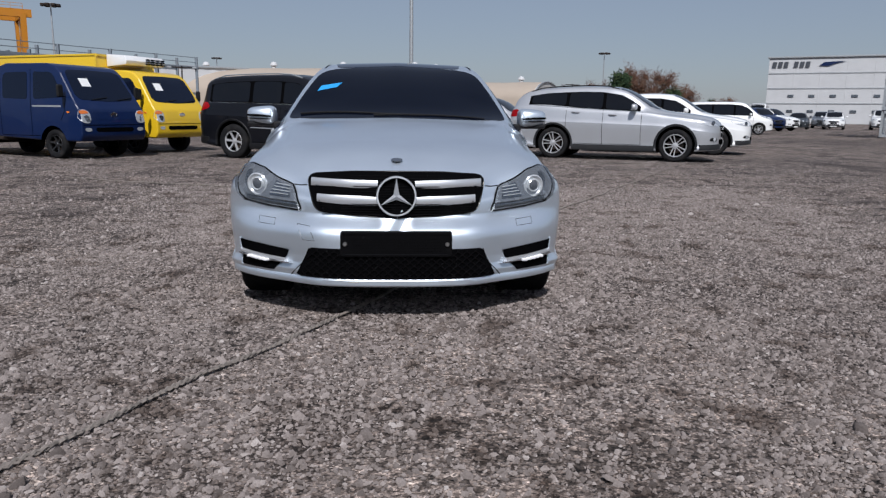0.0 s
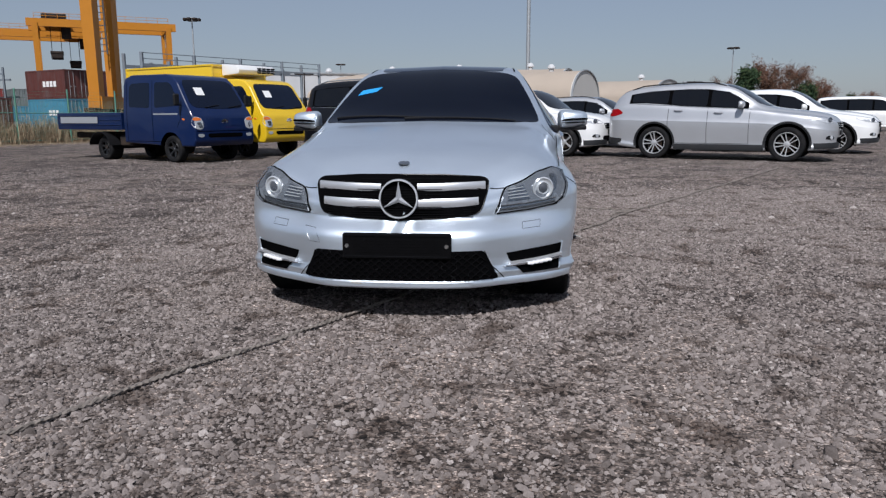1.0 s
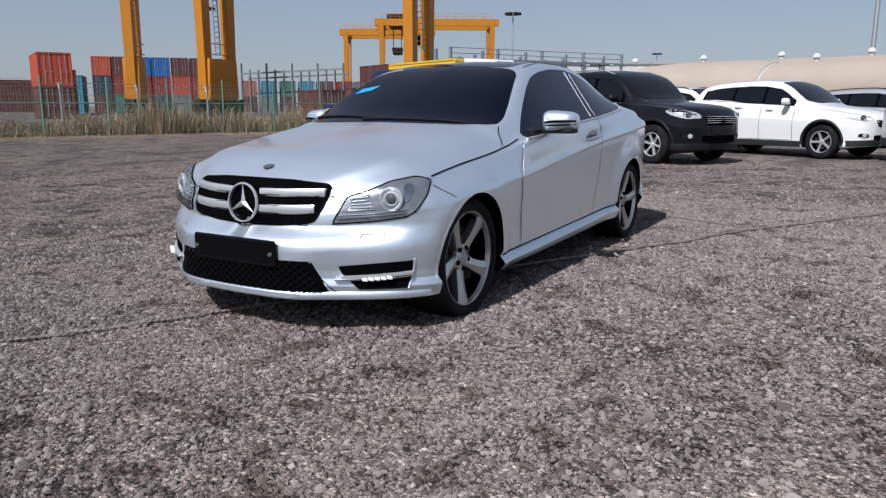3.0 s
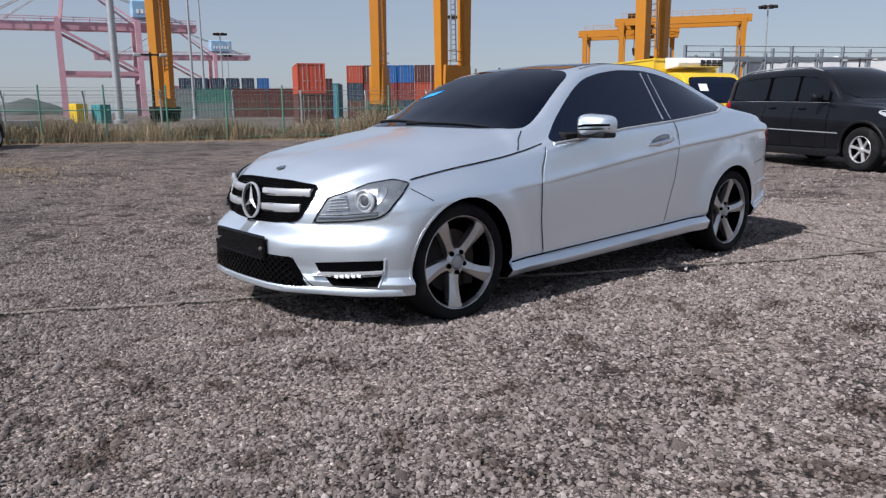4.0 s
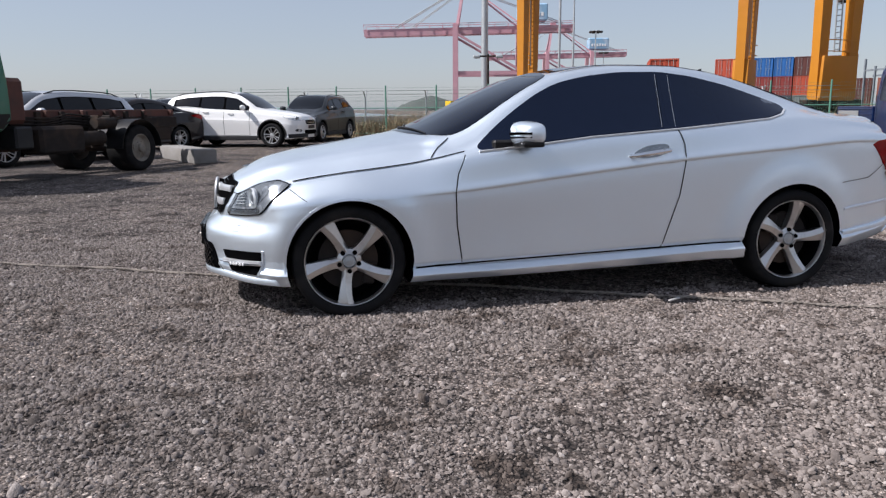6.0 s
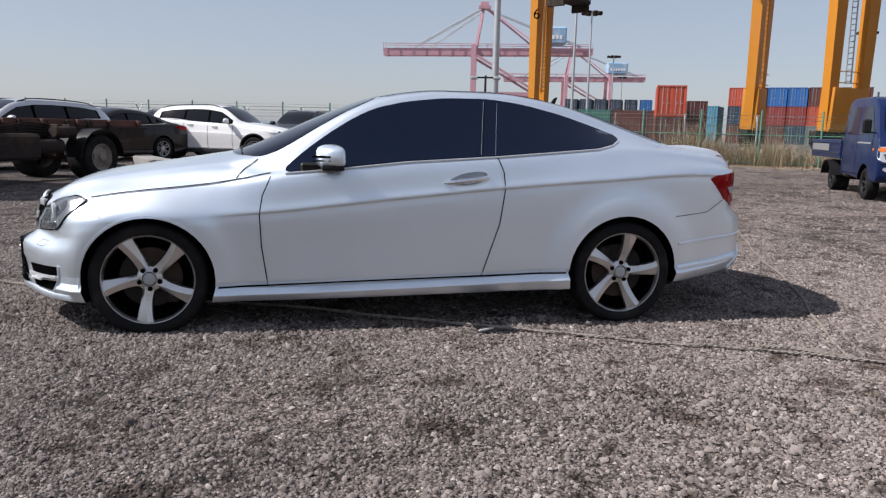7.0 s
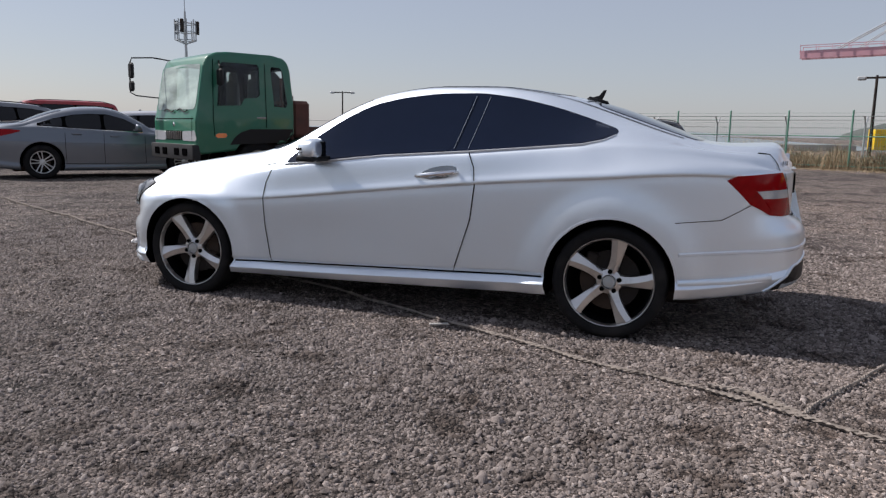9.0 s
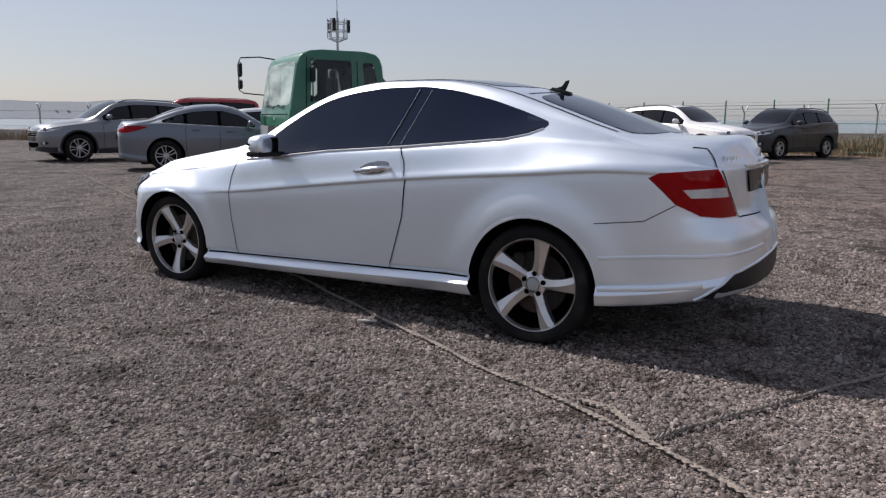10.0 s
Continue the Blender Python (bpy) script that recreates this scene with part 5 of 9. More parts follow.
def make_stones():
    """Loose crushed stones on the part of the yard that lies nearest."""
    rs = np.random.RandomState(7)
    chip = np.array([(1, 0.9, -0.4), (-0.9, 1, -0.4), (-1, -0.9, -0.4), (0.9, -1, -0.4), (0.62, 0.55, 0.62), (-0.52, 0.66, 0.70), (-0.66, -0.5, 0.56), (0.5, -0.66, 0.66)])
    chip_tri = np.array([(0, 1, 5), (0, 5, 4), (1, 2, 6), (1, 6, 5), (2, 3, 7), (2, 7, 6), (3, 0, 4), (3, 4, 7), (4, 5, 6), (4, 6, 7)])
    crumb = np.array([(1, 0.85, -0.4), (-1, 0.85, -0.4), (-1, -0.85, -0.4), (1, -0.85, -0.4), (0.45, 0.1, 0.75), (-0.45, -0.1, 0.75)])
    crumb_tri = np.array([(0, 1, 5), (0, 5, 4), (1, 2, 5), (2, 3, 4), (2, 4, 5), (3, 0, 4)])

    def scatter(count, lo, hi, skew, shape, faces, box4):
        x = rs.uniform(box4[0], box4[1], count)
        y = rs.uniform(box4[2], box4[3], count)
        clump = 0.5 + 0.5 * np.sin(1.7 * x + 0.6) * np.sin(1.3 * y + 0.4) + 0.35 * np.sin(3.9 * x - 2.2 * y)
        under = (np.abs(x) < 0.7) & (y > 0.5) & (y < 4.2)
        keep = rs.uniform(0, 1, count) < (0.45 + 0.55 * np.clip(clump, 0, 1)) * np.where(under, 0.3, 1.0)
        x, y = x[keep], y[keep]
        n = len(x)
        s = lo + (hi - lo) * rs.uniform(0, 1, n) ** skew
        P = shape[None, :, :] * (1 + rs.uniform(-0.42, 0.34, (n, len(shape), 1)))
        P = P * np.stack([s * rs.uniform(0.75, 1.25, n), s * rs.uniform(0.6, 1.0, n), s * rs.uniform(0.6, 1.1, n)], 1)[:, None, :]
        a = rs.uniform(0, 6.283, n)
        tl = rs.uniform(-0.55, 0.55, n)
        c, sn = np.cos(a)[:, None], np.sin(a)[:, None]
        Z = P[:, :, 2] + tl[:, None] * P[:, :, 0]
        XX = P[:, :, 0] * c - P[:, :, 1] * sn + x[:, None]
        YY = P[:, :, 0] * sn + P[:, :, 1] * c + y[:, None]
        Z = Z + (rise(x, y) + 0.30 * s)[:, None]
        V = np.stack([XX, YY, Z], 2).reshape(-1, 3)
        F = (faces[None, :, :] + (np.arange(n) * len(shape))[:, None, None]).reshape(-1, 3)
        return V, F

    sets = [scatter(95000, 0.0055, 0.0135, 1.8, chip, chip_tri, (-3.0, 4.9, -2.9, 7.0)),
            scatter(230000, 0.0035, 0.0085, 1.2, crumb, crumb_tri, (-2.2, 4.7, -2.5, 6.6)),
            scatter(52000, 0.007, 0.019, 1.6, crumb, crumb_tri, (-9.0, 9.0, -8.0, 13.0)),
            scatter(900, 0.013, 0.026, 2.2, chip, chip_tri, (-4.0, 5.0, -3.0, 7.4))]
    V = np.concatenate([s[0] for s in sets])
    off, Fs = 0, []
    for v, f in sets:
        Fs.append(f + off)
        off += len(v)
    F = np.concatenate(Fs)
    me = bpy.data.meshes.new("gravel_stones")
    me.vertices.add(len(V))
    me.vertices.foreach_set("co", V.ravel())
    me.loops.add(F.size)
    me.loops.foreach_set("vertex_index", F.ravel())
    me.polygons.add(len(F))
    me.polygons.foreach_set("loop_start", np.arange(0, F.size, 3))
    me.polygons.foreach_set("loop_total", np.full(len(F), 3))
    me.update(calc_edges=True)
    me.materials.append(gravel_material("loose_stones", True))
    tagged(new("gravel_stones", me), "loose grey crushed stones of mixed size", "gravel", "", "stuff")


make_ground()
make_stones()

# rope lying across the yard, and bits of litter


def twisted(name, pts, r, pitch, label):
    line = []
    for a, b in zip(pts, pts[1:]):
        a, b = Vector(a), Vector(b)
        n = max(2, int((b - a).length / 0.03))
        line += [a.lerp(b, i / n) for i in range(n)]
    line.append(Vector(pts[-1]))
    ob = thing(name, label, "rope")
    for ph in (0.0, math.pi):
        out, d = [], 0.0
        for i, p in enumerate(line):
            if i:
                d += (p - line[i - 1]).length
            q = line[min(i + 1, len(line) - 1)] - line[max(i - 1, 0)]
            s = Vector((-q.y, q.x, 0)).normalized()
            wob = 0.015 * math.sin(2.3 * d) + 0.008 * math.sin(7.1 * d)
            a = ph + d * 2 * math.pi / pitch
            z = float(rise(p.x, p.y)) + 0.016
            out.append(Vector((p.x, p.y, z)) + s * (wob + r * math.cos(a)) + Vector((0, 0, r * math.sin(a))))
        bm = bmesh.new()
        tube(bm, out, r * 1.05, 5)
        part("strand", bm, M_ROPE, ob)
    return ob


twisted("rope", [(-9.5, -18.5, 0), (-5.9, -11.3, 0), (-3.4, -6.1, 0), (-1.1, -1.45, 0), (-0.41, -0.18, 0), (0.56, 1.88, 0), (1.0, 2.8, 0), (1.42, 3.62, 0), (1.78, 4.4, 0), (2.0, 4.75, 0), (3.1, 6.7, 0), (5.4, 10.9, 0)], 0.0062, 0.055, "long twisted rope lying across the gravel under the coupe")
twisted("rope", [(1.74, 4.40, 0), (1.0, 4.80, 0), (0.66, 5.0, 0), (-0.57, 5.6, 0), (-2.5, 6.55, 0), (-4.96, 7.72, 0)], 0.0055, 0.055, "thin twisted side rope tied to the long rope on gravel")
twisted("rope", [(1.52, 4.04, 0), (1.57, 4.19, 0), (1.66, 4.27, 0), (1.77, 4.39, 0)], 0.0075, 0.06, "short loose rope end beside the knot")
bm = bmesh.new()
box(bm, (1.05, 2.61, 0.022), (0.018, 0.11, 0.01), 0.003, Matrix.Translation((1.05, 2.61, 0)) @ Matrix.Rotation(0.5, 4, "Z") @ Matrix.Translation((-1.05, -2.61, 0)))
whole("wood_scrap", bm, M_CONCRETE, "small pale scrap of wood on the gravel", "scrap")

# ---------------- fence and dry growth ----------------
F0, FD = Vector((-26.0, 5.0, 0)), Vector((0.40, 0.917, 0)).normalized()
FN = Vector((FD.y, -FD.x, 0))
FSTEP = 2.14


def along(s, off=0.0):
    return F0 + FD * s - FN * off


M_REED = island_material("dry_reed", [(0.0, (0.11, 0.075, 0.048)), (0.3, (0.22, 0.16, 0.10)), (0.65, (0.34, 0.26, 0.165)), (0.9, (0.46, 0.37, 0.245)), (1.0, (0.19, 0.16, 0.08))])
M_LITTER = island_material("straw_litter", [(0.0, (0.24, 0.175, 0.105)), (0.5, (0.40, 0.305, 0.19)), (1.0, (0.54, 0.43, 0.28))])
M_SHRUB = island_material("brown_undergrowth", [(0.0, (0.07, 0.05, 0.032)), (0.5, (0.17, 0.122, 0.075)), (0.85, (0.24, 0.175, 0.11)), (1.0, (0.11, 0.115, 0.05))])


def make_fence():
    fence = thing("fence", "green steel mesh fence with round posts in dry grass", "fence")
    bm = bmesh.new()
    rod(bm, (0, 0, -0.1), (0, 0, 2.06), 0.032, n=10)
    lathe(bm, [(0.0, 2.085), (0.028, 2.07), (0.036, 2.05)], 10, Matrix.Rotation(-math.pi / 2, 4, "Y"))
    post = finish("post", bm, M_FENCE)
    bm = bmesh.new()
    L = FSTEP - 0.07
    rod(bm, (0.035, 0, 0), (0.035 + L, 0, 0), 0.019, n=6)
    rail = finish("rail", bm, M_FENCE)
    bm = bmesh.new()
    for i in range(27):
        x = 0.05 + (L - 0.03) * i / 26
        rod(bm, (x, 0.004, 0.08), (x, 0.004, 1.62), 0.0032, n=3, caps=False)
    for i in range(9):
        z = 0.1 + 0.19 * i
        rod(bm, (0.04, 0, z), (0.04 + L, 0, z), 0.0032, n=3, caps=False)
    for z in (1.74, 1.86, 1.98):
        rod(bm, (0.0, 0, z), (FSTEP, 0, z - 0.01), 0.004, n=3, caps=False)
    mesh = finish("mesh_panel", bm, M_FENCE)
    rz = math.atan2(FD.y, FD.x)
    for k in range(-9, 13):
        m = Matrix.Translation(along(FSTEP * k)) @ Matrix.Rotation(rz, 4, "Z") @ Matrix.Rotation(0.012 * math.sin(3.1 * k), 4, "Y")
        for me, nm, z in ((post, "post", 0), (rail, "rail", 0.12), (rail, "rail", 1.16), (mesh, "mesh_panel", 0)):
            part(nm, me, None, fence).matrix_basis = m @ Matrix.Translation((0, 0, z))


def make_barbed_fence():
    fence = thing("security_fence", "grey security fence with forked tops behind the green fence", "fence")
    bm = bmesh.new()
    rod(bm, (0, 0, -0.1), (0, 0, 1.62), 0.04, n=8)
    rod(bm, (0, 0, 1.60), (-0.27, 0, 1.96), 0.03, n=6)
    rod(bm, (0, 0, 1.60), (0.27, 0, 1.96), 0.03, n=6)
    post = finish("forked_post", bm, M_GALV)
    bm = bmesh.new()
    rod(bm, (0, 0, 0), (0, 2.9, 0), 0.006, n=3, caps=False)
    wire = finish("barbed_wire", bm, M_GALV)
    strands = [(0, z) for z in (0.35, 0.75, 1.15, 1.5)] + [(dx, 1.6 + abs(dx) * 1.33) for dx in (-0.26, -0.13, 0.13, 0.26)]
    rz = math.atan2(FD.y, FD.x) - math.pi / 2
    for k in range(-9, 6):
        m = Matrix.Translation(along(2.9 * k + 1.0, 3.4)) @ Matrix.Rotation(rz, 4, "Z")
        part("forked_post", post, None, fence).matrix_basis = m
        for dx, z in strands:
            part("barbed_wire", wire, None, fence).matrix_basis = m @ Matrix.Translation((dx, 0, z))


make_fence()
make_barbed_fence()


def make_shore_fence():
    """The security fence goes on along the water."""
    fence = thing("security_fence", "grey security fence along the water's edge", "fence")
    bm = bmesh.new()
    rod(bm, (0, 0, -0.1), (0, 0, 1.62), 0.05, n=8)
    rod(bm, (0, 0, 1.60), (-0.22, 0, 1.92), 0.03, n=6)
    rod(bm, (0, 0, 1.60), (0.22, 0, 1.92), 0.03, n=6)
    post = finish("forked_post", bm, M_GALV)
    bm = bmesh.new()
    for z in (0.3, 0.75, 1.15, 1.55):
        rod(bm, (0, 0, z), (0, 2.6, z), 0.010, n=3, caps=False)
    wires = finish("fence_wires", bm, M_GALV)
    d = Vector((-0.55, 0.835, 0)).normalized()
    rz = math.atan2(d.y, d.x) - math.pi / 2
    for k in range(13):
        m = Matrix.Translation(Vector((-14.5, -40.5, 0)) + d * 2.6 * k) @ Matrix.Rotation(rz, 4, "Z")
        part("forked_post", post, None, fence).matrix_basis = m
        part("fence_wires", wires, None, fence).matrix_basis = m


make_shore_fence()
rs = np.random.RandomState(3)
reeds, shrubs, litter = [], [], []
for i in range(2300):
    s = rs.uniform(-8, 29)
    o = rs.uniform(-0.4, 3.8)
    p = along(s, o)
    tall = 0.55 + 0.35 * max(0.0, math.sin(0.55 * s + 1.0)) + 0.22 * math.sin(2.1 * s) + 0.2 * math.sin(5.3 * s + o)
    tall *= 1.0 + 0.45 * smooth_step((s - 8.0) / 6.0)
    reeds.append((p.x, p.y, max(0.28, 0.95 * tall * (0.6 + 0.55 * rs.uniform())), 0.15, 18))
for i in range(1900):
    s = rs.uniform(-5, 27)
    p = along(s, rs.uniform(0.1, 3.0))
    shrubs.append((p.x, p.y, (0.35 + 0.55 * rs.uniform() ** 1.5) * (0.8 + 0.35 * math.sin(0.9 * s + 2.0)), 0.2, 14))
for i in range(700):
    t = rs.uniform(-4, 34)
    q = Vector((-14.5 - 0.55 * t, -40.5 + 0.835 * t, 0)) + Vector((rs.normal(0, 0.5), rs.normal(0, 0.5), 0))
    shrubs.append((q.x, q.y, rs.uniform(0.25, 0.75), 0.2, 12))
    if i % 2:
        reeds.append((q.x, q.y, rs.uniform(0.45, 0.8), 0.2, 8))
for i in range(2600):
    s = rs.uniform(-5, 26)
    p = along(s, rs.normal(-0.9, 0.7))
    litter.append((p.x, p.y, rs.uniform(0.012, 0.05), 0.16, 5))
for i in range(900):
    a, r = rs.uniform(0, 6.283), rs.normal(0, 1.0)
    q = Vector((-12.6 + 3.2 * r * math.cos(a) - 0.3 * r, 1.4 + 1.5 * r * math.sin(a) + 0.3 * r, 0))
    litter.append((q.x, q.y, rs.uniform(0.01, 0.03), 0.15, 4))
straws("dry_reeds", "tall dry straw-coloured reeds along the fence", "reeds", M_REED, reeds, 11)
straws("undergrowth", "dark brown undergrowth behind the fence", "weeds", M_SHRUB, shrubs, 12)
straws("straw_litter", "flattened dry straw on the gravel", "dry grass", M_LITTER, litter, 13)

# ---------------- sea ----------------
M_SEA = material("grey_sea", (0.16, 0.19, 0.20), 0.22, vary=0.15, scale=0.05, bump=0.5, bump_scale=0.7, spec=0.4)
bm = bmesh.new()
EDGE = [(-64, 16), (-50, -5), (-38, -13), (-16.5, -43), (10, -100), (40, -260)]
bm.faces.new([bm.verts.new((x, y, 0.05)) for x, y in EDGE + [(300, -3400), (-3400, -3400), (-3400, 60), (-90, 24)]])
whole("water", bm, M_SEA, "calm grey sea beyond the yard", "sea", kind="structure", smooth=0)
bm = bmesh.new()
for a, b in zip(EDGE, EDGE[1:]):
    d = Vector((b[0] - a[0], b[1] - a[1], 0))
    m = Matrix.Translation(((a[0] + b[0]) / 2, (a[1] + b[1]) / 2, 0.2)) @ Matrix.Rotation(math.atan2(d.y, d.x), 4, "Z")
    box(bm, (0, 0, 0), (d.length, 0.6, 0.7), 0.04, m)
whole("sea_wall", bm, M_CONCRETE, "low grey concrete sea wall", "wall", kind="structure")
# blue-grey land colour includes the haze in front of it
M_FARLAND = material("far_shore", (0.19, 0.215, 0.24), 0.9, vary=0.2, scale=0.01)
bm = bmesh.new()
rs = np.random.RandomState(5)
prev = None
for i in range(121):
    a = math.radians(110 + 1.15 * i)
    R = 3200
    z = 9 + 7 * math.sin(0.31 * i) + 5 * math.sin(0.83 * i + 1) + rs.uniform(-2, 2)
    z = max(3.0, z) + 64 * smooth_step((math.degrees(a) - 222) / 6)
    q = [bm.verts.new((k * R * math.cos(a), k * R * math.sin(a), h)) for k, h in ((1.0, -1), (1.05, z), (1.1, -1))]
    if prev:
        bm.faces.new((prev[0], q[0], q[1], prev[1]))
        bm.faces.new((prev[1], q[1], q[2], prev[2]))
    prev = q
tagged(whole("backdrop", bm, M_FARLAND, "far shore on the horizon with haze in its blue-grey colour", "far shore"), kind="structure")
# pale boxes set on the slope stand in for sun glitter on the water
bm = bmesh.new()
for i in range(90):
    a = math.radians(226 + 0.27 * i + rs.uniform(-0.1, 0.1))
    R = 3200 * (1.021 + rs.uniform(0, 0.008))
    box(bm, (R * math.cos(a), R * math.sin(a), 24 + rs.uniform(-2, 2)), (rs.uniform(6, 13), rs.uniform(6, 13), rs.uniform(12, 22)))
tagged(whole("shore_glints", bm, M_CONCRETE, "pale boxes standing in for a row of sun glints before the far shore", "buildings"), kind="stuff")

# ---------------- other vehicles ----------------
FORMS = {
    "suv": {
        "zc": [(0, .48), (.02, .545), (.05, .585), (.12, .625), (.24, .668), (.28, .695), (.34, .80), (.42, .935), (.48, .985), (.58, 1.0), (.75, .985), (.88, .95), (.93, .90), (.96, .80), (.985, .70), (1, .56)],
        "zr": [(0, .46), (.03, .535), (.1, .58), (.24, .63), (.29, .645), (.35, .765), (.43, .905), (.5, .95), (.6, .962), (.8, .94), (.9, .895), (.95, .82), (.98, .70), (1, .55)],
        "zb": [(0, .44), (.03, .51), (.1, .55), (.25, .605), (.32, .635), (.6, .675), (.85, .725), (.95, .70), (1, .55)],
        "wr": [(0, .2), (.03, .5), (.1, .62), (.24, .70), (.29, .83), (.35, .80), (.44, .72), (.55, .69), (.8, .67), (.93, .65), (.97, .6), (1, .2)],
        "screen": (.275, .455), "rear": (.905, .968), "panes": ((.365, .515), (.53, .69), (.705, .875)), "roofline": (.46, .89)},
    "box": {
        "zc": [(0, .50), (.02, .57), (.05, .60), (.15, .63), (.25, .655), (.285, .68), (.33, .80), (.39, .93), (.44, .975), (.55, 1.0), (.75, .995), (.90, .975), (.945, .94), (.965, .84), (.985, .68), (1, .54)],
        "zr": [(0, .48), (.03, .55), (.1, .59), (.24, .62), (.29, .64), (.34, .765), (.40, .89), (.46, .94), (.6, .96), (.8, .95), (.9, .93), (.945, .89), (.97, .74), (1, .53)],
        "zb": [(0, .46), (.03, .52), (.1, .565), (.25, .605), (.32, .62), (.6, .64), (.9, .655), (.96, .64), (1, .53)],
        "wr": [(0, .3), (.03, .6), (.1, .70), (.24, .78), (.29, .87), (.35, .84), (.44, .79), (.55, .77), (.8, .76), (.93, .75), (.97, .7), (1, .3)],
        "screen": (.28, .425), "rear": (.945, .98), "panes": ((.355, .51), (.525, .675), (.695, .905)), "roofline": (.43, .91)},
    "sedan": {
        "zc": [(0, .46), (.02, .52), (.06, .57), (.15, .615), (.26, .655), (.30, .685), (.38, .825), (.46, .955), (.54, 1.0), (.62, .99), (.7, .95), (.78, .87), (.86, .765), (.9, .745), (.97, .735), (.985, .69), (1, .6)],
        "zr": [(0, .44), (.06, .53), (.15, .575), (.26, .615), (.31, .645), (.38, .765), (.46, .895), (.54, .945), (.62, .935), (.7, .895), (.78, .815), (.86, .73), (.92, .70), (.98, .66), (1, .56)],
        "zb": [(0, .42), (.05, .49), (.2, .575), (.31, .62), (.6, .665), (.8, .70), (.95, .67), (1, .58)],
        "wr": [(0, .2), (.03, .5), (.1, .62), (.24, .70), (.30, .83), (.37, .79), (.46, .68), (.55, .65), (.7, .66), (.8, .70), (.88, .74), (.96, .65), (1, .2)],
        "screen": (.295, .485), "rear": (.70, .865), "panes": ((.385, .53), (.545, .685), (.70, .785)), "roofline": (.49, .68)},
    "van": {
        "zc": [(0, .40), (.015, .48), (.04, .53), (.1, .57), (.16, .62), (.24, .80), (.31, .95), (.38, .99), (.5, 1.0), (.85, .99), (.95, .96), (.98, .88), (1, .60)],
        "zr": [(0, .39), (.03, .47), (.1, .53), (.16, .585), (.24, .75), (.31, .90), (.38, .95), (.5, .965), (.85, .955), (.95, .92), (.98, .84), (1, .58)],
        "zb": [(0, .38), (.03, .45), (.1, .51), (.18, .56), (.5, .575), (.95, .585), (1, .52)],
        "wr": [(0, .2), (.03, .5), (.1, .66), (.16, .80), (.24, .80), (.32, .78), (.5, .78), (.9, .77), (.97, .72), (1, .3)],
        "screen": (.155, .315), "rear": (.955, .988), "panes": ((.24, .42), (.44, .66), (.68, .93)), "roofline": (.34, .94)},
}


def placed(nose, h):
    return Matrix.Translation((nose[0], nose[1], 0)) @ Matrix.Rotation(math.atan2(h[0], -h[1]), 4, "Z")


def by_centre(c, h, wb, over):
    n = math.hypot(*h)
    h = (h[0] / n, h[1] / n)
    return placed((c[0] + h[0] * (wb / 2 + over), c[1] + h[1] * (wb / 2 + over)), h)


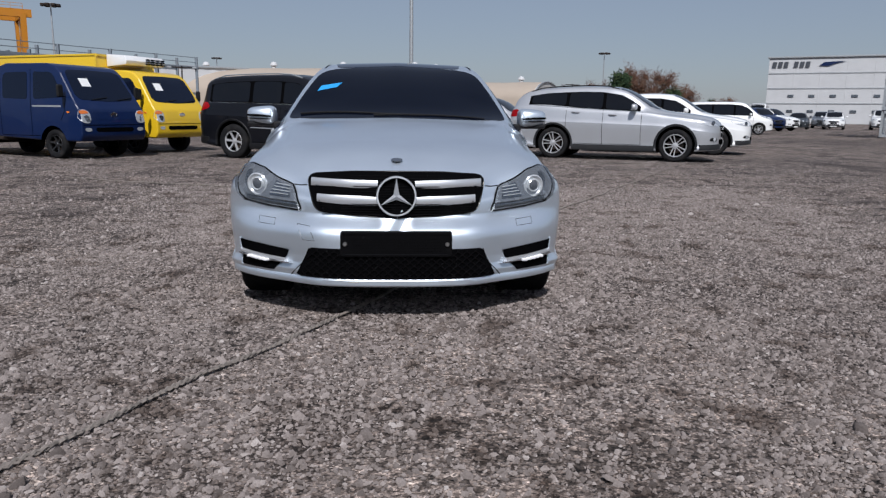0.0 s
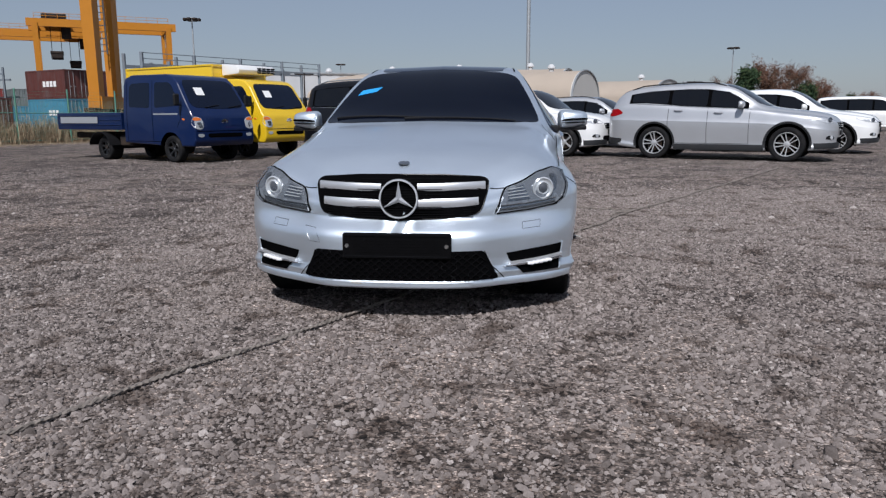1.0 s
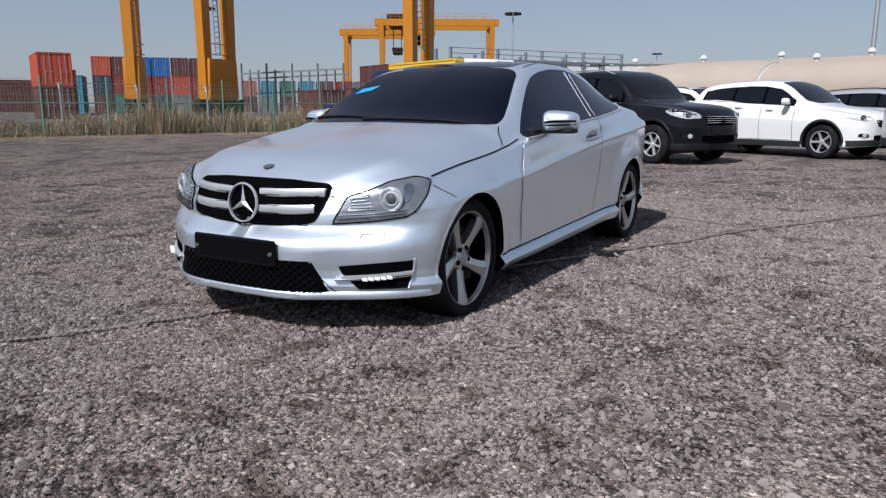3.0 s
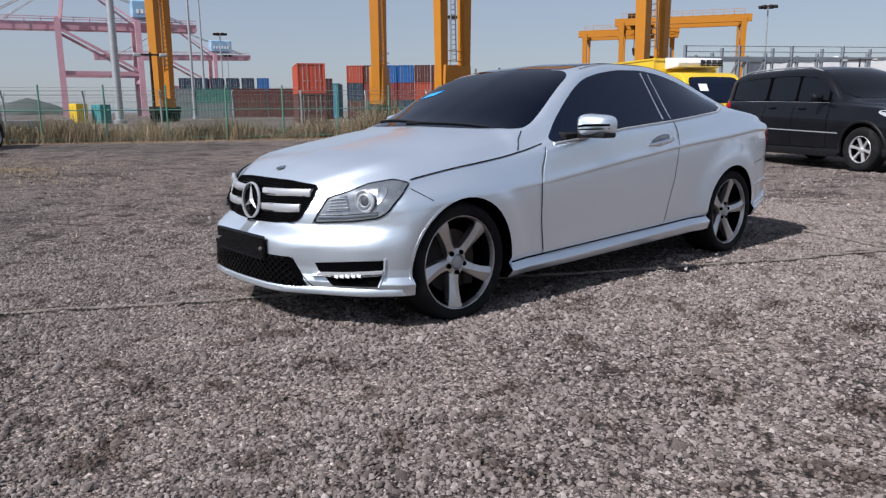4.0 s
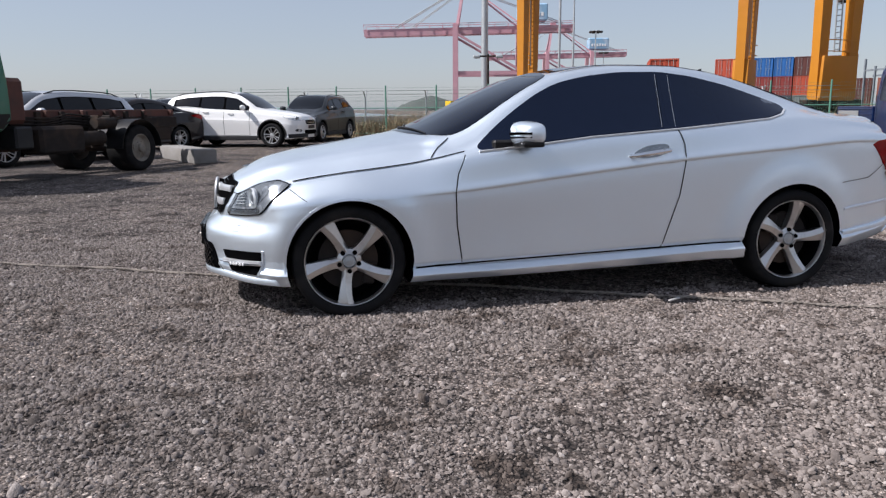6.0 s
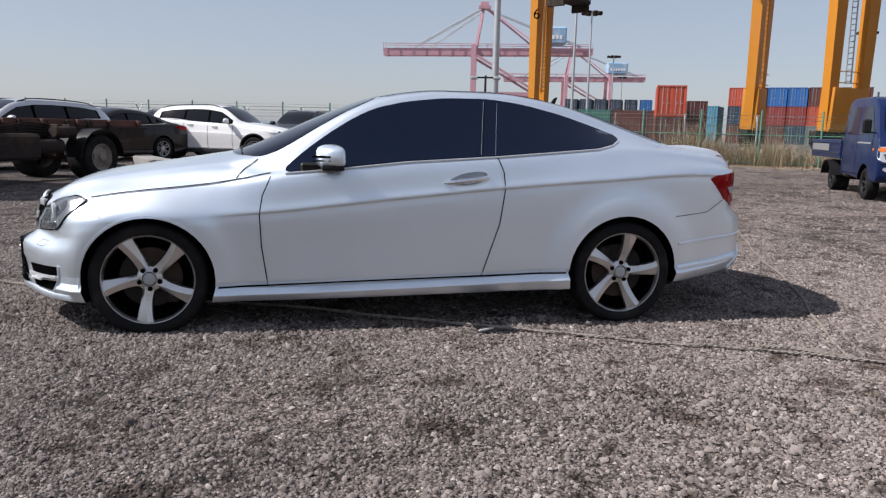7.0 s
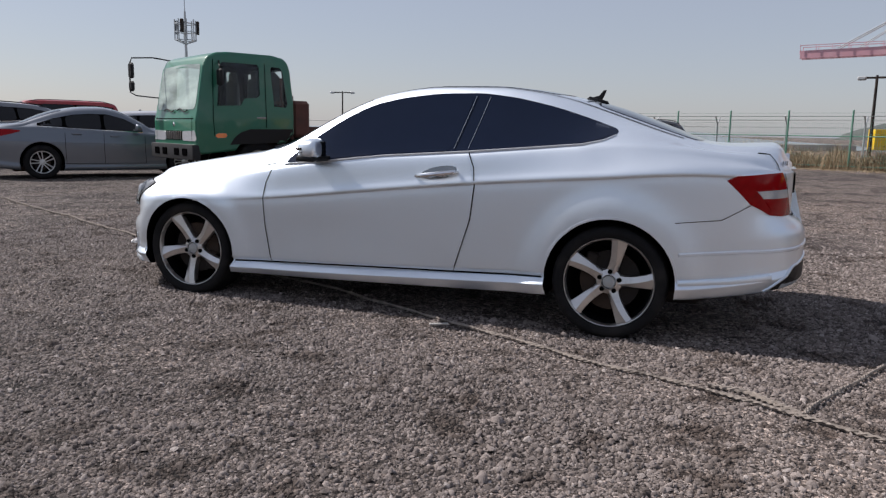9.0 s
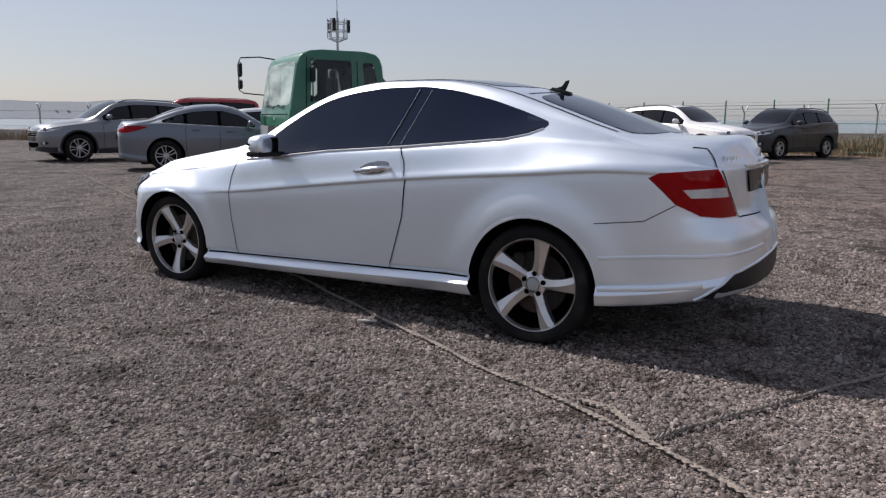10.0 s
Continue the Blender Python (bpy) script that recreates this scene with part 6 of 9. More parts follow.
def motor_car(name, label, m, form="suv", L=4.5, W=1.84, H=1.66, wb=2.65, over=0.9, clear=0.22, R=0.345, mat=M_WHITE, clad=True, rails=True, spokes=5,
              style="twin", rim_mat=M_RIM, rim=0.225, group="parked cars", glass=M_CARGLASS, fine=True, bars=3, grille_h=0.09):
    """A parked car with its nose at the origin, pointing along -y."""
    car = thing(name, label, "car", m, group)
    f = FORMS[form]
    hw = W / 2
    dark_trim = M_PLASTIC if mat is M_BLACK else M_CLADDING

    def scaled(t, kz):
        return curve([(u * L, v * kz) for u, v in t])

    c = {"w": scaled([(0, .12), (.003, .38), (.01, .58), (.025, .76), (.05, .89), (.09, .965), (.18, 1), (.8, 1), (.92, .985), (.96, .94), (.985, .84), (.995, .62), (1, .2)], hw),
         "zs": curve([(0, clear + 0.06), (0.12 * L, clear + 0.01), (0.2 * L, clear), (0.8 * L, clear), (0.92 * L, clear + 0.05), (L, clear + 0.14)]),
         "zb": scaled(f["zb"], H), "zc": scaled(f["zc"], H), "zr": scaled(f["zr"], H), "wr": scaled(f["wr"], hw * 0.97),
         "zk": scaled([(0, .37), (.3, .46), (1, .51)], H), "tuck": curve([(0, 0.02), (0.2 * L, 0.03), (0.8 * L, 0.03), (L, 0.02)]), "inset": curve([(0, 0.04), (0.3 * L, 0.07), (L, 0.08)]),
         "rail": curve([(0, 0.3), (0.27 * L, 0.3), (0.34 * L, 1.0), (0.9 * L, 1.0), (L, 0.3)])}
    ys = [0.0, 0.002 * L, 0.005 * L, 0.01 * L, 0.018 * L, 0.03 * L] + [L * (0.045 + 0.9 * i / 44) for i in range(45)] + [0.955 * L, 0.965 * L, 0.975 * L, 0.985 * L, 0.992 * L, 0.997 * L, L]
    sh = Shell(c, ys, 1)
    fa, ra = over, over + wb
    sh.body("body", mat, car, [(fa, R, R + 0.065, hw), (ra, R, R + 0.065, hw)], 0.30)
    lo, hi = f["screen"]
    screen = [(0.90 * c["wr"](u * L), u * L, c["zc"](u * L)) for u in [lo + (hi - lo) * i / 5 for i in range(6)]]
    screen[0] = (0.62 * screen[0][0], screen[0][1], screen[0][2])
    part("windscreen", sh.patch(screen + mirrored(screen[::-1]), (0, 0.62, -0.78), 0.005, 0.12, 0.01, 1), glass, car, "dark windscreen")
    lo, hi = f["rear"]
    rear = [(0.86 * c["wr"](u * L), u * L, c["zc"](u * L)) for u in [lo + (hi - lo) * i / 3 for i in range(4)]]
    rd = (0, -0.85, -0.5) if form != "sedan" else (0, -0.55, -0.83)
    part("rear_window", sh.patch(rear + mirrored(rear[::-1]), rd, 0.005, 0.12, 0.01, 1), glass, car, "dark rear window")
    for d, flip in (((-1, 0, 0), False), ((1, 0, 0), True)):
        g = mirrored if flip else (lambda q: q)
        s = -d[0]
        first, last = f["panes"][0][0] - 0.012, f["panes"][-1][1] + 0.012

        def pane(a, b, grow):
            us = [a + (b - a) * i / 6 for i in range(7)]
            bot = [(hw, u * L, c["zb"](u * L) + 0.035 - grow) for u in us]
            top = [(hw, u * L, max(c["zr"](u * L) - 0.092 * H / 1.6 + grow, c["zb"](u * L) + 0.05)) for u in us]
            return bot + top[::-1]
        part("window_surround", sh.patch(g(pane(first, last, 0.014)), d, 0.004, 0.14, 0.01, 0), M_GAP, car, "black window surround")
        for a, b in f["panes"]:
            part("side_window", sh.patch(g(pane(a, b, 0.0)), d, 0.009, 0.14, 0.008, 1), glass, car, "dark side window")
        part("belt_trim", sh.swept(g([(hw, u * L, c["zb"](u * L) + 0.016) for u in (first, (first + last) / 2, last)]), d, 0.014, 0.01), M_CHROME if fine else M_PLASTIC, car, "thin belt trim")
        gap = bmesh.new()
        p1, p2, p3 = f["panes"]
        for u in (p1[0] - 0.02, p1[1] + 0.008, p2[1] + 0.008):
            door_end = u * L
            if abs(door_end - ra) < R + 0.12:
                door_end = ra - R - 0.02
            z1 = c["zb"](u * L)
            pts = [(hw, u * L, z1), (hw, u * L + 0.01, 0.62 * z1), (hw, min(u * L, door_end), clear + 0.14)]
            sh.seam(g(pts), d, 0.009, 0.004, 0.08, gap)
        sh.seam(g([(hw, (p1[0] - 0.02) * L, clear + 0.14), (hw, ra - R - 0.05, clear + 0.14)]), d, 0.009, 0.004, 0.1, gap)
        part("door_gap", gap, M_GAP, car)
        for u in (p1[1] - 0.02, p2[1] - 0.02):
            q = sh.drop((s * hw, u * L - 0.08, c["zb"](u * L) - 0.10), d, 0.0)
            bm = bmesh.new()
            tube(bm, [q + Vector((0, -0.09, 0)), q + Vector((s * 0.03, -0.06, 0)), q + Vector((s * 0.03, 0.06, 0.004)), q + Vector((0, 0.09, 0.004))], 0.014, 6)
            part("door_handle", bm, mat, car)
        if mat is M_BLACK:
            part("side_strip", sh.swept(g([(hw, fa + R + 0.12, .345 * H), (hw, ra - R - 0.10, .37 * H)]), d, 0.022, 0.010, step=0.15), M_GALV, car, "bright side strip")
        hd = (d[0] * 0.6, 0.8, 0)
        lamp = g([(.50 * hw, .012 * L, .475 * H), (.56 * hw, .02 * L, .525 * H), (.74 * hw, .05 * L, .552 * H), (.90 * hw, .12 * L, .562 * H), (.95 * hw, .12 * L, .535 * H), (.93 * hw, .08 * L, .495 * H), (.80 * hw, .045 * L, .468 * H)])
        hl = part("headlight", sh.patch(lamp, hd, 0.006, 0.08, 0.01, 1), M_LAMPWHITE, car, "clear headlight")
        q = sh.drop((s * 0.76 * hw, .04 * L, .51 * H), hd, 0.006)
        bm = bmesh.new()
        lathe(bm, [(0.055, 0.0), (0.055, 0.012), (0.042, 0.016), (0.03, 0.006), (0.0, 0.012)], 14, Matrix.Translation(q) @ Vector((-hd[0], -hd[1], 0)).to_track_quat("X", "Z").to_matrix().to_4x4())
        part("reflector", bm, M_LAMPBODY, hl, "round reflector")
        part("fog_light", sh.patch(g([(.62 * hw, .02 * L, .27 * H), (.63 * hw, .02 * L, .315 * H), (.80 * hw, .045 * L, .325 * H), (.84 * hw, .055 * L, .28 * H)]), hd, 0.006, 0.08, 0.008, 1), M_PLASTIC, car, "dark fog light recess")
        bm = bmesh.new()
        q = sh.drop((s * .73 * hw, .03 * L, .297 * H), hd, 0.008)
        lathe(bm, [(0.04, 0.0), (0.042, 0.01), (0.0, 0.014)], 12, Matrix.Translation(q) @ Vector((-hd[0], -hd[1], 0)).to_track_quat("X", "Z").to_matrix().to_4x4())
        part("fog_lamp", bm, M_LAMPWHITE, car, "round fog lamp")
        if form == "sedan":
            tl = [(.99 * hw, .862 * L, .648 * H), (.98 * hw, .90 * L, .664 * H), (.97 * hw, .93 * L, .668 * H), (.80 * hw, .985 * L, .66 * H), (.55 * hw, .995 * L, .64 * H), (.60 * hw, .995 * L, .585 * H), (.92 * hw, .96 * L, .562 * H), (.98 * hw, .92 * L, .59 * H)]
        else:
            tl = [(.99 * hw, .915 * L, .60 * H), (.97 * hw, .945 * L, .665 * H), (.80 * hw, .975 * L, .66 * H), (.60 * hw, .985 * L, .62 * H), (.66 * hw, .99 * L, .575 * H), (.93 * hw, .96 * L, .56 * H)]
        td = (d[0] * 0.72, -0.69, 0)
        tlight = part("tail_light", sh.patch(g(tl), td, 0.007, 0.08, 0.01, 1), M_TAIL, car, "red tail light")
        if clad:
            part("sill_cladding", sh.swept(g([(hw, fa + R + 0.09, clear + 0.06), (hw, ra - R - 0.09, clear + 0.06)]), d, 0.13, 0.014, step=0.2), dark_trim, car, "dark plastic sill")
            for y in (fa, ra):
                part("arch_cladding", clad_arch(sh, y, R, R + 0.085, d), dark_trim, car, "dark plastic arch")
            part("corner_cladding", sh.swept(g([(.3 * hw, 0.0, clear + 0.13), (.75 * hw, .03 * L, clear + 0.12), (.95 * hw, .085 * L, clear + 0.11)]), hd, 0.12, 0.012, step=0.1), dark_trim, car, "dark plastic bumper corner")
            part("rear_cladding", sh.swept(g([(.2 * hw, L, clear + 0.2), (.8 * hw, .98 * L, clear + 0.18), (.98 * hw, .92 * L, clear + 0.15)]), td, 0.16, 0.012, step=0.1), dark_trim, car, "dark plastic rear bumper")
        else:
            for y in (fa, ra):
                part("arch_lip", clad_arch(sh, y, R, R + 0.068, d, 0.012), mat, car)
        bm = bmesh.new()
        bmesh.ops.create_uvsphere(bm, u_segments=14, v_segments=10, radius=1.0)
        y = (f["panes"][0][0] + 0.02) * L
        for v in bm.verts:
            x, yy, z = v.co
            v.co = (s * (hw + 0.09) + 0.115 * math.copysign(abs(x) ** 0.7, x), y - 0.02 + 0.09 * yy * (0.5 if yy > 0 else 1), c["zb"](y) + 0.10 + 0.075 * math.copysign(abs(z) ** 0.7, z))
        box(bm, (s * (hw - 0.03), y, c["zb"](y) + 0.05), (0.16, 0.07, 0.035), 0.01)
        part("wing_mirror", bm, mat if fine else M_PLASTIC, car)
        if rails:
            a, b = f["roofline"]
            bm = bmesh.new()
            pts = []
            for i in range(9):
                u = a + (b - a) * i / 8
                q = sh.drop((s * 0.93 * c["wr"](u * L), u * L, H), (0, 0, -1), 0.0 if i in (0, 8) else 0.035)
                pts.append(q)
            tube(bm, pts, 0.014, 6)
            part("roof_rail", bm, M_PLASTIC if mat is not M_BLACK else M_GALV, car, "roof rail")
    gz = .43 * H
    gr = part("grille", sh.patch([(-.46 * hw, 0, gz + grille_h), (.46 * hw, 0, gz + grille_h), (.40 * hw, 0, gz - 0.05), (-.40 * hw, 0, gz - 0.05)], (0, 1, 0), 0.008, 0.09, 0.01, 1), M_GAP, car, "black grille")
    for i in range(bars):
        z = gz - 0.02 + (grille_h + 0.03) * (i + 0.5) / bars
        part("grille_bar", sh.swept([(-.42 * hw, 0, z), (0, 0, z), (.42 * hw, 0, z)], (0, 1, 0), 0.018, 0.02, 0.006, 0.08), M_CHROME if fine else M_PLASTIC, gr, "grille bar")
    part("lower_intake", sh.patch([(-.52 * hw, 0, .30 * H), (.52 * hw, 0, .30 * H), (.48 * hw, 0, .22 * H), (-.48 * hw, 0, .22 * H)], (0, 1, 0), 0.007, 0.09, 0.01, 1), M_GAP, car, "black lower intake")
    q = sh.drop((0, 0, .36 * H), (0, 1, 0))
    bm = bmesh.new()
    box(bm, (0, q.y - 0.012, .355 * H), (0.50, 0.014, 0.11), 0.004)
    part("number_plate", bm, M_PLASTIC, car, "blank dark number plate")
    q = sh.drop((0, L, .5 * H), (0, -1, 0))
    bm = bmesh.new()
    box(bm, (0, q.y + 0.012, .5 * H), (0.50, 0.014, 0.11), 0.004)
    part("rear_plate", bm, M_PLASTIC, car, "blank dark rear plate")
    for s in (1, -1):
        for y in (fa, ra):
            add_wheel(car, (s * (hw - 0.02), y, R - 0.004), s, name + str(R) + style + str(spokes), R, rim, 0.22, spokes, rim_mat, style, 0.4 * y)
    bm = bmesh.new()
    box(bm, (0, L / 2, clear + 0.04), (W * 0.7, L * 0.8, 0.12), 0.03)
    part("underbody", bm, M_DIRTY, car, "dark underbody")
    return car


def clad_arch(sh, y, z, r, d, rad=0.03):
    pts = []
    for i in range(25):
        a = math.pi * (-0.06 + 1.12 * i / 24)
        p = sh.tree.ray_cast(Vector((-3.0 * d[0], y + r * math.cos(a), z + r * math.sin(a))), Vector(d), 4.0)[0]
        if p is not None and abs(p.x) > 0.55:
            pts.append(p + Vector(d) * rad * 0.45)
    bm = bmesh.new()
    tube(bm, pts, rad, 6)
    return bm


ROW = (0.90, -0.436)
motor_car("suv", "long silver sport utility car with alloy wheels parked on gravel", by_centre((5.27, 14.18), ROW, 2.8, 0.93), "suv", 4.91, 1.88, 1.70, 2.8, 0.93, mat=M_SILVER2, R=0.365, rim=0.25, clad=True)
motor_car("suv", "white compact sport utility car parked behind the silver one", by_centre((7.6, 17.3), ROW, 2.64, 0.9), "suv", 4.44, 1.85, 1.64, 2.64, 0.9, mat=M_WHITE, R=0.35, rails=False)
motor_car("suv", "white sport utility car with dark lower bumper on gravel", by_centre((0.80, 16.1), ROW, 2.65, 0.88), "suv", 4.41, 1.83, 1.66, 2.65, 0.88, mat=M_WHITE, R=0.35, rails=False, style="plain")
motor_car("suv", "black sport utility car with chrome grille and roof rails", by_centre((-1.92, 12.9), ROW, 2.83, 0.82), "box", 4.69, 1.88, 1.80, 2.83, 0.82, mat=M_BLACK, R=0.37, rim=0.22, clad=True, style="plain", spokes=6, grille_h=0.12, bars=4)
motor_car("suv", "white car with roof rails parked in the back row", by_centre((-2.0, 20.0), ROW, 2.6, 0.9), "suv", 4.4, 1.8, 1.62, 2.6, 0.9, mat=M_WHITE)
motor_car("hatchback", "silver hatchback parked in the back row", by_centre((2.9, 20.6), ROW, 2.6, 0.9), "suv", 4.3, 1.8, 1.55, 2.6, 0.9, mat=M_SILVER2, clear=0.18, R=0.32, clad=False, rails=True)
motor_car("suv", "white sport utility car with roof rails near the fence", by_centre((-19.68, -0.54), (0.40, 0.917), 2.7, 0.93), "suv", 4.70, 1.88, 1.69, 2.7, 0.93, mat=M_WHITE, R=0.365, rim=0.25)
motor_car("suv", "dark grey compact sport utility car near the fence", by_centre((-23.3, 1.9), (0.89, -0.45), 2.64, 0.88), "suv", 4.41, 1.82, 1.66, 2.64, 0.88, mat=M_DARK, R=0.35)
motor_car("sedan", "dark brown saloon parked behind the flatbed truck", by_centre((-18.0, -3.9), (0.75, -0.66), 2.8, 0.9), "sedan", 4.85, 1.86, 1.50, 2.8, 0.9, clear=0.17, mat=M_BROWN, R=0.33, clad=False, rails=False)
motor_car("hatchback", "pale silver car with roof rails behind the flatbed truck", by_centre((-13.5, -4.75), (0.75, -0.66), 2.65, 0.9), "suv", 4.45, 1.82, 1.58, 2.65, 0.9, clear=0.19, mat=M_SILVER2, R=0.33, clad=False)
motor_car("hatchback", "white small car in the row behind the truck", by_centre((-20.5, -5.75), (0.75, -0.66), 2.6, 0.85), "suv", 4.2, 1.78, 1.58, 2.6, 0.85, clear=0.19, mat=M_WHITE, R=0.32, clad=False)
motor_car("hatchback", "silver car with a sloping windscreen behind the saloon", by_centre((-12.4, -10.2), (-0.6, 0.8), 2.6, 0.85), "suv", 4.2, 1.76, 1.52, 2.6, 0.85, clear=0.18, mat=M_SILVER2, R=0.32, clad=False, rails=False)
motor_car("suv", "white car seen over the dark car near the fence", by_centre((-25.4, -3.3), (0.89, -0.45), 2.64, 0.88), "suv", 4.3, 1.8, 1.60, 2.64, 0.88, mat=M_WHITE, R=0.34)
motor_car("sedan", "blue-grey saloon with red tail lights parked on gravel", by_centre((-8.16, -8.38), (-0.78, 0.61), 2.78, 0.90), "sedan", 4.68, 1.83, 1.49, 2.78, 0.90, clear=0.17, mat=M_BLUEGREY, R=0.345, rim=0.225, clad=False, rails=False)
motor_car("suv", "grey compact sport utility car with a pale bonnet", by_centre((-9.18, -13.92), (0.96, -0.28), 2.64, 0.92), "suv", 4.5, 1.86, 1.68, 2.64, 0.92, mat=M_GREY, R=0.37, rim=0.25, clad=True)
motor_car("minibus", "red minibus parked behind the saloon and grey car", by_centre((-17.5, -20.5), (0.80, -0.60), 3.0, 0.8), "van", 5.1, 1.9, 2.05, 3.0, 0.8, mat=M_RED, R=0.33, clad=False, rails=True)
motor_car("van", "white van parked far along the yard", by_centre((20.0, 40.5), (0.92, -0.4), 3.0, 0.8), "van", 5.1, 1.9, 1.92, 3.0, 0.8, mat=M_WHITE, R=0.33, clad=False, rails=False)
motor_car("pickup", "dark blue car parked in the far row", by_centre((27.6, 52.5), (0.2, -0.98), 2.7, 0.9), "suv", 4.6, 1.85, 1.75, 2.7, 0.9, mat=M_BLUE, R=0.35, rails=False)
motor_car("suv", "white car parked in the far row", by_centre((29.5, 54.5), (0.5, -0.86), 2.7, 0.9), "suv", 4.5, 1.85, 1.75, 2.7, 0.9, mat=M_WHITE, R=0.35, rails=False)
FAR = (-0.52, -0.85)
motor_car("sedan", "dark grey saloon facing the yard in the far row", by_centre((36.2, 62.5), FAR, 2.7, 0.9), "sedan", 4.6, 1.84, 1.48, 2.7, 0.9, clear=0.17, mat=M_DARK, R=0.32, clad=False, rails=False)
motor_car("suv", "white sport utility car facing the yard in the far row", by_centre((39.6, 62.5), FAR, 2.7, 0.9), "suv", 4.6, 1.84, 1.62, 2.7, 0.9, mat=M_WHITE, R=0.34)
motor_car("suv", "tall white car facing the yard in the far row", by_centre((44.2, 62.5), FAR, 2.7, 0.9), "suv", 4.7, 1.95, 1.85, 2.7, 0.9, mat=M_WHITE, R=0.35)
motor_car("suv", "dark car in the second far row", by_centre((42.8, 70.0), FAR, 2.7, 0.9), "suv", 4.6, 1.84, 1.68, 2.7, 0.9, mat=M_GREY, R=0.34)
motor_car("van", "white delivery van in the second far row", by_centre((38.0, 74.0), FAR, 3.0, 0.8), "van", 5.4, 2.0, 2.5, 3.0, 0.8, mat=M_WHITE, R=0.34, clad=False, rails=False)


class Block(Shell):
    """A solid of any mesh on whose surface patches and gaps can be laid."""

    def __init__(self, bm):
        bmesh.ops.recalc_face_normals(bm, faces=bm.faces)
        self.bm = bm
        self.tree = BVHTree.FromBMesh(bm)


def cab_block(profile, W, taper, z0, bevel, seg=3):
    """A cab from its side profile, narrowing above z0."""
    bm = bmesh.new()
    slab(bm, profile, W, "x", 0.0)
    bmesh.ops.recalc_face_normals(bm, faces=bm.faces)
    bmesh.ops.bevel(bm, geom=bm.edges[:], offset=bevel, segments=seg, profile=0.6, affect="EDGES")
    for k in range(5):
        at = z0 + 0.2 * k
        bmesh.ops.bisect_plane(bm, geom=bm.verts[:] + bm.edges[:] + bm.faces[:], plane_co=(0, 0, at), plane_no=(0, 0, 1))
    for v in bm.verts:
        if v.co.z > z0:
            v.co.x *= 1 - taper * (v.co.z - z0)
    bmesh.ops.recalc_face_normals(bm, faces=bm.faces)
    return Block(bm)


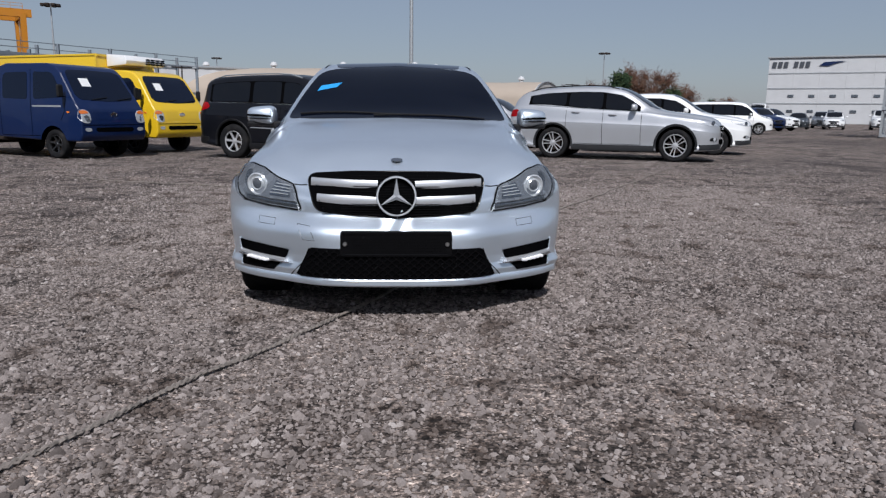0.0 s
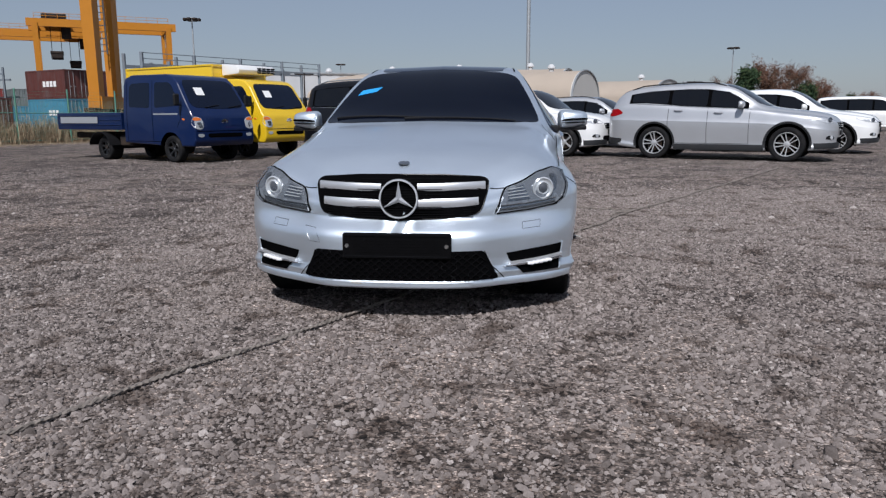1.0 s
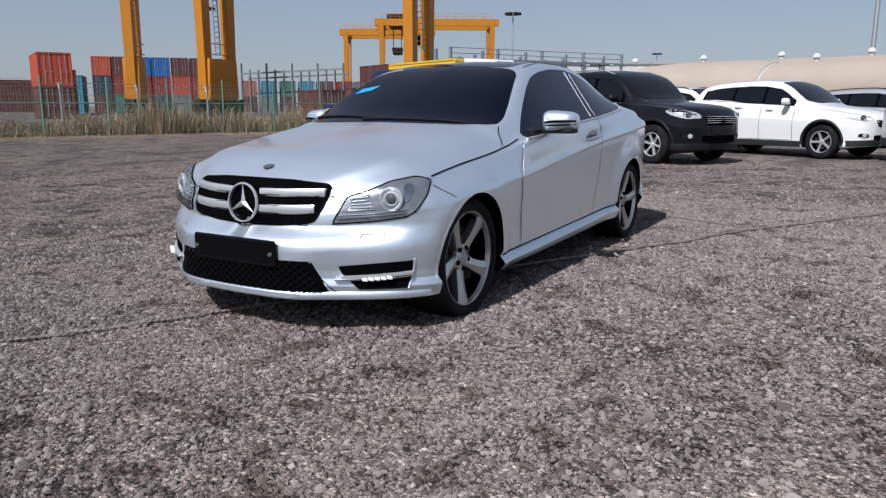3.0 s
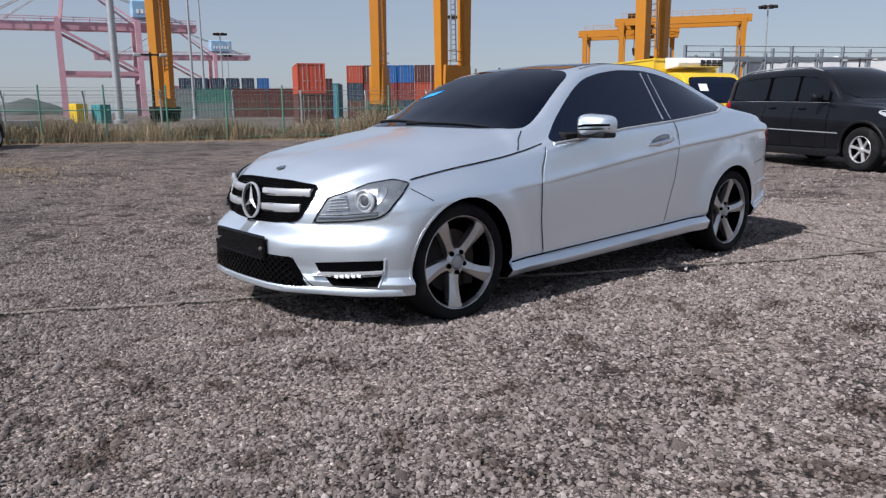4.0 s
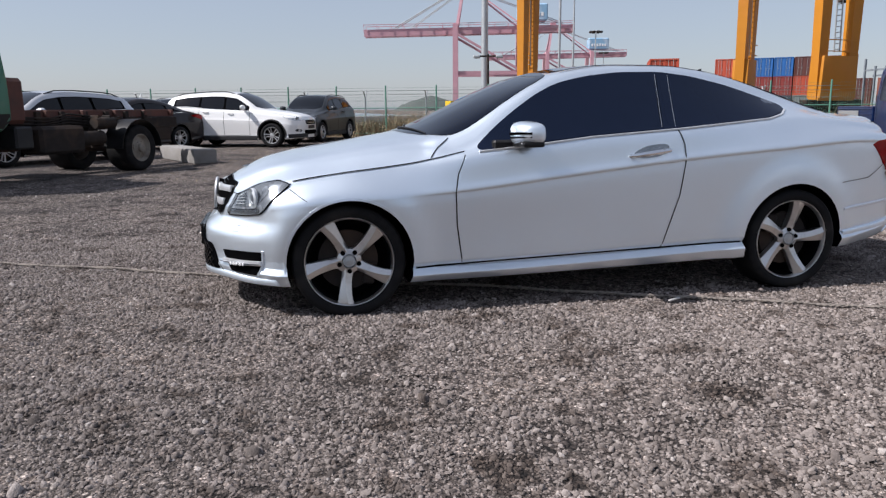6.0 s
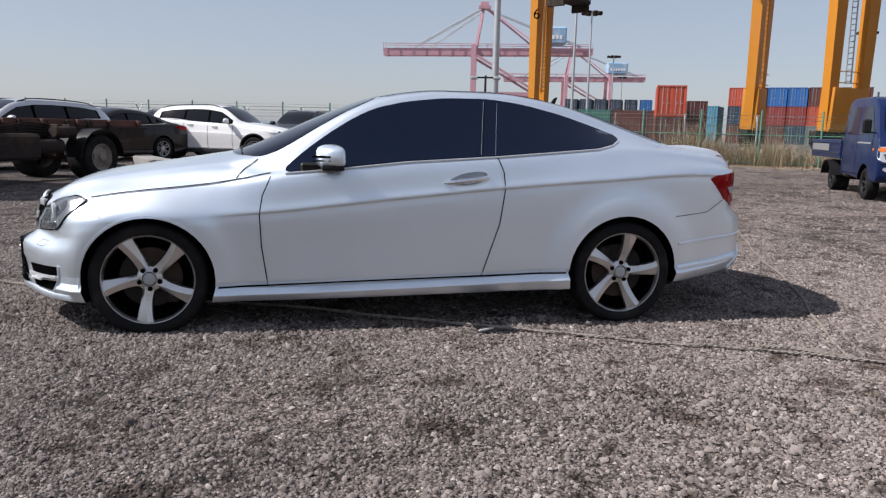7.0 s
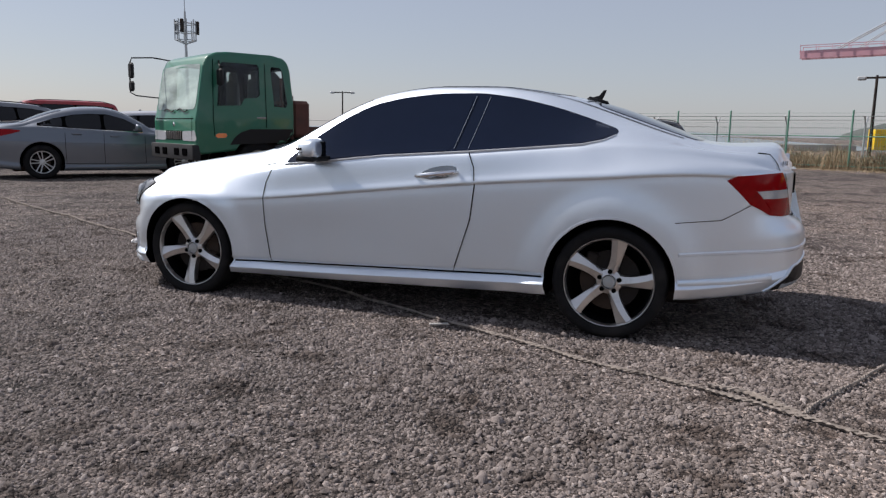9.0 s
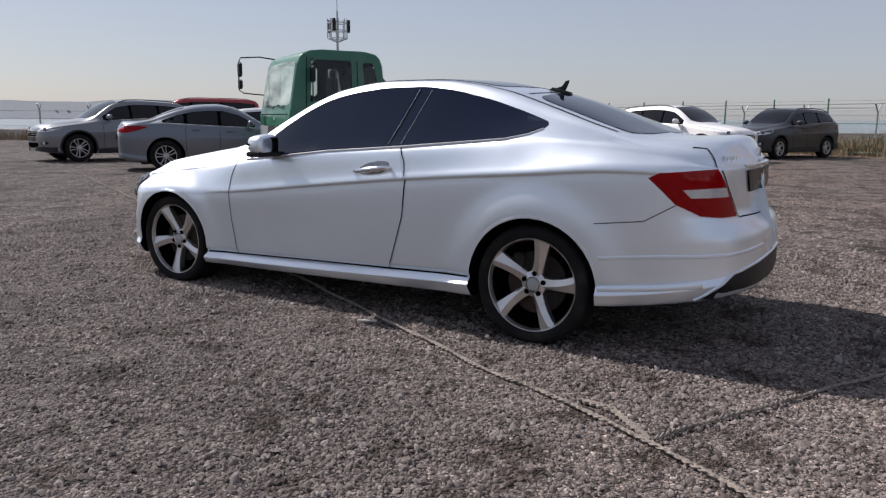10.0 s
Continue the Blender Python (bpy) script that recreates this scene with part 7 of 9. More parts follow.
def light_truck(name, label, m, mat, double, body_kind):
    """A small cab-over truck, nose at the origin pointing along -y."""
    tr = thing(name, label, "truck", m, "parked trucks")
    W, hw, R = 1.70, 0.85, 0.30
    e = 2.42 if double else 1.62
    prof = [(0.06, 0.36), (0.0, 0.48), (0.0, 0.74), (0.05, 1.0), (0.14, 1.13), (0.55, 1.74), (0.72, 1.87), (0.95, 1.92), (e - 0.3, 1.93), (e - 0.06, 1.86), (e, 1.7), (e, 0.42), (0.9, 0.36)]
    sh = cab_block(prof, W, 0.11, 1.1, 0.05)
    fa, ra = 0.80, 3.30 if double else 3.30
    sh.body("cab", mat, tr, [(fa, R, R + 0.07, hw)], 0.30)
    ws = [(0.0, 0.17, 1.16), (0.66, 0.2, 1.18), (0.74, 0.28, 1.26), (0.68, 0.56, 1.70), (0.60, 0.63, 1.78), (0.0, 0.64, 1.80)]
    glass = part("windscreen", sh.patch(ws + mirrored(ws[-2:0:-1]), (0, 0.8, -0.6), 0.006, 0.15, 0.01, 1), M_TINT, tr, "dark windscreen")
    part("paper_notice", sh.patch([(-0.45, 0.36, 1.46), (-0.22, 0.36, 1.46), (-0.22, 0.48, 1.62), (-0.45, 0.48, 1.62)], (0, 0.8, -0.6), 0.010, 0.2, 0.003, 0), M_PAPER, glass, "white paper notice")
    for i, x in enumerate((-0.4, 0.25)):
        bm = bmesh.new()
        tube(bm, [sh.drop((x + 0.06 * k, 0.2, 1.17 + 0.012 * k), (0, 0.8, -0.6), 0.02) for k in range(8)], 0.009, 5)
        part("wiper", bm, M_PLASTIC, tr, "black wiper")
    for d, flip in (((-1, 0, 0), False), ((1, 0, 0), True)):
        g = mirrored if flip else (lambda q: q)
        s = -d[0]
        wins = [[(hw, 0.46, 1.24), (hw, 0.72, 1.66), (hw, 0.82, 1.74), (hw, 1.30, 1.75), (hw, 1.30, 1.20)]]
        if double:
            wins.append([(hw, 1.48, 1.20), (hw, 1.48, 1.75), (hw, 2.12, 1.74), (hw, 2.2, 1.66), (hw, 2.2, 1.22)])
        for wv in wins:
            part("side_window", sh.patch(g(wv), d, 0.005, 0.2, 0.01, 1), M_TINT, tr, "dark side window")
        gap = sh.seam(g([(hw, 0.40, 1.22), (hw, 0.42, 0.98), (hw, 0.55, 0.78)]), d, 0.011, 0.004, 0.1)
        sh.seam(g([(hw, 1.38, 1.80), (hw, 1.38, 0.46)]), d, 0.011, 0.004, 0.1, gap)
        if double:
            sh.seam(g([(hw, 2.28, 1.78), (hw, 2.28, 0.46), (hw, 1.15, 0.46)]), d, 0.011, 0.004, 0.1, gap)
        part("door_gap", gap, M_GAP, tr)
        part("side_stripe", sh.patch(g([(hw, 0.52, 1.075), (hw, 1.34, 1.075), (hw, 1.34, 1.045), (hw, 0.52, 1.045)]), d, 0.004, 0.3, 0.003, 0), M_SILVER2 if double else mat, tr, "pale side stripe" if double else "")
        hd = (d[0] * 0.4, 0.9, 0)
        hl = part("headlight", sh.patch(g([(0.60, 0, 0.74), (0.60, 0.02, 0.93), (0.70, 0.03, 1.0), (0.835, 0.09, 1.0), (0.845, 0.12, 0.80), (0.74, 0.02, 0.72)]), hd, 0.008, 0.08, 0.012, 1), M_LAMPWHITE, tr, "clear headlight")
        part("turn_signal", sh.patch(g([(0.62, 0.02, 0.925), (0.70, 0.03, 0.99), (0.83, 0.09, 0.985), (0.83, 0.09, 0.91)]), hd, 0.014, 0.1, 0.008, 1), M_AMBER, hl, "amber turn signal")
        bm = bmesh.new()
        q = sh.drop((s * 0.71, 0.02, 0.83), hd, 0.01)
        lathe(bm, [(0.06, 0), (0.06, 0.012), (0.045, 0.016), (0.0, 0.004)], 14, Matrix.Translation(q) @ Vector((-hd[0], -hd[1], 0)).to_track_quat("X", "Z").to_matrix().to_4x4())
        part("reflector", bm, M_LAMPBODY, hl, "round reflector")
        part("fog_lamp", sh.patch(g([(0.60, 0, 0.56), (0.60, 0, 0.635), (0.76, 0.02, 0.635), (0.74, 0.02, 0.56)]), hd, 0.006, 0.1, 0.008, 1), M_LAMPWHITE, tr, "clear fog lamp")
        part("side_marker", sh.patch(g([(hw, 0.30, 0.96), (hw, 0.38, 0.97), (hw, 0.38, 0.93), (hw, 0.30, 0.92)]), d, 0.008, 0.1, 0.008, 1), M_AMBER, tr, "amber side marker")
        bm = bmesh.new()
        tube(bm, [(s * 0.80, 0.42, 1.24), (s * 0.97, 0.36, 1.26), (s * 0.99, 0.36, 1.34)], 0.012, 6)
        box(bm, (s * 0.99, 0.36, 1.36), (0.15, 0.06, 0.25), 0.025)
        part("wing_mirror", bm, M_PLASTIC, tr, "black wing mirror")
    part("front_grille", sh.patch([(-0.56, 0, 0.96), (0.56, 0, 0.96), (0.54, 0, 0.80), (-0.54, 0, 0.80)], (0, 1, 0), 0.005, 0.2, 0.008, 1), mat, tr)
    part("lower_intake", sh.patch([(-0.50, 0, 0.64), (0.50, 0, 0.64), (0.48, 0, 0.55), (-0.48, 0, 0.55)], (0, 1, 0), 0.006, 0.2, 0.008, 1), M_GAP, tr, "black lower intake")
    gap = sh.seam([(-0.8, 0.05, 0.69), (0.8, 0.05, 0.69)], (0, 1, 0), 0.012, 0.004, 0.1)
    part("bumper_gap", gap, M_GAP, tr)
    q = sh.drop((0.12, 0, 0.90), (0, 1, 0), 0.004)
    bm = bmesh.new()
    lathe(bm, [(0.07, 0.0), (0.072, 0.01), (0.058, 0.012), (0.055, 0.003)], 18, Matrix.Translation((0, q.y - 0.002, 0.90)) @ Matrix.Rotation(-math.pi / 2, 4, "Z") @ Matrix.Diagonal((1, 1.3, 0.7, 1)))
    part("front_emblem", bm, M_CHROME, tr, "oval chrome emblem")
    # chassis and load bed
    bm = bmesh.new()
    for s in (1, -1):
        box(bm, (s * 0.36, (0.9 + 5.05) / 2, 0.56), (0.08, 4.1, 0.14), 0.01)
    for y in (1.6, 2.4, 3.3, 4.2, 4.9):
        box(bm, (0, y, 0.56), (0.72, 0.07, 0.1), 0.01)
    rod(bm, (-0.75, ra, 0.29), (0.75, ra, 0.29), 0.05)
    box(bm, (0.5, 2.55, 0.46), (0.3, 0.6, 0.28), 0.03)
    box(bm, (-0.55, 2.6, 0.46), (0.28, 0.5, 0.26), 0.03)
    part("chassis", bm, M_DIRTY, tr, "dirty steel chassis")
    b0 = e + 0.08
    if body_kind == "bed":
        bm = bmesh.new()
        box(bm, (0, (b0 + 5.05) / 2, 0.74), (1.70, 5.05 - b0, 0.07), 0.01)
        bed = part("load_bed", bm, mat, tr)
        for s in (1, -1):
            bm = bmesh.new()
            box(bm, (s * 0.84, (b0 + 5.05) / 2, 0.93), (0.035, 5.05 - b0, 0.34), 0.012)
            for i in range(3):
                box(bm, (s * 0.862, (b0 + 5.05) / 2, 0.82 + 0.11 * i), (0.02, 5.0 - b0, 0.03), 0.008)
            board = part("side_board", bm, mat, tr)
            bm = bmesh.new()
            box(bm, (s * 0.878, b0 + 1.62, 0.93), (0.006, 1.5, 0.15), 0.002)
            part("reflective_panel", bm, M_SILVER2, board, "pale panel on the side board")
        for y in (b0 + 0.02, 5.04):
            bm = bmesh.new()
            box(bm, (0, y, 0.93), (1.70, 0.035, 0.34), 0.012)
            part("end_board", bm, mat, tr)
    else:
        bm = bmesh.new()
        slab(bm, [(b0, 0.78), (b0, 2.30), (5.2, 2.30), (5.2, 0.78)], 1.80, "x", 0.0, 0.03)
        part("cargo_box", bm, mat, tr)
        bm = bmesh.new()
        for z in (0.80, 2.28):
            for s in (1, -1):
                box(bm, (s * 0.905, (b0 + 5.2) / 2, z), (0.03, 5.2 - b0, 0.05), 0.006)
        for y in (b0 + 0.02, 5.18):
            for s in (1, -1):
                box(bm, (s * 0.905, y, 1.54), (0.03, 0.05, 1.5), 0.006)
        box(bm, (0, b0 - 0.005, 2.27), (1.8, 0.03, 0.06), 0.006)
        part("box_edging", bm, mat, tr)
        bm = bmesh.new()
        slab(bm, [(b0 - 0.62, 2.06), (b0 - 0.66, 2.16), (b0 - 0.58, 2.28), (b0 - 0.02, 2.32), (b0 - 0.02, 2.02)], 1.25, "x", 0.0, 0.03)
        unit = part("cooling_unit", bm, M_WHITE, tr, "white cooling unit over the cab")
        for i in range(4):
            for k in range(3):
                bm = bmesh.new()
                box(bm, (0.05 + 0.16 * i, b0 - 0.66, 2.10 + 0.055 * k), (0.13, 0.03, 0.032), 0.006)
                part("air_slot", bm, M_GAP, unit, "black air slot")
    for s in (1, -1):
        add_wheel(tr, (s * 0.81, fa, R - 0.004), s, "light_truck", R, 0.185, 0.18, 6, M_RIMDARK, "plain", 0.3)
        add_wheel(tr, (s * 0.78, ra, 0.276), s, "light_truck_rear", 0.28, 0.165, 0.30, 6, M_RIMDARK, "plain", 0.1)
        bm = bmesh.new()
        pts = [(s * 0.78, ra + 0.40 * math.cos(a), 0.29 + 0.36 * math.sin(a)) for a in [math.pi * (0.05 + 0.9 * i / 10) for i in range(11)]]
        for a, b in zip(pts, pts[1:]):
            vs = [bm.verts.new((a[0] - 0.14, a[1], a[2])), bm.verts.new((a[0] + 0.14, a[1], a[2])), bm.verts.new((b[0] + 0.14, b[1], b[2])), bm.verts.new((b[0] - 0.14, b[1], b[2]))]
            bm.faces.new(vs)
        bmesh.ops.remove_doubles(bm, verts=bm.verts, dist=0.001)
        bmesh.ops.solidify(bm, geom=bm.faces[:], thickness=0.012)
        part("mudguard", bm, M_PLASTIC, tr, "black mudguard")
    return tr


light_truck("crew_cab_truck", "dark blue crew-cab light truck with a low drop-side bed", placed((-5.97, 12.47), ROW), M_BLUE, True, "bed")
light_truck("box_truck", "yellow refrigerated light box truck with a white cooling unit", placed((-5.27, 14.9), ROW), M_YELLOW, False, "box")


def hollow(ob, cutter_bm):
    """Cut a closed solid out of a body."""
    cutter = new("cab_cutter", finish("cab_cutter", cutter_bm, M_GAP, 0))
    up = ob.parent
    ob.parent = None
    mod = ob.modifiers.new("hollow", "BOOLEAN")
    mod.operation, mod.solver, mod.object, mod.use_self = "DIFFERENCE", "EXACT", cutter, True
    cut = bpy.data.meshes.new_from_object(ob.evaluated_get(bpy.context.evaluated_depsgraph_get()))
    ob.modifiers.clear()
    ob.data = cut
    bpy.data.objects.remove(cutter)
    ob.parent = up
    cut.set_sharp_from_angle(angle=radians(32))


def filmed_glass():
    """A pane with a thin, uneven pale film over clear glass."""
    m = clear_glass("filmed_pane", (0.62, 0.72, 0.69))
    nt = m.node_tree
    out = nt.nodes["Material Output"]
    old = out.inputs["Surface"].links[0].from_socket
    film = nt.nodes.new("ShaderNodeBsdfDiffuse")
    film.inputs["Color"].default_value = (0.56, 0.68, 0.64, 1)
    noise = nt.nodes.new("ShaderNodeTexNoise")
    noise.inputs["Scale"].default_value, noise.inputs["Detail"].default_value = 2.2, 5
    amount = nt.nodes.new("ShaderNodeMapRange")
    amount.inputs[1].default_value, amount.inputs[2].default_value = 0.35, 0.7
    amount.inputs[3].default_value, amount.inputs[4].default_value = 0.30, 0.70
    nt.links.new(noise.outputs["Fac"], amount.inputs[0])
    mx = nt.nodes.new("ShaderNodeMixShader")
    nt.links.new(amount.outputs[0], mx.inputs[0])
    nt.links.new(old, mx.inputs[1])
    nt.links.new(film.outputs[0], mx.inputs[2])
    nt.links.new(mx.outputs[0], out.inputs["Surface"])
    return m


def flatbed_truck():
    """Medium truck with a bare chassis: nose at the origin, pointing along -y."""
    tr = thing("flatbed_truck", "green medium truck cab with a bare rusty chassis, no body", "truck", placed((-6.5, -5.29), (0.867, -0.497)) @ Matrix.Diagonal((0.95, 0.96, 0.985, 1)))
    W, hw, R = 2.10, 1.05, 0.44
    prof = [(0.10, 0.62), (0.0, 0.72), (0.0, 1.24), (0.03, 1.34), (0.19, 2.20), (0.28, 2.37), (0.46, 2.45), (0.7, 2.475), (1.6, 2.475), (1.84, 2.43), (1.93, 2.35), (1.98, 2.22), (2.04, 1.6), (2.04, 1.0), (1.86, 0.84), (0.9, 0.70)]
    sh = cab_block(prof, W, 0.04, 1.3, 0.06)
    fa, ra = 1.26, 5.05
    cab = sh.body("cab", M_GREEN, tr, [(fa, R, R + 0.11, hw)], 0.42)
    door_win = [(0.43, 1.50), (0.50, 2.22), (0.56, 2.28), (1.26, 2.28), (1.30, 2.22), (1.30, 1.72), (1.24, 1.67), (0.98, 1.65), (0.90, 1.52)]
    rear_win = [(1.60, 1.52), (1.54, 2.22), (1.58, 2.26), (1.74, 2.25), (1.80, 2.19), (1.89, 1.57), (1.85, 1.51)]
    inner = bmesh.new()
    slab(inner, [(0.14, 1.30), (0.28, 2.18), (0.38, 2.32), (0.56, 2.39), (1.80, 2.37), (1.89, 2.24), (1.93, 1.20), (0.14, 1.20)], W - 0.16, "x", 0.0)
    for s in (1, -1):
        for outline in (door_win, rear_win):
            slab(inner, outline, 0.3, "x", s * hw)
    slab(inner, [(-0.88, 1.43), (0.88, 1.43), (0.93, 1.51), (0.91, 2.10), (0.86, 2.20), (-0.86, 2.20), (-0.91, 2.10), (-0.93, 1.51)], 0.9, "y", 0.1)
    slab(inner, [(-0.86, 1.5), (0.86, 1.5), (0.84, 2.22), (-0.84, 2.22)], 0.4, "y", 2.0)
    hollow(cab, inner)
    for x in (-0.5, 0.5):
        bm = bmesh.new()
        box(bm, (x, 1.22, 1.42), (0.5, 0.5, 0.16), 0.05)
        box(bm, (x, 1.46, 1.74), (0.48, 0.13, 0.62), 0.05)
        box(bm, (x, 1.48, 2.12), (0.28, 0.10, 0.2), 0.04)
        part("cab_seat", bm, M_SEAT, tr, "grey cloth cab seat")
    bm = bmesh.new()
    box(bm, (0, 0.36, 1.36), (1.8, 0.4, 0.2), 0.05)
    part("dashboard", bm, M_CLADDING, tr, "dark dashboard")
    bm = bmesh.new()
    lathe(bm, [(0.20, 0.0), (0.215, 0.012), (0.23, 0.0), (0.215, -0.012)], 24, Matrix.Translation((0.5, 0.62, 1.52)) @ Matrix.Rotation(radians(-65), 4, "X") @ Matrix.Rotation(math.pi / 2, 4, "Y"), True)
    part("steering_wheel", bm, M_PLASTIC, tr, "black steering wheel")
    ws = [(0.0, 0.1, 1.42), (0.90, 0.1, 1.42), (0.95, 0.14, 1.50), (0.93, 0.25, 2.12), (0.88, 0.28, 2.22), (0.0, 0.30, 2.25)]
    part("windscreen", sh.patch(ws + mirrored(ws[-2:0:-1]), (0, 1, -0.15), 0.006, 0.2, 0.01, 1), filmed_glass(), tr, "pale green windscreen with an uneven film")
    for x in (-0.5, 0.15):
        bm = bmesh.new()
        tube(bm, [sh.drop((x + 0.07 * k, 0.1, 1.40 + 0.03 * math.sin(k * 0.9)), (0, 1, -0.15), 0.025) for k in range(8)], 0.012, 5)
        part("wiper", bm, M_PLASTIC, tr, "black wiper")
    for d, flip in (((-1, 0, 0), False), ((1, 0, 0), True)):
        g = mirrored if flip else (lambda q: q)
        s = -d[0]
        part("door_window", sh.patch(g([(hw, y, z) for y, z in door_win]), d, 0.002, 0.2, 0.006, 1), M_CABGLASS, tr, "clear door window")
        part("rear_side_window", sh.patch(g([(hw, y, z) for y, z in rear_win]), d, 0.002, 0.2, 0.006, 1), M_CABGLASS, tr, "narrow clear rear side window")
        for line in ([(hw, 0.38, 2.32), (hw, 0.34, 1.3), (hw, 0.36, 0.95)], [(hw, 1.42, 2.3), (hw, 1.42, 1.12)]):
            part("door_gap", sh.seam(g(line), d, 0.014, 0.005, 0.1), M_GAP, tr)
        part("lower_panel", sh.patch(g([(hw, 0.66, 0.80), (hw, 0.74, 0.92), (hw, 0.88, 1.03), (hw, 1.08, 1.09), (hw, 2.0, 1.10), (hw, 2.0, 0.88), (hw, 1.75, 0.84)]), d, 0.005, 0.15, 0.008, 0), M_PLASTIC, tr, "black lower panel")
        part("side_marker", sh.patch(g([(hw, 0.38, 1.0), (hw, 0.60, 1.01), (hw, 0.60, 0.93), (hw, 0.38, 0.92)]), d, 0.010, 0.2, 0.01, 1), M_AMBER, tr, "amber side marker")
        bm = bmesh.new()
        box(bm, (s * (hw - 0.005), 1.32, 1.30), (0.03, 0.2, 0.035), 0.01)
        part("door_handle", bm, M_STEEL, tr, "steel door handle")
        hd = (d[0] * 0.25, 0.96, 0)
        part("headlight", sh.patch(g([(0.42, 0, 0.86), (0.42, 0, 1.03), (1.0, 0.03, 1.05), (1.03, 0.06, 0.86)]), hd, 0.008, 0.15, 0.012, 1), M_LAMPWHITE, tr, "wide clear headlight")
        bm = bmesh.new()
        if s > 0:
            tube(bm, [(1.0, 0.50, 1.50), (1.16, 0.44, 1.54), (1.18, 0.44, 1.70), (1.17, 0.44, 2.20), (1.0, 0.50, 2.30)], 0.014, 6)
        else:
            tube(bm, [(-0.92, 0.42, 2.38), (-1.10, 0.05, 2.44), (-1.25, -0.32, 2.42), (-1.28, -0.36, 2.30), (-1.28, -0.36, 1.76), (-1.20, -0.28, 1.70), (-0.98, 0.12, 1.66)], 0.014, 6)
        arm = part("mirror_arm", bm, M_PLASTIC, tr, "black tubular mirror arm")
        bm = bmesh.new()
        box(bm, (s * (1.18 if s > 0 else 1.28), 0.44 if s > 0 else -0.33, 2.0 if s > 0 else 2.18), (0.20, 0.07, 0.30), 0.03)
        part("mirror", bm, M_PLASTIC, arm, "black mirror")
        if s < 0:
            bm = bmesh.new()
            box(bm, (-1.28, -0.33, 1.88), (0.19, 0.07, 0.20), 0.03)
            part("small_mirror", bm, M_PLASTIC, arm, "small black mirror")
        add_wheel(tr, (s * 1.0, fa, R - 0.004), s, "medium_truck", R, 0.26, 0.24, 0, M_TRUCKRIM, "disc", 0.2)
        add_wheel(tr, (s * 0.98, ra, R - 0.004), s, "medium_truck_rear", R, 0.26, 0.48, 0, M_TRUCKRIM, "disc", 0.5)
        bm = bmesh.new()
        pts = [(s * 0.80, ra + 0.56 * math.cos(a), R + 0.53 * math.sin(a)) for a in [math.pi * (0.0 + 1.0 * i / 12) for i in range(13)]]
        for a, b in zip(pts, pts[1:]):
            bm.faces.new([bm.verts.new((a[0] - 0.22, a[1], a[2])), bm.verts.new((a[0] + 0.22, a[1], a[2])), bm.verts.new((b[0] + 0.22, b[1], b[2])), bm.verts.new((b[0] - 0.22, b[1], b[2]))])
        bmesh.ops.remove_doubles(bm, verts=bm.verts, dist=0.001)
        bmesh.ops.solidify(bm, geom=bm.faces[:], thickness=0.015)
        part("mudguard", bm, M_PLASTIC, tr, "black rear mudguard")
        bm = bmesh.new()
        box(bm, (s * 0.42, 4.1, 0.90), (0.10, 5.6, 0.22), 0.015)
        part("frame_rail", bm, M_DIRTY, tr, "rusty frame rail")
        bm = bmesh.new()
        box(bm, (s * 0.75, 3.1, 0.66), (0.5, 1.0, 0.46), 0.05)
        part("side_tank", bm, M_DIRTY, tr, "dirty side tank")
    for y, z, r, L in ((3.9, 0.66, 0.13, 0.62), (4.3, 0.92, 0.10, 0.5)):
        bm = bmesh.new()
        rod(bm, (0.78, y - L / 2, z), (0.78, y + L / 2, z), r, n=16)
        for k in (-0.3, 0.3):
            box(bm, (0.72, y + k * L, z + 0.02), (0.2, 0.04, 2.3 * r), 0.01)
        part("air_tank", bm, M_DIRTY, tr, "dirty cylindrical air tank")
    bm = bmesh.new()
    box(bm, (0.72, 2.35, 0.72), (0.42, 0.36, 0.36), 0.03)
    part("battery_box", bm, M_CLADDING, tr, "dark grey battery box")
    for i in range(5):
        bm = bmesh.new()
        z = 0.86 + 0.05 * i
        tube(bm, [(0.52, 2.2, z), (0.55, 2.9 + 0.1 * i, z - 0.05), (0.53, 3.7, z + 0.03), (0.56, 4.4, z - 0.03), (0.5, 5.0, z - 0.08)], 0.016, 6)
        part("hose", bm, M_DIRTY, tr, "dirty hose along the frame")
    for i in range(7):
        bm = bmesh.new()
        box(bm, (0.50, 2.5 + 0.55 * i, 1.0), (0.07, 0.10, 0.26), 0.008)
        part("frame_bracket", bm, M_DIRTY, tr, "rusty bracket on the frame")
    part("front_panel_gap", sh.seam([(-0.95, 0, 1.26), (0.95, 0, 1.26)], (0, 1, 0), 0.016, 0.005, 0.2), M_GAP, tr)
    for x in (-0.88, 0.88):
        part("corner_panel_gap", sh.seam([(x, 0, 0.84), (x, 0, 1.30)], (0, 1, 0), 0.014, 0.011, 0.1), M_GAP, tr)
    bm = bmesh.new()
    lathe(bm, [(0.045, 0.0), (0.04, 0.012), (0.0, 0.016)], 16, Matrix.Translation((0, 0.002, 1.16)) @ Matrix.Rotation(-math.pi / 2, 4, "Z"))
    part("front_emblem", bm, M_CHROME, tr, "small round chrome emblem")
    gr = part("grille", sh.patch([(-0.40, 0, 1.04), (0.40, 0, 1.04), (0.40, 0, 0.87), (-0.40, 0, 0.87)], (0, 1, 0), 0.006, 0.2, 0.01, 0), M_GAP, tr, "black slotted grille")
    for i in range(9):
        bm = bmesh.new()
        box(bm, (-0.36 + 0.09 * i, -0.012, 0.955), (0.02, 0.03, 0.15), 0.005)
        part("grille_bar", bm, M_STEEL, gr, "pale upright bar")
    bm = bmesh.new()
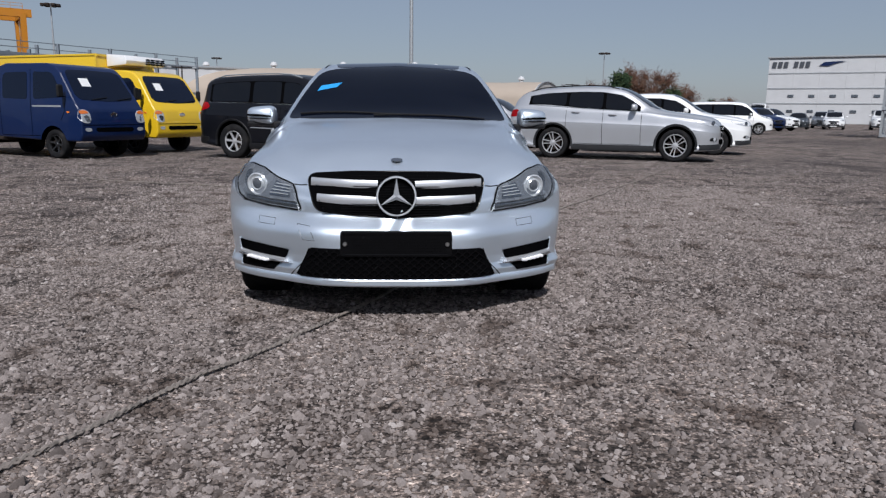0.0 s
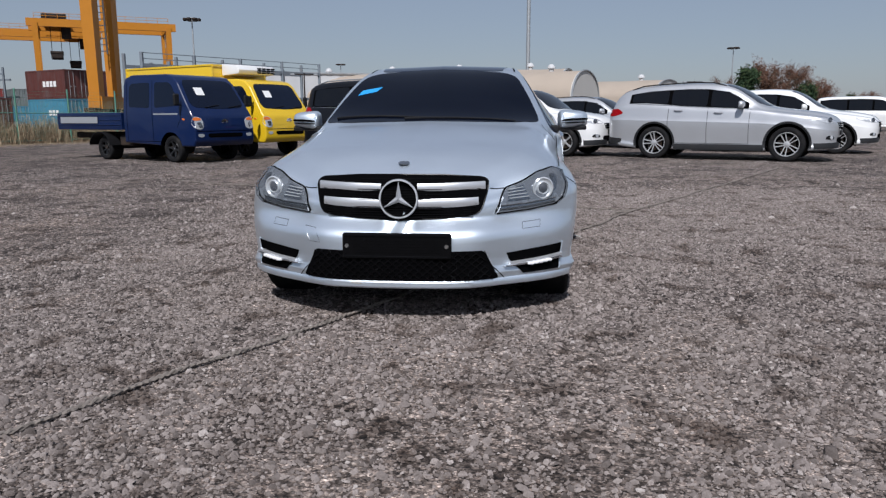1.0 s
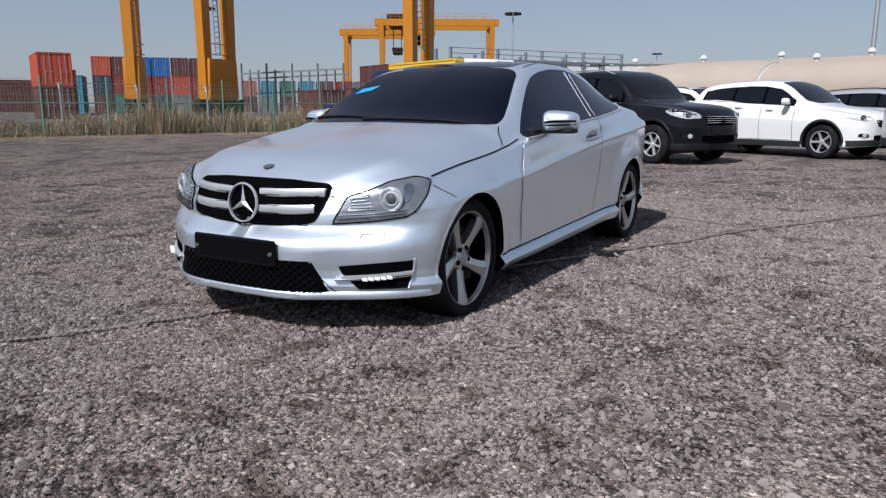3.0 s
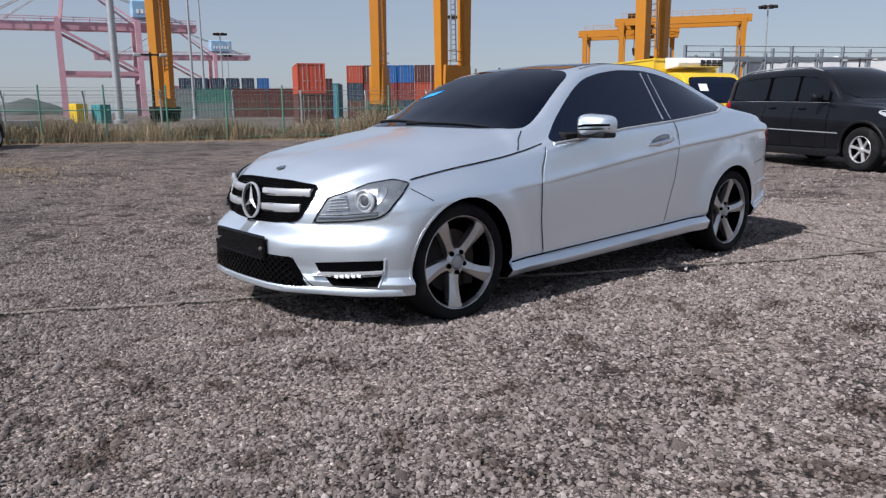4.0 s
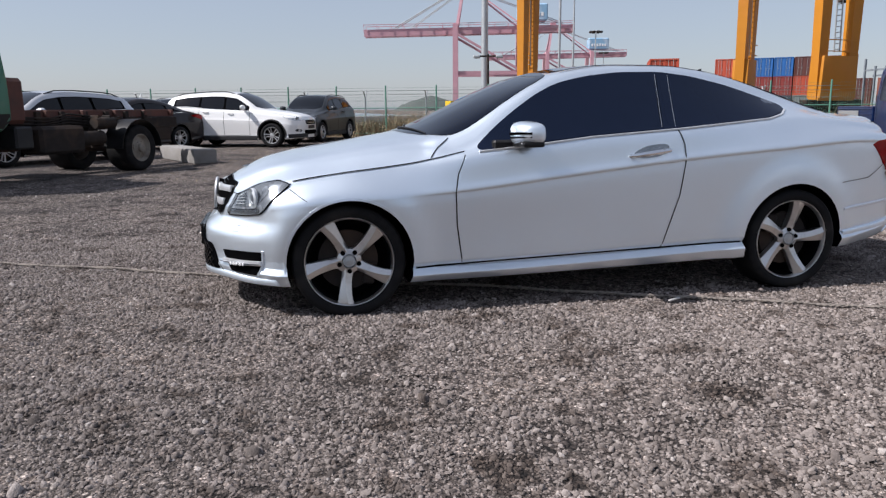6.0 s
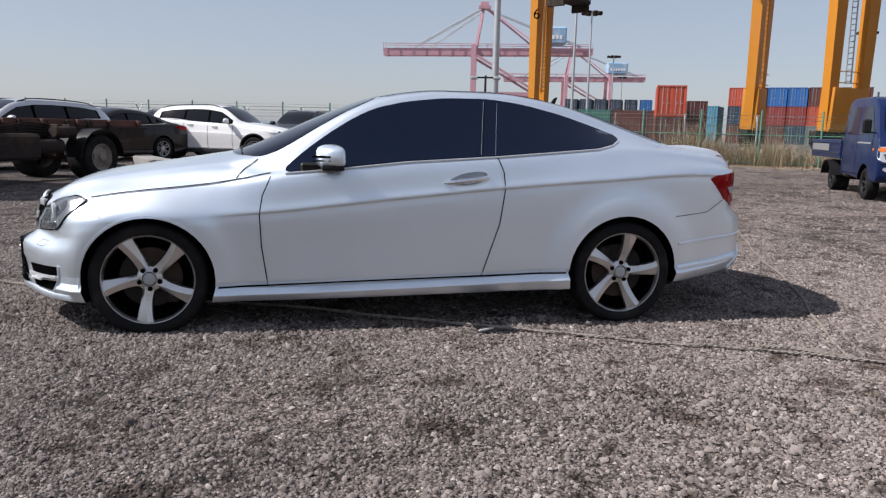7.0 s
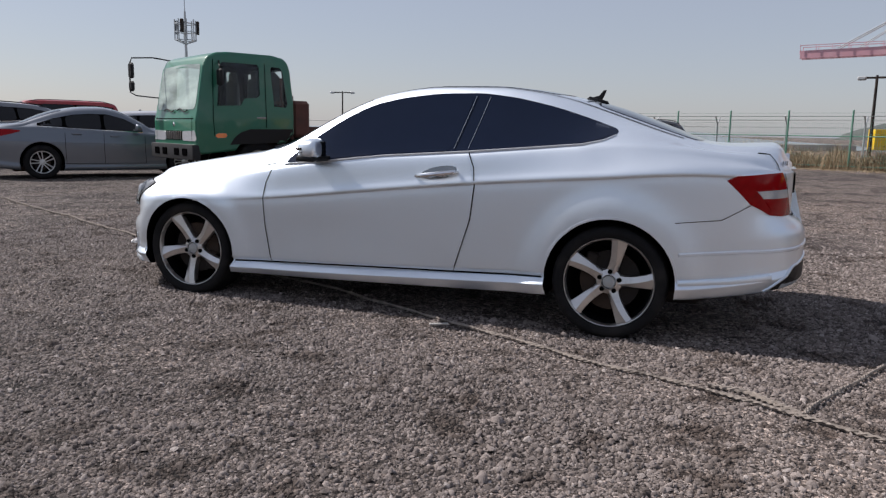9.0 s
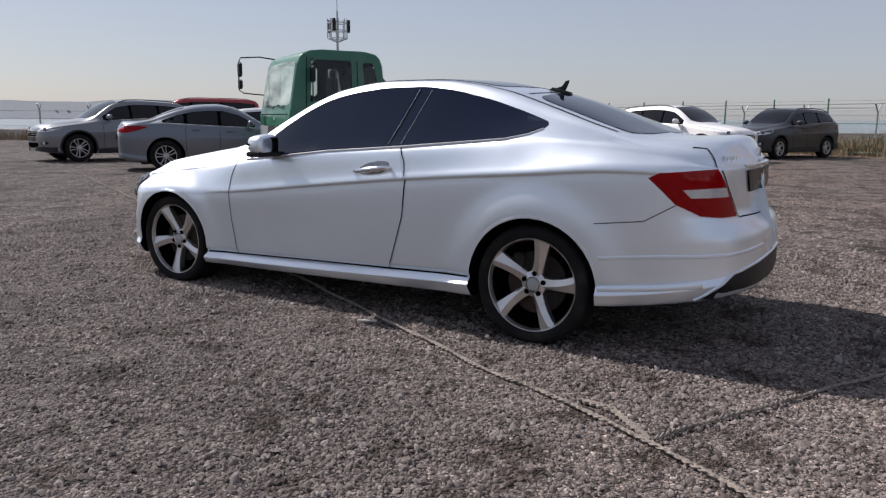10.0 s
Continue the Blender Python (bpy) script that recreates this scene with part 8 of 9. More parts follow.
    slab(bm, [(-1.05, 0.52), (-1.05, 0.80), (1.05, 0.80), (1.05, 0.52)], 0.16, "y", 0.0, 0.03)
    bumper = part("bumper", bm, M_CLADDING, tr, "dark grey bumper")
    for x in (-0.7, -0.3, 0.3, 0.7):
        bm = bmesh.new()
        box(bm, (x, -0.085, 0.66), (0.22, 0.02, 0.13), 0.01)
        part("bumper_slot", bm, M_GAP, bumper, "black slot")
    bm = bmesh.new()
    for y in (2.3, 3.2, 4.2, 5.4, 6.7):
        box(bm, (0, y, 0.90), (0.84, 0.1, 0.16), 0.01)
    rod(bm, (-0.9, ra, R), (0.9, ra, R), 0.09)
    rod(bm, (-0.9, fa, R), (0.9, fa, R), 0.06)
    rod(bm, (0, 1.6, 0.72), (0, ra, 0.55), 0.06)
    box(bm, (0, 1.7, 0.75), (0.7, 1.0, 0.5), 0.05)
    part("drivetrain", bm, M_DIRTY, tr, "dirty axles and crossmembers")
    M_RUST = material("rust_red_steel", (0.10, 0.04, 0.03), 0.8, vary=0.4, scale=8, bump=0.2, second=(0.05, 0.04, 0.035), second_amount=0.6)
    bm = bmesh.new()
    for s in (1, -1):
        box(bm, (s * 0.42, 4.5, 1.09), (0.09, 4.6, 0.14), 0.01)
    for i in range(6):
        box(bm, (0, 2.4 + 0.85 * i, 1.10), (1.1, 0.08, 0.10), 0.01)
    part("subframe", bm, M_RUST, tr, "rust-red subframe")
    bm = bmesh.new()
    box(bm, (0.38, 2.34, 1.30), (0.9, 0.40, 0.72), 0.06)
    rod(bm, (0.72, 2.15, 0.9), (0.72, 2.15, 1.75), 0.05)
    rod(bm, (0.4, 2.1, 1.3), (0.4, 2.1, 2.1), 0.03)
    part("air_intake", bm, M_RUST, tr, "rust-red box behind the cab")
    bm = bmesh.new()
    slab(bm, [(2.1, 1.2), (2.1, 2.36), (2.35, 2.3), (2.75, 1.95), (2.75, 1.75), (2.3, 1.2)], 0.5, "x", -0.6, 0.04)
    part("intake_stack", bm, M_PLASTIC, tr, "black intake stack")
    return tr


flatbed_truck()
bm = bmesh.new()
slab(bm, [(-1.3, 0.0), (-1.3, 0.3), (1.3, 0.3), (1.3, 0.0)], 0.5, "y", 0.0, 0.03)
whole("concrete_block", bm, M_OLDCONCRETE, "low grey concrete block on the gravel", "block", Matrix.Translation((-12.9, -1.55, 0)) @ Matrix.Rotation(0.4, 4, "Z"))

# ---------------- bins and an earth mound beyond the fence ----------------


def skip_bin(p, size, mat, label, rz):
    """An open steel bin with a rim and ribs, standing on the ground."""
    ob = thing("waste_bin", label, "bin", Matrix.Translation((p[0], p[1], 0)) @ Matrix.Rotation(rz, 4, "Z"))
    x, y, h = size
    for sx, sy in ((1, 0), (-1, 0), (0, 1), (0, -1)):
        bm = bmesh.new()
        box(bm, (sx * (x / 2 - 0.02), sy * (y / 2 - 0.02), h / 2), (0.04 if sx else x - 0.09, 0.04 if sy else y, h), 0.01)
        for k in (-0.3, 0.0, 0.3):
            box(bm, (sx * x / 2 + (0 if sx else k * x), sy * y / 2 + (0 if sy else k * y), h * 0.48), (0.07, 0.07, h * 0.9), 0.01)
        part("side_panel", bm, mat, ob)
    bm = bmesh.new()
    box(bm, (0, 0, 0.06), (x - 0.08, y - 0.08, 0.05))
    part("bottom", bm, mat, ob)
    return ob


skip_bin((-78.2, 20.5), (1.25, 1.25, 2.0), M_YELLOW, "small yellow steel bin beyond the fence", 0.3)
skip_bin((-77.6, 22.5), (1.5, 1.2, 1.9), material("teal_bin_paint", (0.05, 0.24, 0.26), 0.6, vary=0.2, scale=3.0, second=(0.2, 0.22, 0.2), second_amount=0.4), "small teal steel bin beyond the fence", 0.3)
bm = bmesh.new()
rings = []
rs = np.random.RandomState(17)
for i in range(9):
    f = i / 8
    r = 31 * (1 - f) ** 0.8 + 0.6
    rings.append([bm.verts.new((r * 0.7 * math.cos(a) * (1 + rs.uniform(-0.09, 0.09)), r * math.sin(a) * (1 + rs.uniform(-0.09, 0.09)), 11.5 * f ** 0.9 - 0.1 + rs.uniform(-0.3, 0.3))) for a in [2 * math.pi * k / 28 for k in range(28)]])
for a, b in zip(rings, rings[1:]):
    for k in range(28):
        bm.faces.new((a[k], a[(k + 1) % 28], b[(k + 1) % 28], b[k]))
bm.faces.new(rings[-1])
whole("earth_mound", bm, material("dark_soil", (0.075, 0.085, 0.08), 0.95, vary=0.4, scale=1.5, fine=0.3, fine_scale=8, bump=0.5, bump_scale=5), "dark heap of soil far beyond the fence", "mound", Matrix.Translation((-582, 125, 0)))

# ---------------- containers ----------------
CONT_COLOURS = {"red": (0.22, 0.03, 0.025), "orange": (0.42, 0.065, 0.03), "brown": (0.10, 0.032, 0.026), "blue": (0.015, 0.11, 0.34), "navy": (0.025, 0.042, 0.07),
                "cyan": (0.06, 0.22, 0.32), "green": (0.05, 0.15, 0.12), "grey": (0.15, 0.17, 0.17), "salmon": (0.35, 0.13, 0.09)}
CONT_MATS = {k: material(k + "_container_paint", v, 0.55, vary=0.12, scale=2.0, second=tuple(0.45 * c + 0.09 for c in v), second_scale=0.9, second_amount=0.45) for k, v in CONT_COLOURS.items()}
CONT_MESH = {}


def container_mesh(L):
    if L in CONT_MESH:
        return CONT_MESH[L]
    bm = bmesh.new()
    W, H = 2.44, 2.59
    n = int(L / 0.14)
    for s in (1, -1):
        prev = None
        for i in range(n + 1):
            y = 0.08 + (L - 0.16) * i / n
            x = s * (W / 2 - (0.045 if (i // 2) % 2 else 0.008))
            q = [bm.verts.new((x, y, 0.16)), bm.verts.new((x, y, H - 0.12))]
            if prev:
                bm.faces.new((prev[0], prev[1], q[1], q[0]))
            prev = q
    for y in (0.05, L - 0.05):
        prev = None
        for i in range(17):
            x = -W / 2 + 0.08 + (W - 0.16) * i / 16
            yy = y + (0.03 if (i // 2) % 2 else 0.0) * (1 if y < 1 else -1)
            q = [bm.verts.new((x, yy, 0.16)), bm.verts.new((x, yy, H - 0.12))]
            if prev:
                bm.faces.new((prev[0], prev[1], q[1], q[0]))
            prev = q
    for x in (-1, 1):
        for z in (0.08, H - 0.06):
            box(bm, (x * (W / 2 - 0.05), L / 2, z), (0.1, L, 0.13), 0.01)
        for y in (0.06, L - 0.06):
            box(bm, (x * (W / 2 - 0.06), y, H / 2), (0.12, 0.12, H), 0.012)
    for y in (0.06, L - 0.06):
        for z in (0.08, H - 0.06):
            box(bm, (0, y, z), (W, 0.1, 0.13), 0.01)
    box(bm, (0, L / 2, H - 0.03), (W - 0.1, L - 0.1, 0.03))
    box(bm, (0, L / 2, 0.12), (W - 0.1, L - 0.1, 0.04))
    shell = bm
    bm = bmesh.new()
    rod(bm, (0, -0.01, 0.15), (0, -0.01, H - 0.12), 0.022, n=6)
    box(bm, (0.08, -0.02, 1.1), (0.2, 0.02, 0.05))
    CONT_MESH[L] = (shell, bm)
    return CONT_MESH[L]


def container(m, colour, L=6.06):
    shell, rods = container_mesh(L)
    key = (L, colour)
    if key not in CONT_MESH:
        CONT_MESH[key] = finish("shipping_container", shell.copy(), CONT_MATS[colour], 20)
        CONT_MESH[("rod", L)] = finish("door_bar", rods.copy(), M_GALV, 30)
    ob = part("shipping_container", CONT_MESH[key], None)
    ob.matrix_basis = m
    tagged(ob, colour + " corrugated steel shipping container in a stack", "container", "stacked containers")
    for x in (-0.75, -0.35, 0.35, 0.75):
        part("door_bar", CONT_MESH[("rod", L)], None, ob, "grey door locking bar").location = (x, 0, 0)
    return ob


def stack(p, rz, colours, L=6.06):
    return [container(Matrix.Translation((p[0], p[1], 2.59 * i)) @ Matrix.Rotation(rz, 4, "Z") @ Matrix.Translation((0, 0, 0)), c, L) for i, c in enumerate(colours)]


YARD = math.radians(50)
ends = [("brown", "navy", "orange"), ("green", "red", "brown"), ("brown", "red", "blue"), ("navy", "red", "blue"), ("grey", "orange", "brown"), ("brown", "red", "brown"), ("red", "brown", "brown")]
for i, cols in enumerate(ends):
    stack((-91.0 + 1.65 * i, 63.5 + 1.98 * i), YARD, cols)
stack((-93.4, 60.6), YARD, ("cyan", "cyan"))
low = [("green", "grey"), ("brown", "brown"), ("brown", "salmon"), ("grey", "cyan"), ("brown", "green"), ("cyan", "cyan"), ("brown", "brown"), ("navy", "red"), ("cyan", "grey")]
for i, cols in enumerate(low):
    stack((-93.0 + 2.3 * i, 84.5 + 2.2 * i), math.radians(45), cols)
for box_ob, rows in zip(stack((-39.5, 60.6), math.radians(65), ("cyan", "brown")), (3, 4)):
    for i in range(rows):
        bm = bmesh.new()
        box(bm, (-1.232, 1.5 + 0.55 * i, 1.35), (0.016, 0.4, 0.5), 0.004)
        part("painted_mark", bm, M_PAPER, box_ob, "white painted letter bar")
stack((-38.4, 62.95), math.radians(65), ("brown", "brown"))
stack((-43.0, 54.6), math.radians(65), ("brown",))
stack((-53.75, 33.2), math.radians(64), ("brown", "orange"))
stack((-79.8, 50.8), math.radians(64), ("red", "brown"))
for i, cols in enumerate((("grey", "grey"), ("grey", "green"), ("brown", "brown"), ("brown", "brown"))):
    stack((-131.0 + 2.9 * i, 48.7 + 5.6 * i), math.radians(-28), cols)
for i in range(6):
    stack((-143.8 + 1.4 * i, 58.8 + 2.7 * i), math.radians(62), ("navy", "navy", "navy" if i < 5 else "blue"))

# ---------------- cranes ----------------


def beam(bm, a, b, w0, w1=None, d=None):
    """A box beam from a to b."""
    a, b = Vector(a), Vector(b)
    w1 = w0 if w1 is None else w1
    d = 1.0 if d is None else d
    t = (b - a).normalized()
    u = Vector((0, 0, 1)) if abs(t.z) < 0.9 else Vector((1, 0, 0))
    s = t.cross(u).normalized()
    v = s.cross(t).normalized()
    r = []
    for p, w in ((a, w0), (b, w1)):
        r.append([bm.verts.new(p + s * i * w / 2 + v * j * w * d / 2) for i, j in ((-1, -1), (1, -1), (1, 1), (-1, 1))])
    bm.faces.new(r[0][::-1])
    bm.faces.new(r[1])
    for i in range(4):
        bm.faces.new((r[0][i], r[0][(i + 1) % 4], r[1][(i + 1) % 4], r[1][i]))


def ladder(bm, a, b, w, step=0.5, off=Vector((0, 0, 0))):
    a, b = Vector(a) + off, Vector(b) + off
    s = Vector((w / 2, 0, 0))
    for q in (s, -s):
        beam(bm, a + q, b + q, 0.09)
    n = int((b - a).length / step)
    for i in range(n):
        p = a.lerp(b, (i + 0.5) / n)
        beam(bm, p - s, p + s, 0.07)


def number_mesh(text, size):
    cu = bpy.data.curves.new("number", "FONT")
    cu.body, cu.size, cu.extrude = text, size, 0.02
    cu.align_x = "CENTER"
    ob = bpy.data.objects.new("number", cu)
    scene.collection.objects.link(ob)
    bpy.context.view_layer.update()
    me = bpy.data.meshes.new_from_object(ob.evaluated_get(bpy.context.evaluated_depsgraph_get()))
    bpy.data.objects.remove(ob)
    me.materials.clear()
    me.materials.append(M_GAP)
    return me


def yard_crane(m, span, base, H, number, trolley_at, toward, machine=1):
    """A rubber-tyred yard gantry: span along x, wheelbase along y."""
    cr = thing("gantry_crane", "tall yellow rubber-tyred gantry crane over the container stacks", "crane", m, "gantry cranes")
    for sx in (-1, 1):
        for sy in (-1, 1):
            bm = bmesh.new()
            beam(bm, (sx * span / 2, sy * base / 2, 1.6), (sx * span / 2, sy * base / 2 * 1.1, H), 1.0, 1.35, 0.8)
            leg = part("leg", bm, M_CRANE, cr)
            bm = bmesh.new()
            for k in (-0.9, 0.9):
                bm = bmesh.new()
                rod(bm, (sx * span / 2 - 0.3, sy * base / 2 + k, 0.7), (sx * span / 2 + 0.3, sy * base / 2 + k, 0.7), 0.7, n=18)
                part("bogie_tyre", bm, M_RUBBER, leg, "black bogie tyre")
            bm = bmesh.new()
            box(bm, (sx * span / 2, sy * base / 2, 1.35), (0.9, 3.2, 0.7), 0.05)
            part("bogie", bm, M_DIRTY, leg, "dark wheel bogie")
        bm = bmesh.new()
        beam(bm, (sx * span / 2, -base / 2 - 0.4, 2.1), (sx * span / 2, base / 2 + 0.4, 2.1), 1.1, 1.1, 0.9)
        part("sill_beam", bm, M_CRANE, cr)
        bm = bmesh.new()
        beam(bm, (sx * span / 2, -base / 2 * 1.1, H - 0.4), (sx * span / 2, base / 2 * 1.1, H - 0.4), 1.0, 1.0, 1.0)
        part("top_tie", bm, M_CRANE, cr)
        bm = bmesh.new()
        ladder(bm, (sx * span / 2, 0.2, 6.0), (sx * span / 2, -0.2, H - 1), 0.6)
        part("ladder", bm, M_GALV, cr, "grey steel ladder")
    for sx in ((-1, 1) if machine == 0 else (machine,)):
        bm = bmesh.new()
        slab(bm, [(-base / 2 - 0.4, 1.8), (base / 2 + 0.4, 1.8), (base / 2 + 0.25, 5.6), (-base / 2 - 0.25, 5.6)], 1.5, "x", sx * span / 2, 0.05)
        part("leg_house", bm, M_CRANE, cr)
        for z in (6.0, 7.0):
            bm = bmesh.new()
            beam(bm, (sx * span / 2 + 0.8, -base / 2, z), (sx * span / 2 + 0.8, base / 2, z), 0.08)
            part("guard_rail", bm, M_CRANE, cr)
    for sy in (-1, 1):
        bm = bmesh.new()
        beam(bm, (-span / 2 - 1.5, sy * base / 2 * 1.1, H), (span / 2 + 1.5, sy * base / 2 * 1.1, H), 1.0, 1.0, 1.5)
        part("girder", bm, M_CRANE, cr)
        bm = bmesh.new()
        n = int(span / 2)
        for i in range(n + 1):
            x = -span / 2 + span * i / n
            beam(bm, (x, sy * base / 2 * 1.25, H + 0.7), (x, sy * base / 2 * 1.25, H + 1.8), 0.08)
        for z in (1.25, 1.8):
            beam(bm, (-span / 2, sy * base / 2 * 1.25, H + z), (span / 2, sy * base / 2 * 1.25, H + z), 0.07)
        part("walkway_rail", bm, M_CRANE, cr)
    bm = bmesh.new()
    box(bm, (trolley_at, 0, H + 1.0), (4.5, base * 1.1, 1.6), 0.1)
    part("trolley", bm, M_DIRTY, cr, "dark trolley")
    bm = bmesh.new()
    for sx in (-0.9, 0.9):
        for sy in (-1.2, 1.2):
            rod(bm, (trolley_at + sx, sy, H), (trolley_at + sx, sy, H - 5.2), 0.05, n=5)
    box(bm, (trolley_at, 0, H - 5.6), (2.4, 6.0, 0.5), 0.05)
    for sy in (-2.7, 2.7):
        box(bm, (trolley_at, sy, H - 6.2), (2.2, 0.35, 1.0), 0.05)
    box(bm, (trolley_at + 2.0, -1.0, H - 1.6), (1.8, 1.8, 2.2), 0.1)
    part("spreader", bm, M_DIRTY, cr, "dark spreader and operator cabin")
    if number:
        me = number_mesh(number, 1.7)
        for sx in (-1, 1):
            p = Vector((sx * span / 2, -base / 2 * 1.08, H * 0.64))
            world_p = m @ p
            d = Vector(toward) - world_p
            d.z = 0
            d.normalize()
            local = m.to_3x3().inverted() @ d
            ob = part("leg_number", me, None, cr, "black painted number")
            ob.matrix_basis = Matrix.Translation(p + local * 0.95) @ Matrix.Rotation(math.atan2(local.y, local.x) + math.pi / 2, 4, "Z") @ Matrix.Rotation(math.pi / 2, 4, "X")
    return cr


span_turn = math.atan2(15.64, 19.55)
yard_crane(Matrix.Translation((-70.5, 38.0, 0)) @ Matrix.Rotation(span_turn, 4, "Z"), 25.0, 2.1, 21.5, "6", -9.0, (4, 2, 0), 1)
yard_crane(Matrix.Translation((-44.2, 52.9, 0)) @ Matrix.Rotation(math.atan2(3.4, 21.75), 4, "Z"), 22.0, 3.7, 21.5, "1", 4.0, (4, 2, 0), -1)
yard_crane(Matrix.Translation((-87.5, 148.2, 0)) @ Matrix.Rotation(math.atan2(18.5, 29.0), 4, "Z"), 25.0, 8.0, 19.5, "", -9.0, (4, 2, 0), 0)
yard_crane(Matrix.Translation((-104.0, 152.5, 0)) @ Matrix.Rotation(math.atan2(18.5, 29.0), 4, "Z"), 20.0, 8.0, 18.5, "", 6.0, (4, 2, 0), 0)


def quay_crane(m, k, label):
    """A ship-to-shore crane with its boom along x and the apex over x = 0."""
    cr = thing("quay_crane", label, "crane", m, "quay cranes")
    bm = bmesh.new()
    for s in (-1, 1):
        beam(bm, (-30 * k, s * 1.6 * k, 23.6 * k), (33 * k, s * 1.6 * k, 24.6 * k), 1.3 * k, 1.3 * k, 1.6)
        beam(bm, (-30 * k, s * 2.6 * k, 26.0 * k), (33 * k, s * 2.6 * k, 26.6 * k), 0.18 * k)
    for i in range(17):
        x = (-30 + 63 * i / 16) * k
        beam(bm, (x, -1.6 * k, 24.2 * k), (x, 1.6 * k, 24.2 * k), 0.5 * k)
        for s in (-1, 1):
            beam(bm, (x, s * 2.6 * k, 24.4 * k), (x, s * 2.6 * k, 26.2 * k), 0.15 * k)
    part("boom", bm, M_PINK, cr)
    for x in (-2.5, 17.0):
        for s in (-1, 1):
            bm = bmesh.new()
            beam(bm, (x * k, s * 8 * k, -0.3), (x * k, s * 6.5 * k, 25.5 * k), 1.5 * k, 1.5 * k)
            part("leg", bm, M_PINK, cr)
    bars = []
    for s in (-1, 1):
        bars += [((-2.5, s * 6.8, 11.5), (17, s * 6.8, 11.5), 1.1), ((-2.5, s * 7, 23), (17, s * 7.4, 12), 0.7), ((17, s * 6.6, 25), (33, s * 1.6, 24.6), 0.5)]
    for x in (-2.5, 17.0):
        bars += [((x, -7.5, 9.5), (x, 7.5, 9.5), 1.1), ((x, -6.6, 25.2), (x, 6.6, 25.2), 1.1)]
    for p, q, w in bars:
        bm = bmesh.new()
        beam(bm, Vector(p) * k, Vector(q) * k, w * k)
        part("brace", bm, M_PINK, cr)
    bm = bmesh.new()
    for s in (-1, 1):
        beam(bm, (-2.0 * k, s * 5 * k, 25 * k), (0, s * 1.2 * k, 37 * k), 0.8 * k)
        beam(bm, (17 * k, s * 5 * k, 25.5 * k), (1.0 * k, s * 1.2 * k, 37 * k), 0.45 * k)
    beam(bm, (-1.4 * k, -2.2 * k, 37 * k), (2.2 * k, -2.2 * k, 37 * k), 0.9 * k)
    beam(bm, (0, -2.2 * k, 37 * k), (0, 2.2 * k, 37 * k), 0.8 * k)
    box(bm, (0.3 * k, 0, 38 * k), (2.4 * k, 3 * k, 1.4 * k))
    part("apex_frame", bm, M_PINK, cr)
    for s in (-1, 1):
        for z, x, e, r in ((37, -21, 25, 0.16), (36, -16, 25, 0.12), (37, 30, 26, 0.14)):
            bm = bmesh.new()
            rod(bm, (0, s * 1.2 * k, z * k), (x * k, s * 1.6 * k, e * k), r * k, n=5)
            part("stay", bm, M_GALV, cr, "grey stay")
    bm = bmesh.new()
    box(bm, (20.5 * k, 0, 29.2 * k), (9 * k, 6 * k, 5 * k), 0.4 * k)
    house = part("machine_house", bm, material("blue_white_panel", (0.25, 0.42, 0.58), 0.5, vary=0.15, scale=0.3, second=(0.6, 0.65, 0.7), second_scale=0.25, second_amount=0.7), cr, "pale blue machine house")
    bm = bmesh.new()
    for i in range(6):
        box(bm, ((17.6 + 1.15 * i) * k, -3.05 * k, 28.6 * k), (0.7 * k, 0.1, 1.1 * k))
    part("house_lettering", bm, M_PAPER, house, "unreadable white lettering bars")
    return cr


lateral = math.atan2(61.7, 16.0)
quay_crane(Matrix.Translation((-218.1, 58.0, 0)) @ Matrix.Rotation(lateral, 4, "Z"), 1.0, "pink quay crane with its boom lowered, distance haze in its pale colour")
quay_crane(Matrix.Translation((-300.0, 118.0, 0)) @ Matrix.Rotation(lateral, 4, "Z"), 0.95, "smaller pink quay crane, distance haze in its pale colour")

# ---------------- masts and poles ----------------


def flood_mast(p, H, r=0.22, lamps=8):
    ob = thing("floodlight_mast", "tall grey floodlight mast with a ring of lamps", "light mast", Matrix.Translation((p[0], p[1], 0)), "floodlight masts")
    bm = bmesh.new()
    rod(bm, (0, 0, -0.2), (0, 0, H), r, r * 0.45, 10)
    part("pole", bm, M_GALV, ob)
    bm = bmesh.new()
    k = H / 22
    tube(bm, [(1.2 * k * math.cos(2 * math.pi * i / 16), 1.2 * k * math.sin(2 * math.pi * i / 16), H) for i in range(16)], 0.08 * k, 6, True)
    for i in range(4):
        a = math.pi * i / 4
        beam(bm, (-1.2 * k * math.cos(a), -1.2 * k * math.sin(a), H), (1.2 * k * math.cos(a), 1.2 * k * math.sin(a), H), 0.1 * k)
    head = part("lamp_ring", bm, M_GALV, ob)
    for i in range(lamps):
        a = 2 * math.pi * i / lamps
        bm = bmesh.new()
        box(bm, (1.5 * k * math.cos(a), 1.5 * k * math.sin(a), H - 0.25 * k), (0.8 * k, 0.8 * k, 0.5 * k), 0.1 * k)
        part("floodlight", bm, M_DIRTY, head, "dark floodlight")


for p, H, r in (((-134, 58.4), 24.0, 0.30), ((-196, 91.1), 22.5, 0.30), ((-267.7, 127), 22.3, 0.30), ((-61.1, 133.3), 19.0, 0.25), ((39.4, 141.3), 13.0, 0.17), ((-101, 92), 18.0, 0.2), ((-37, 150), 11.5, 0.15), ((80, 125), 9.5, 0.14), ((-3, 150), 9.5, 0.14)):
    flood_mast(p, H, r)


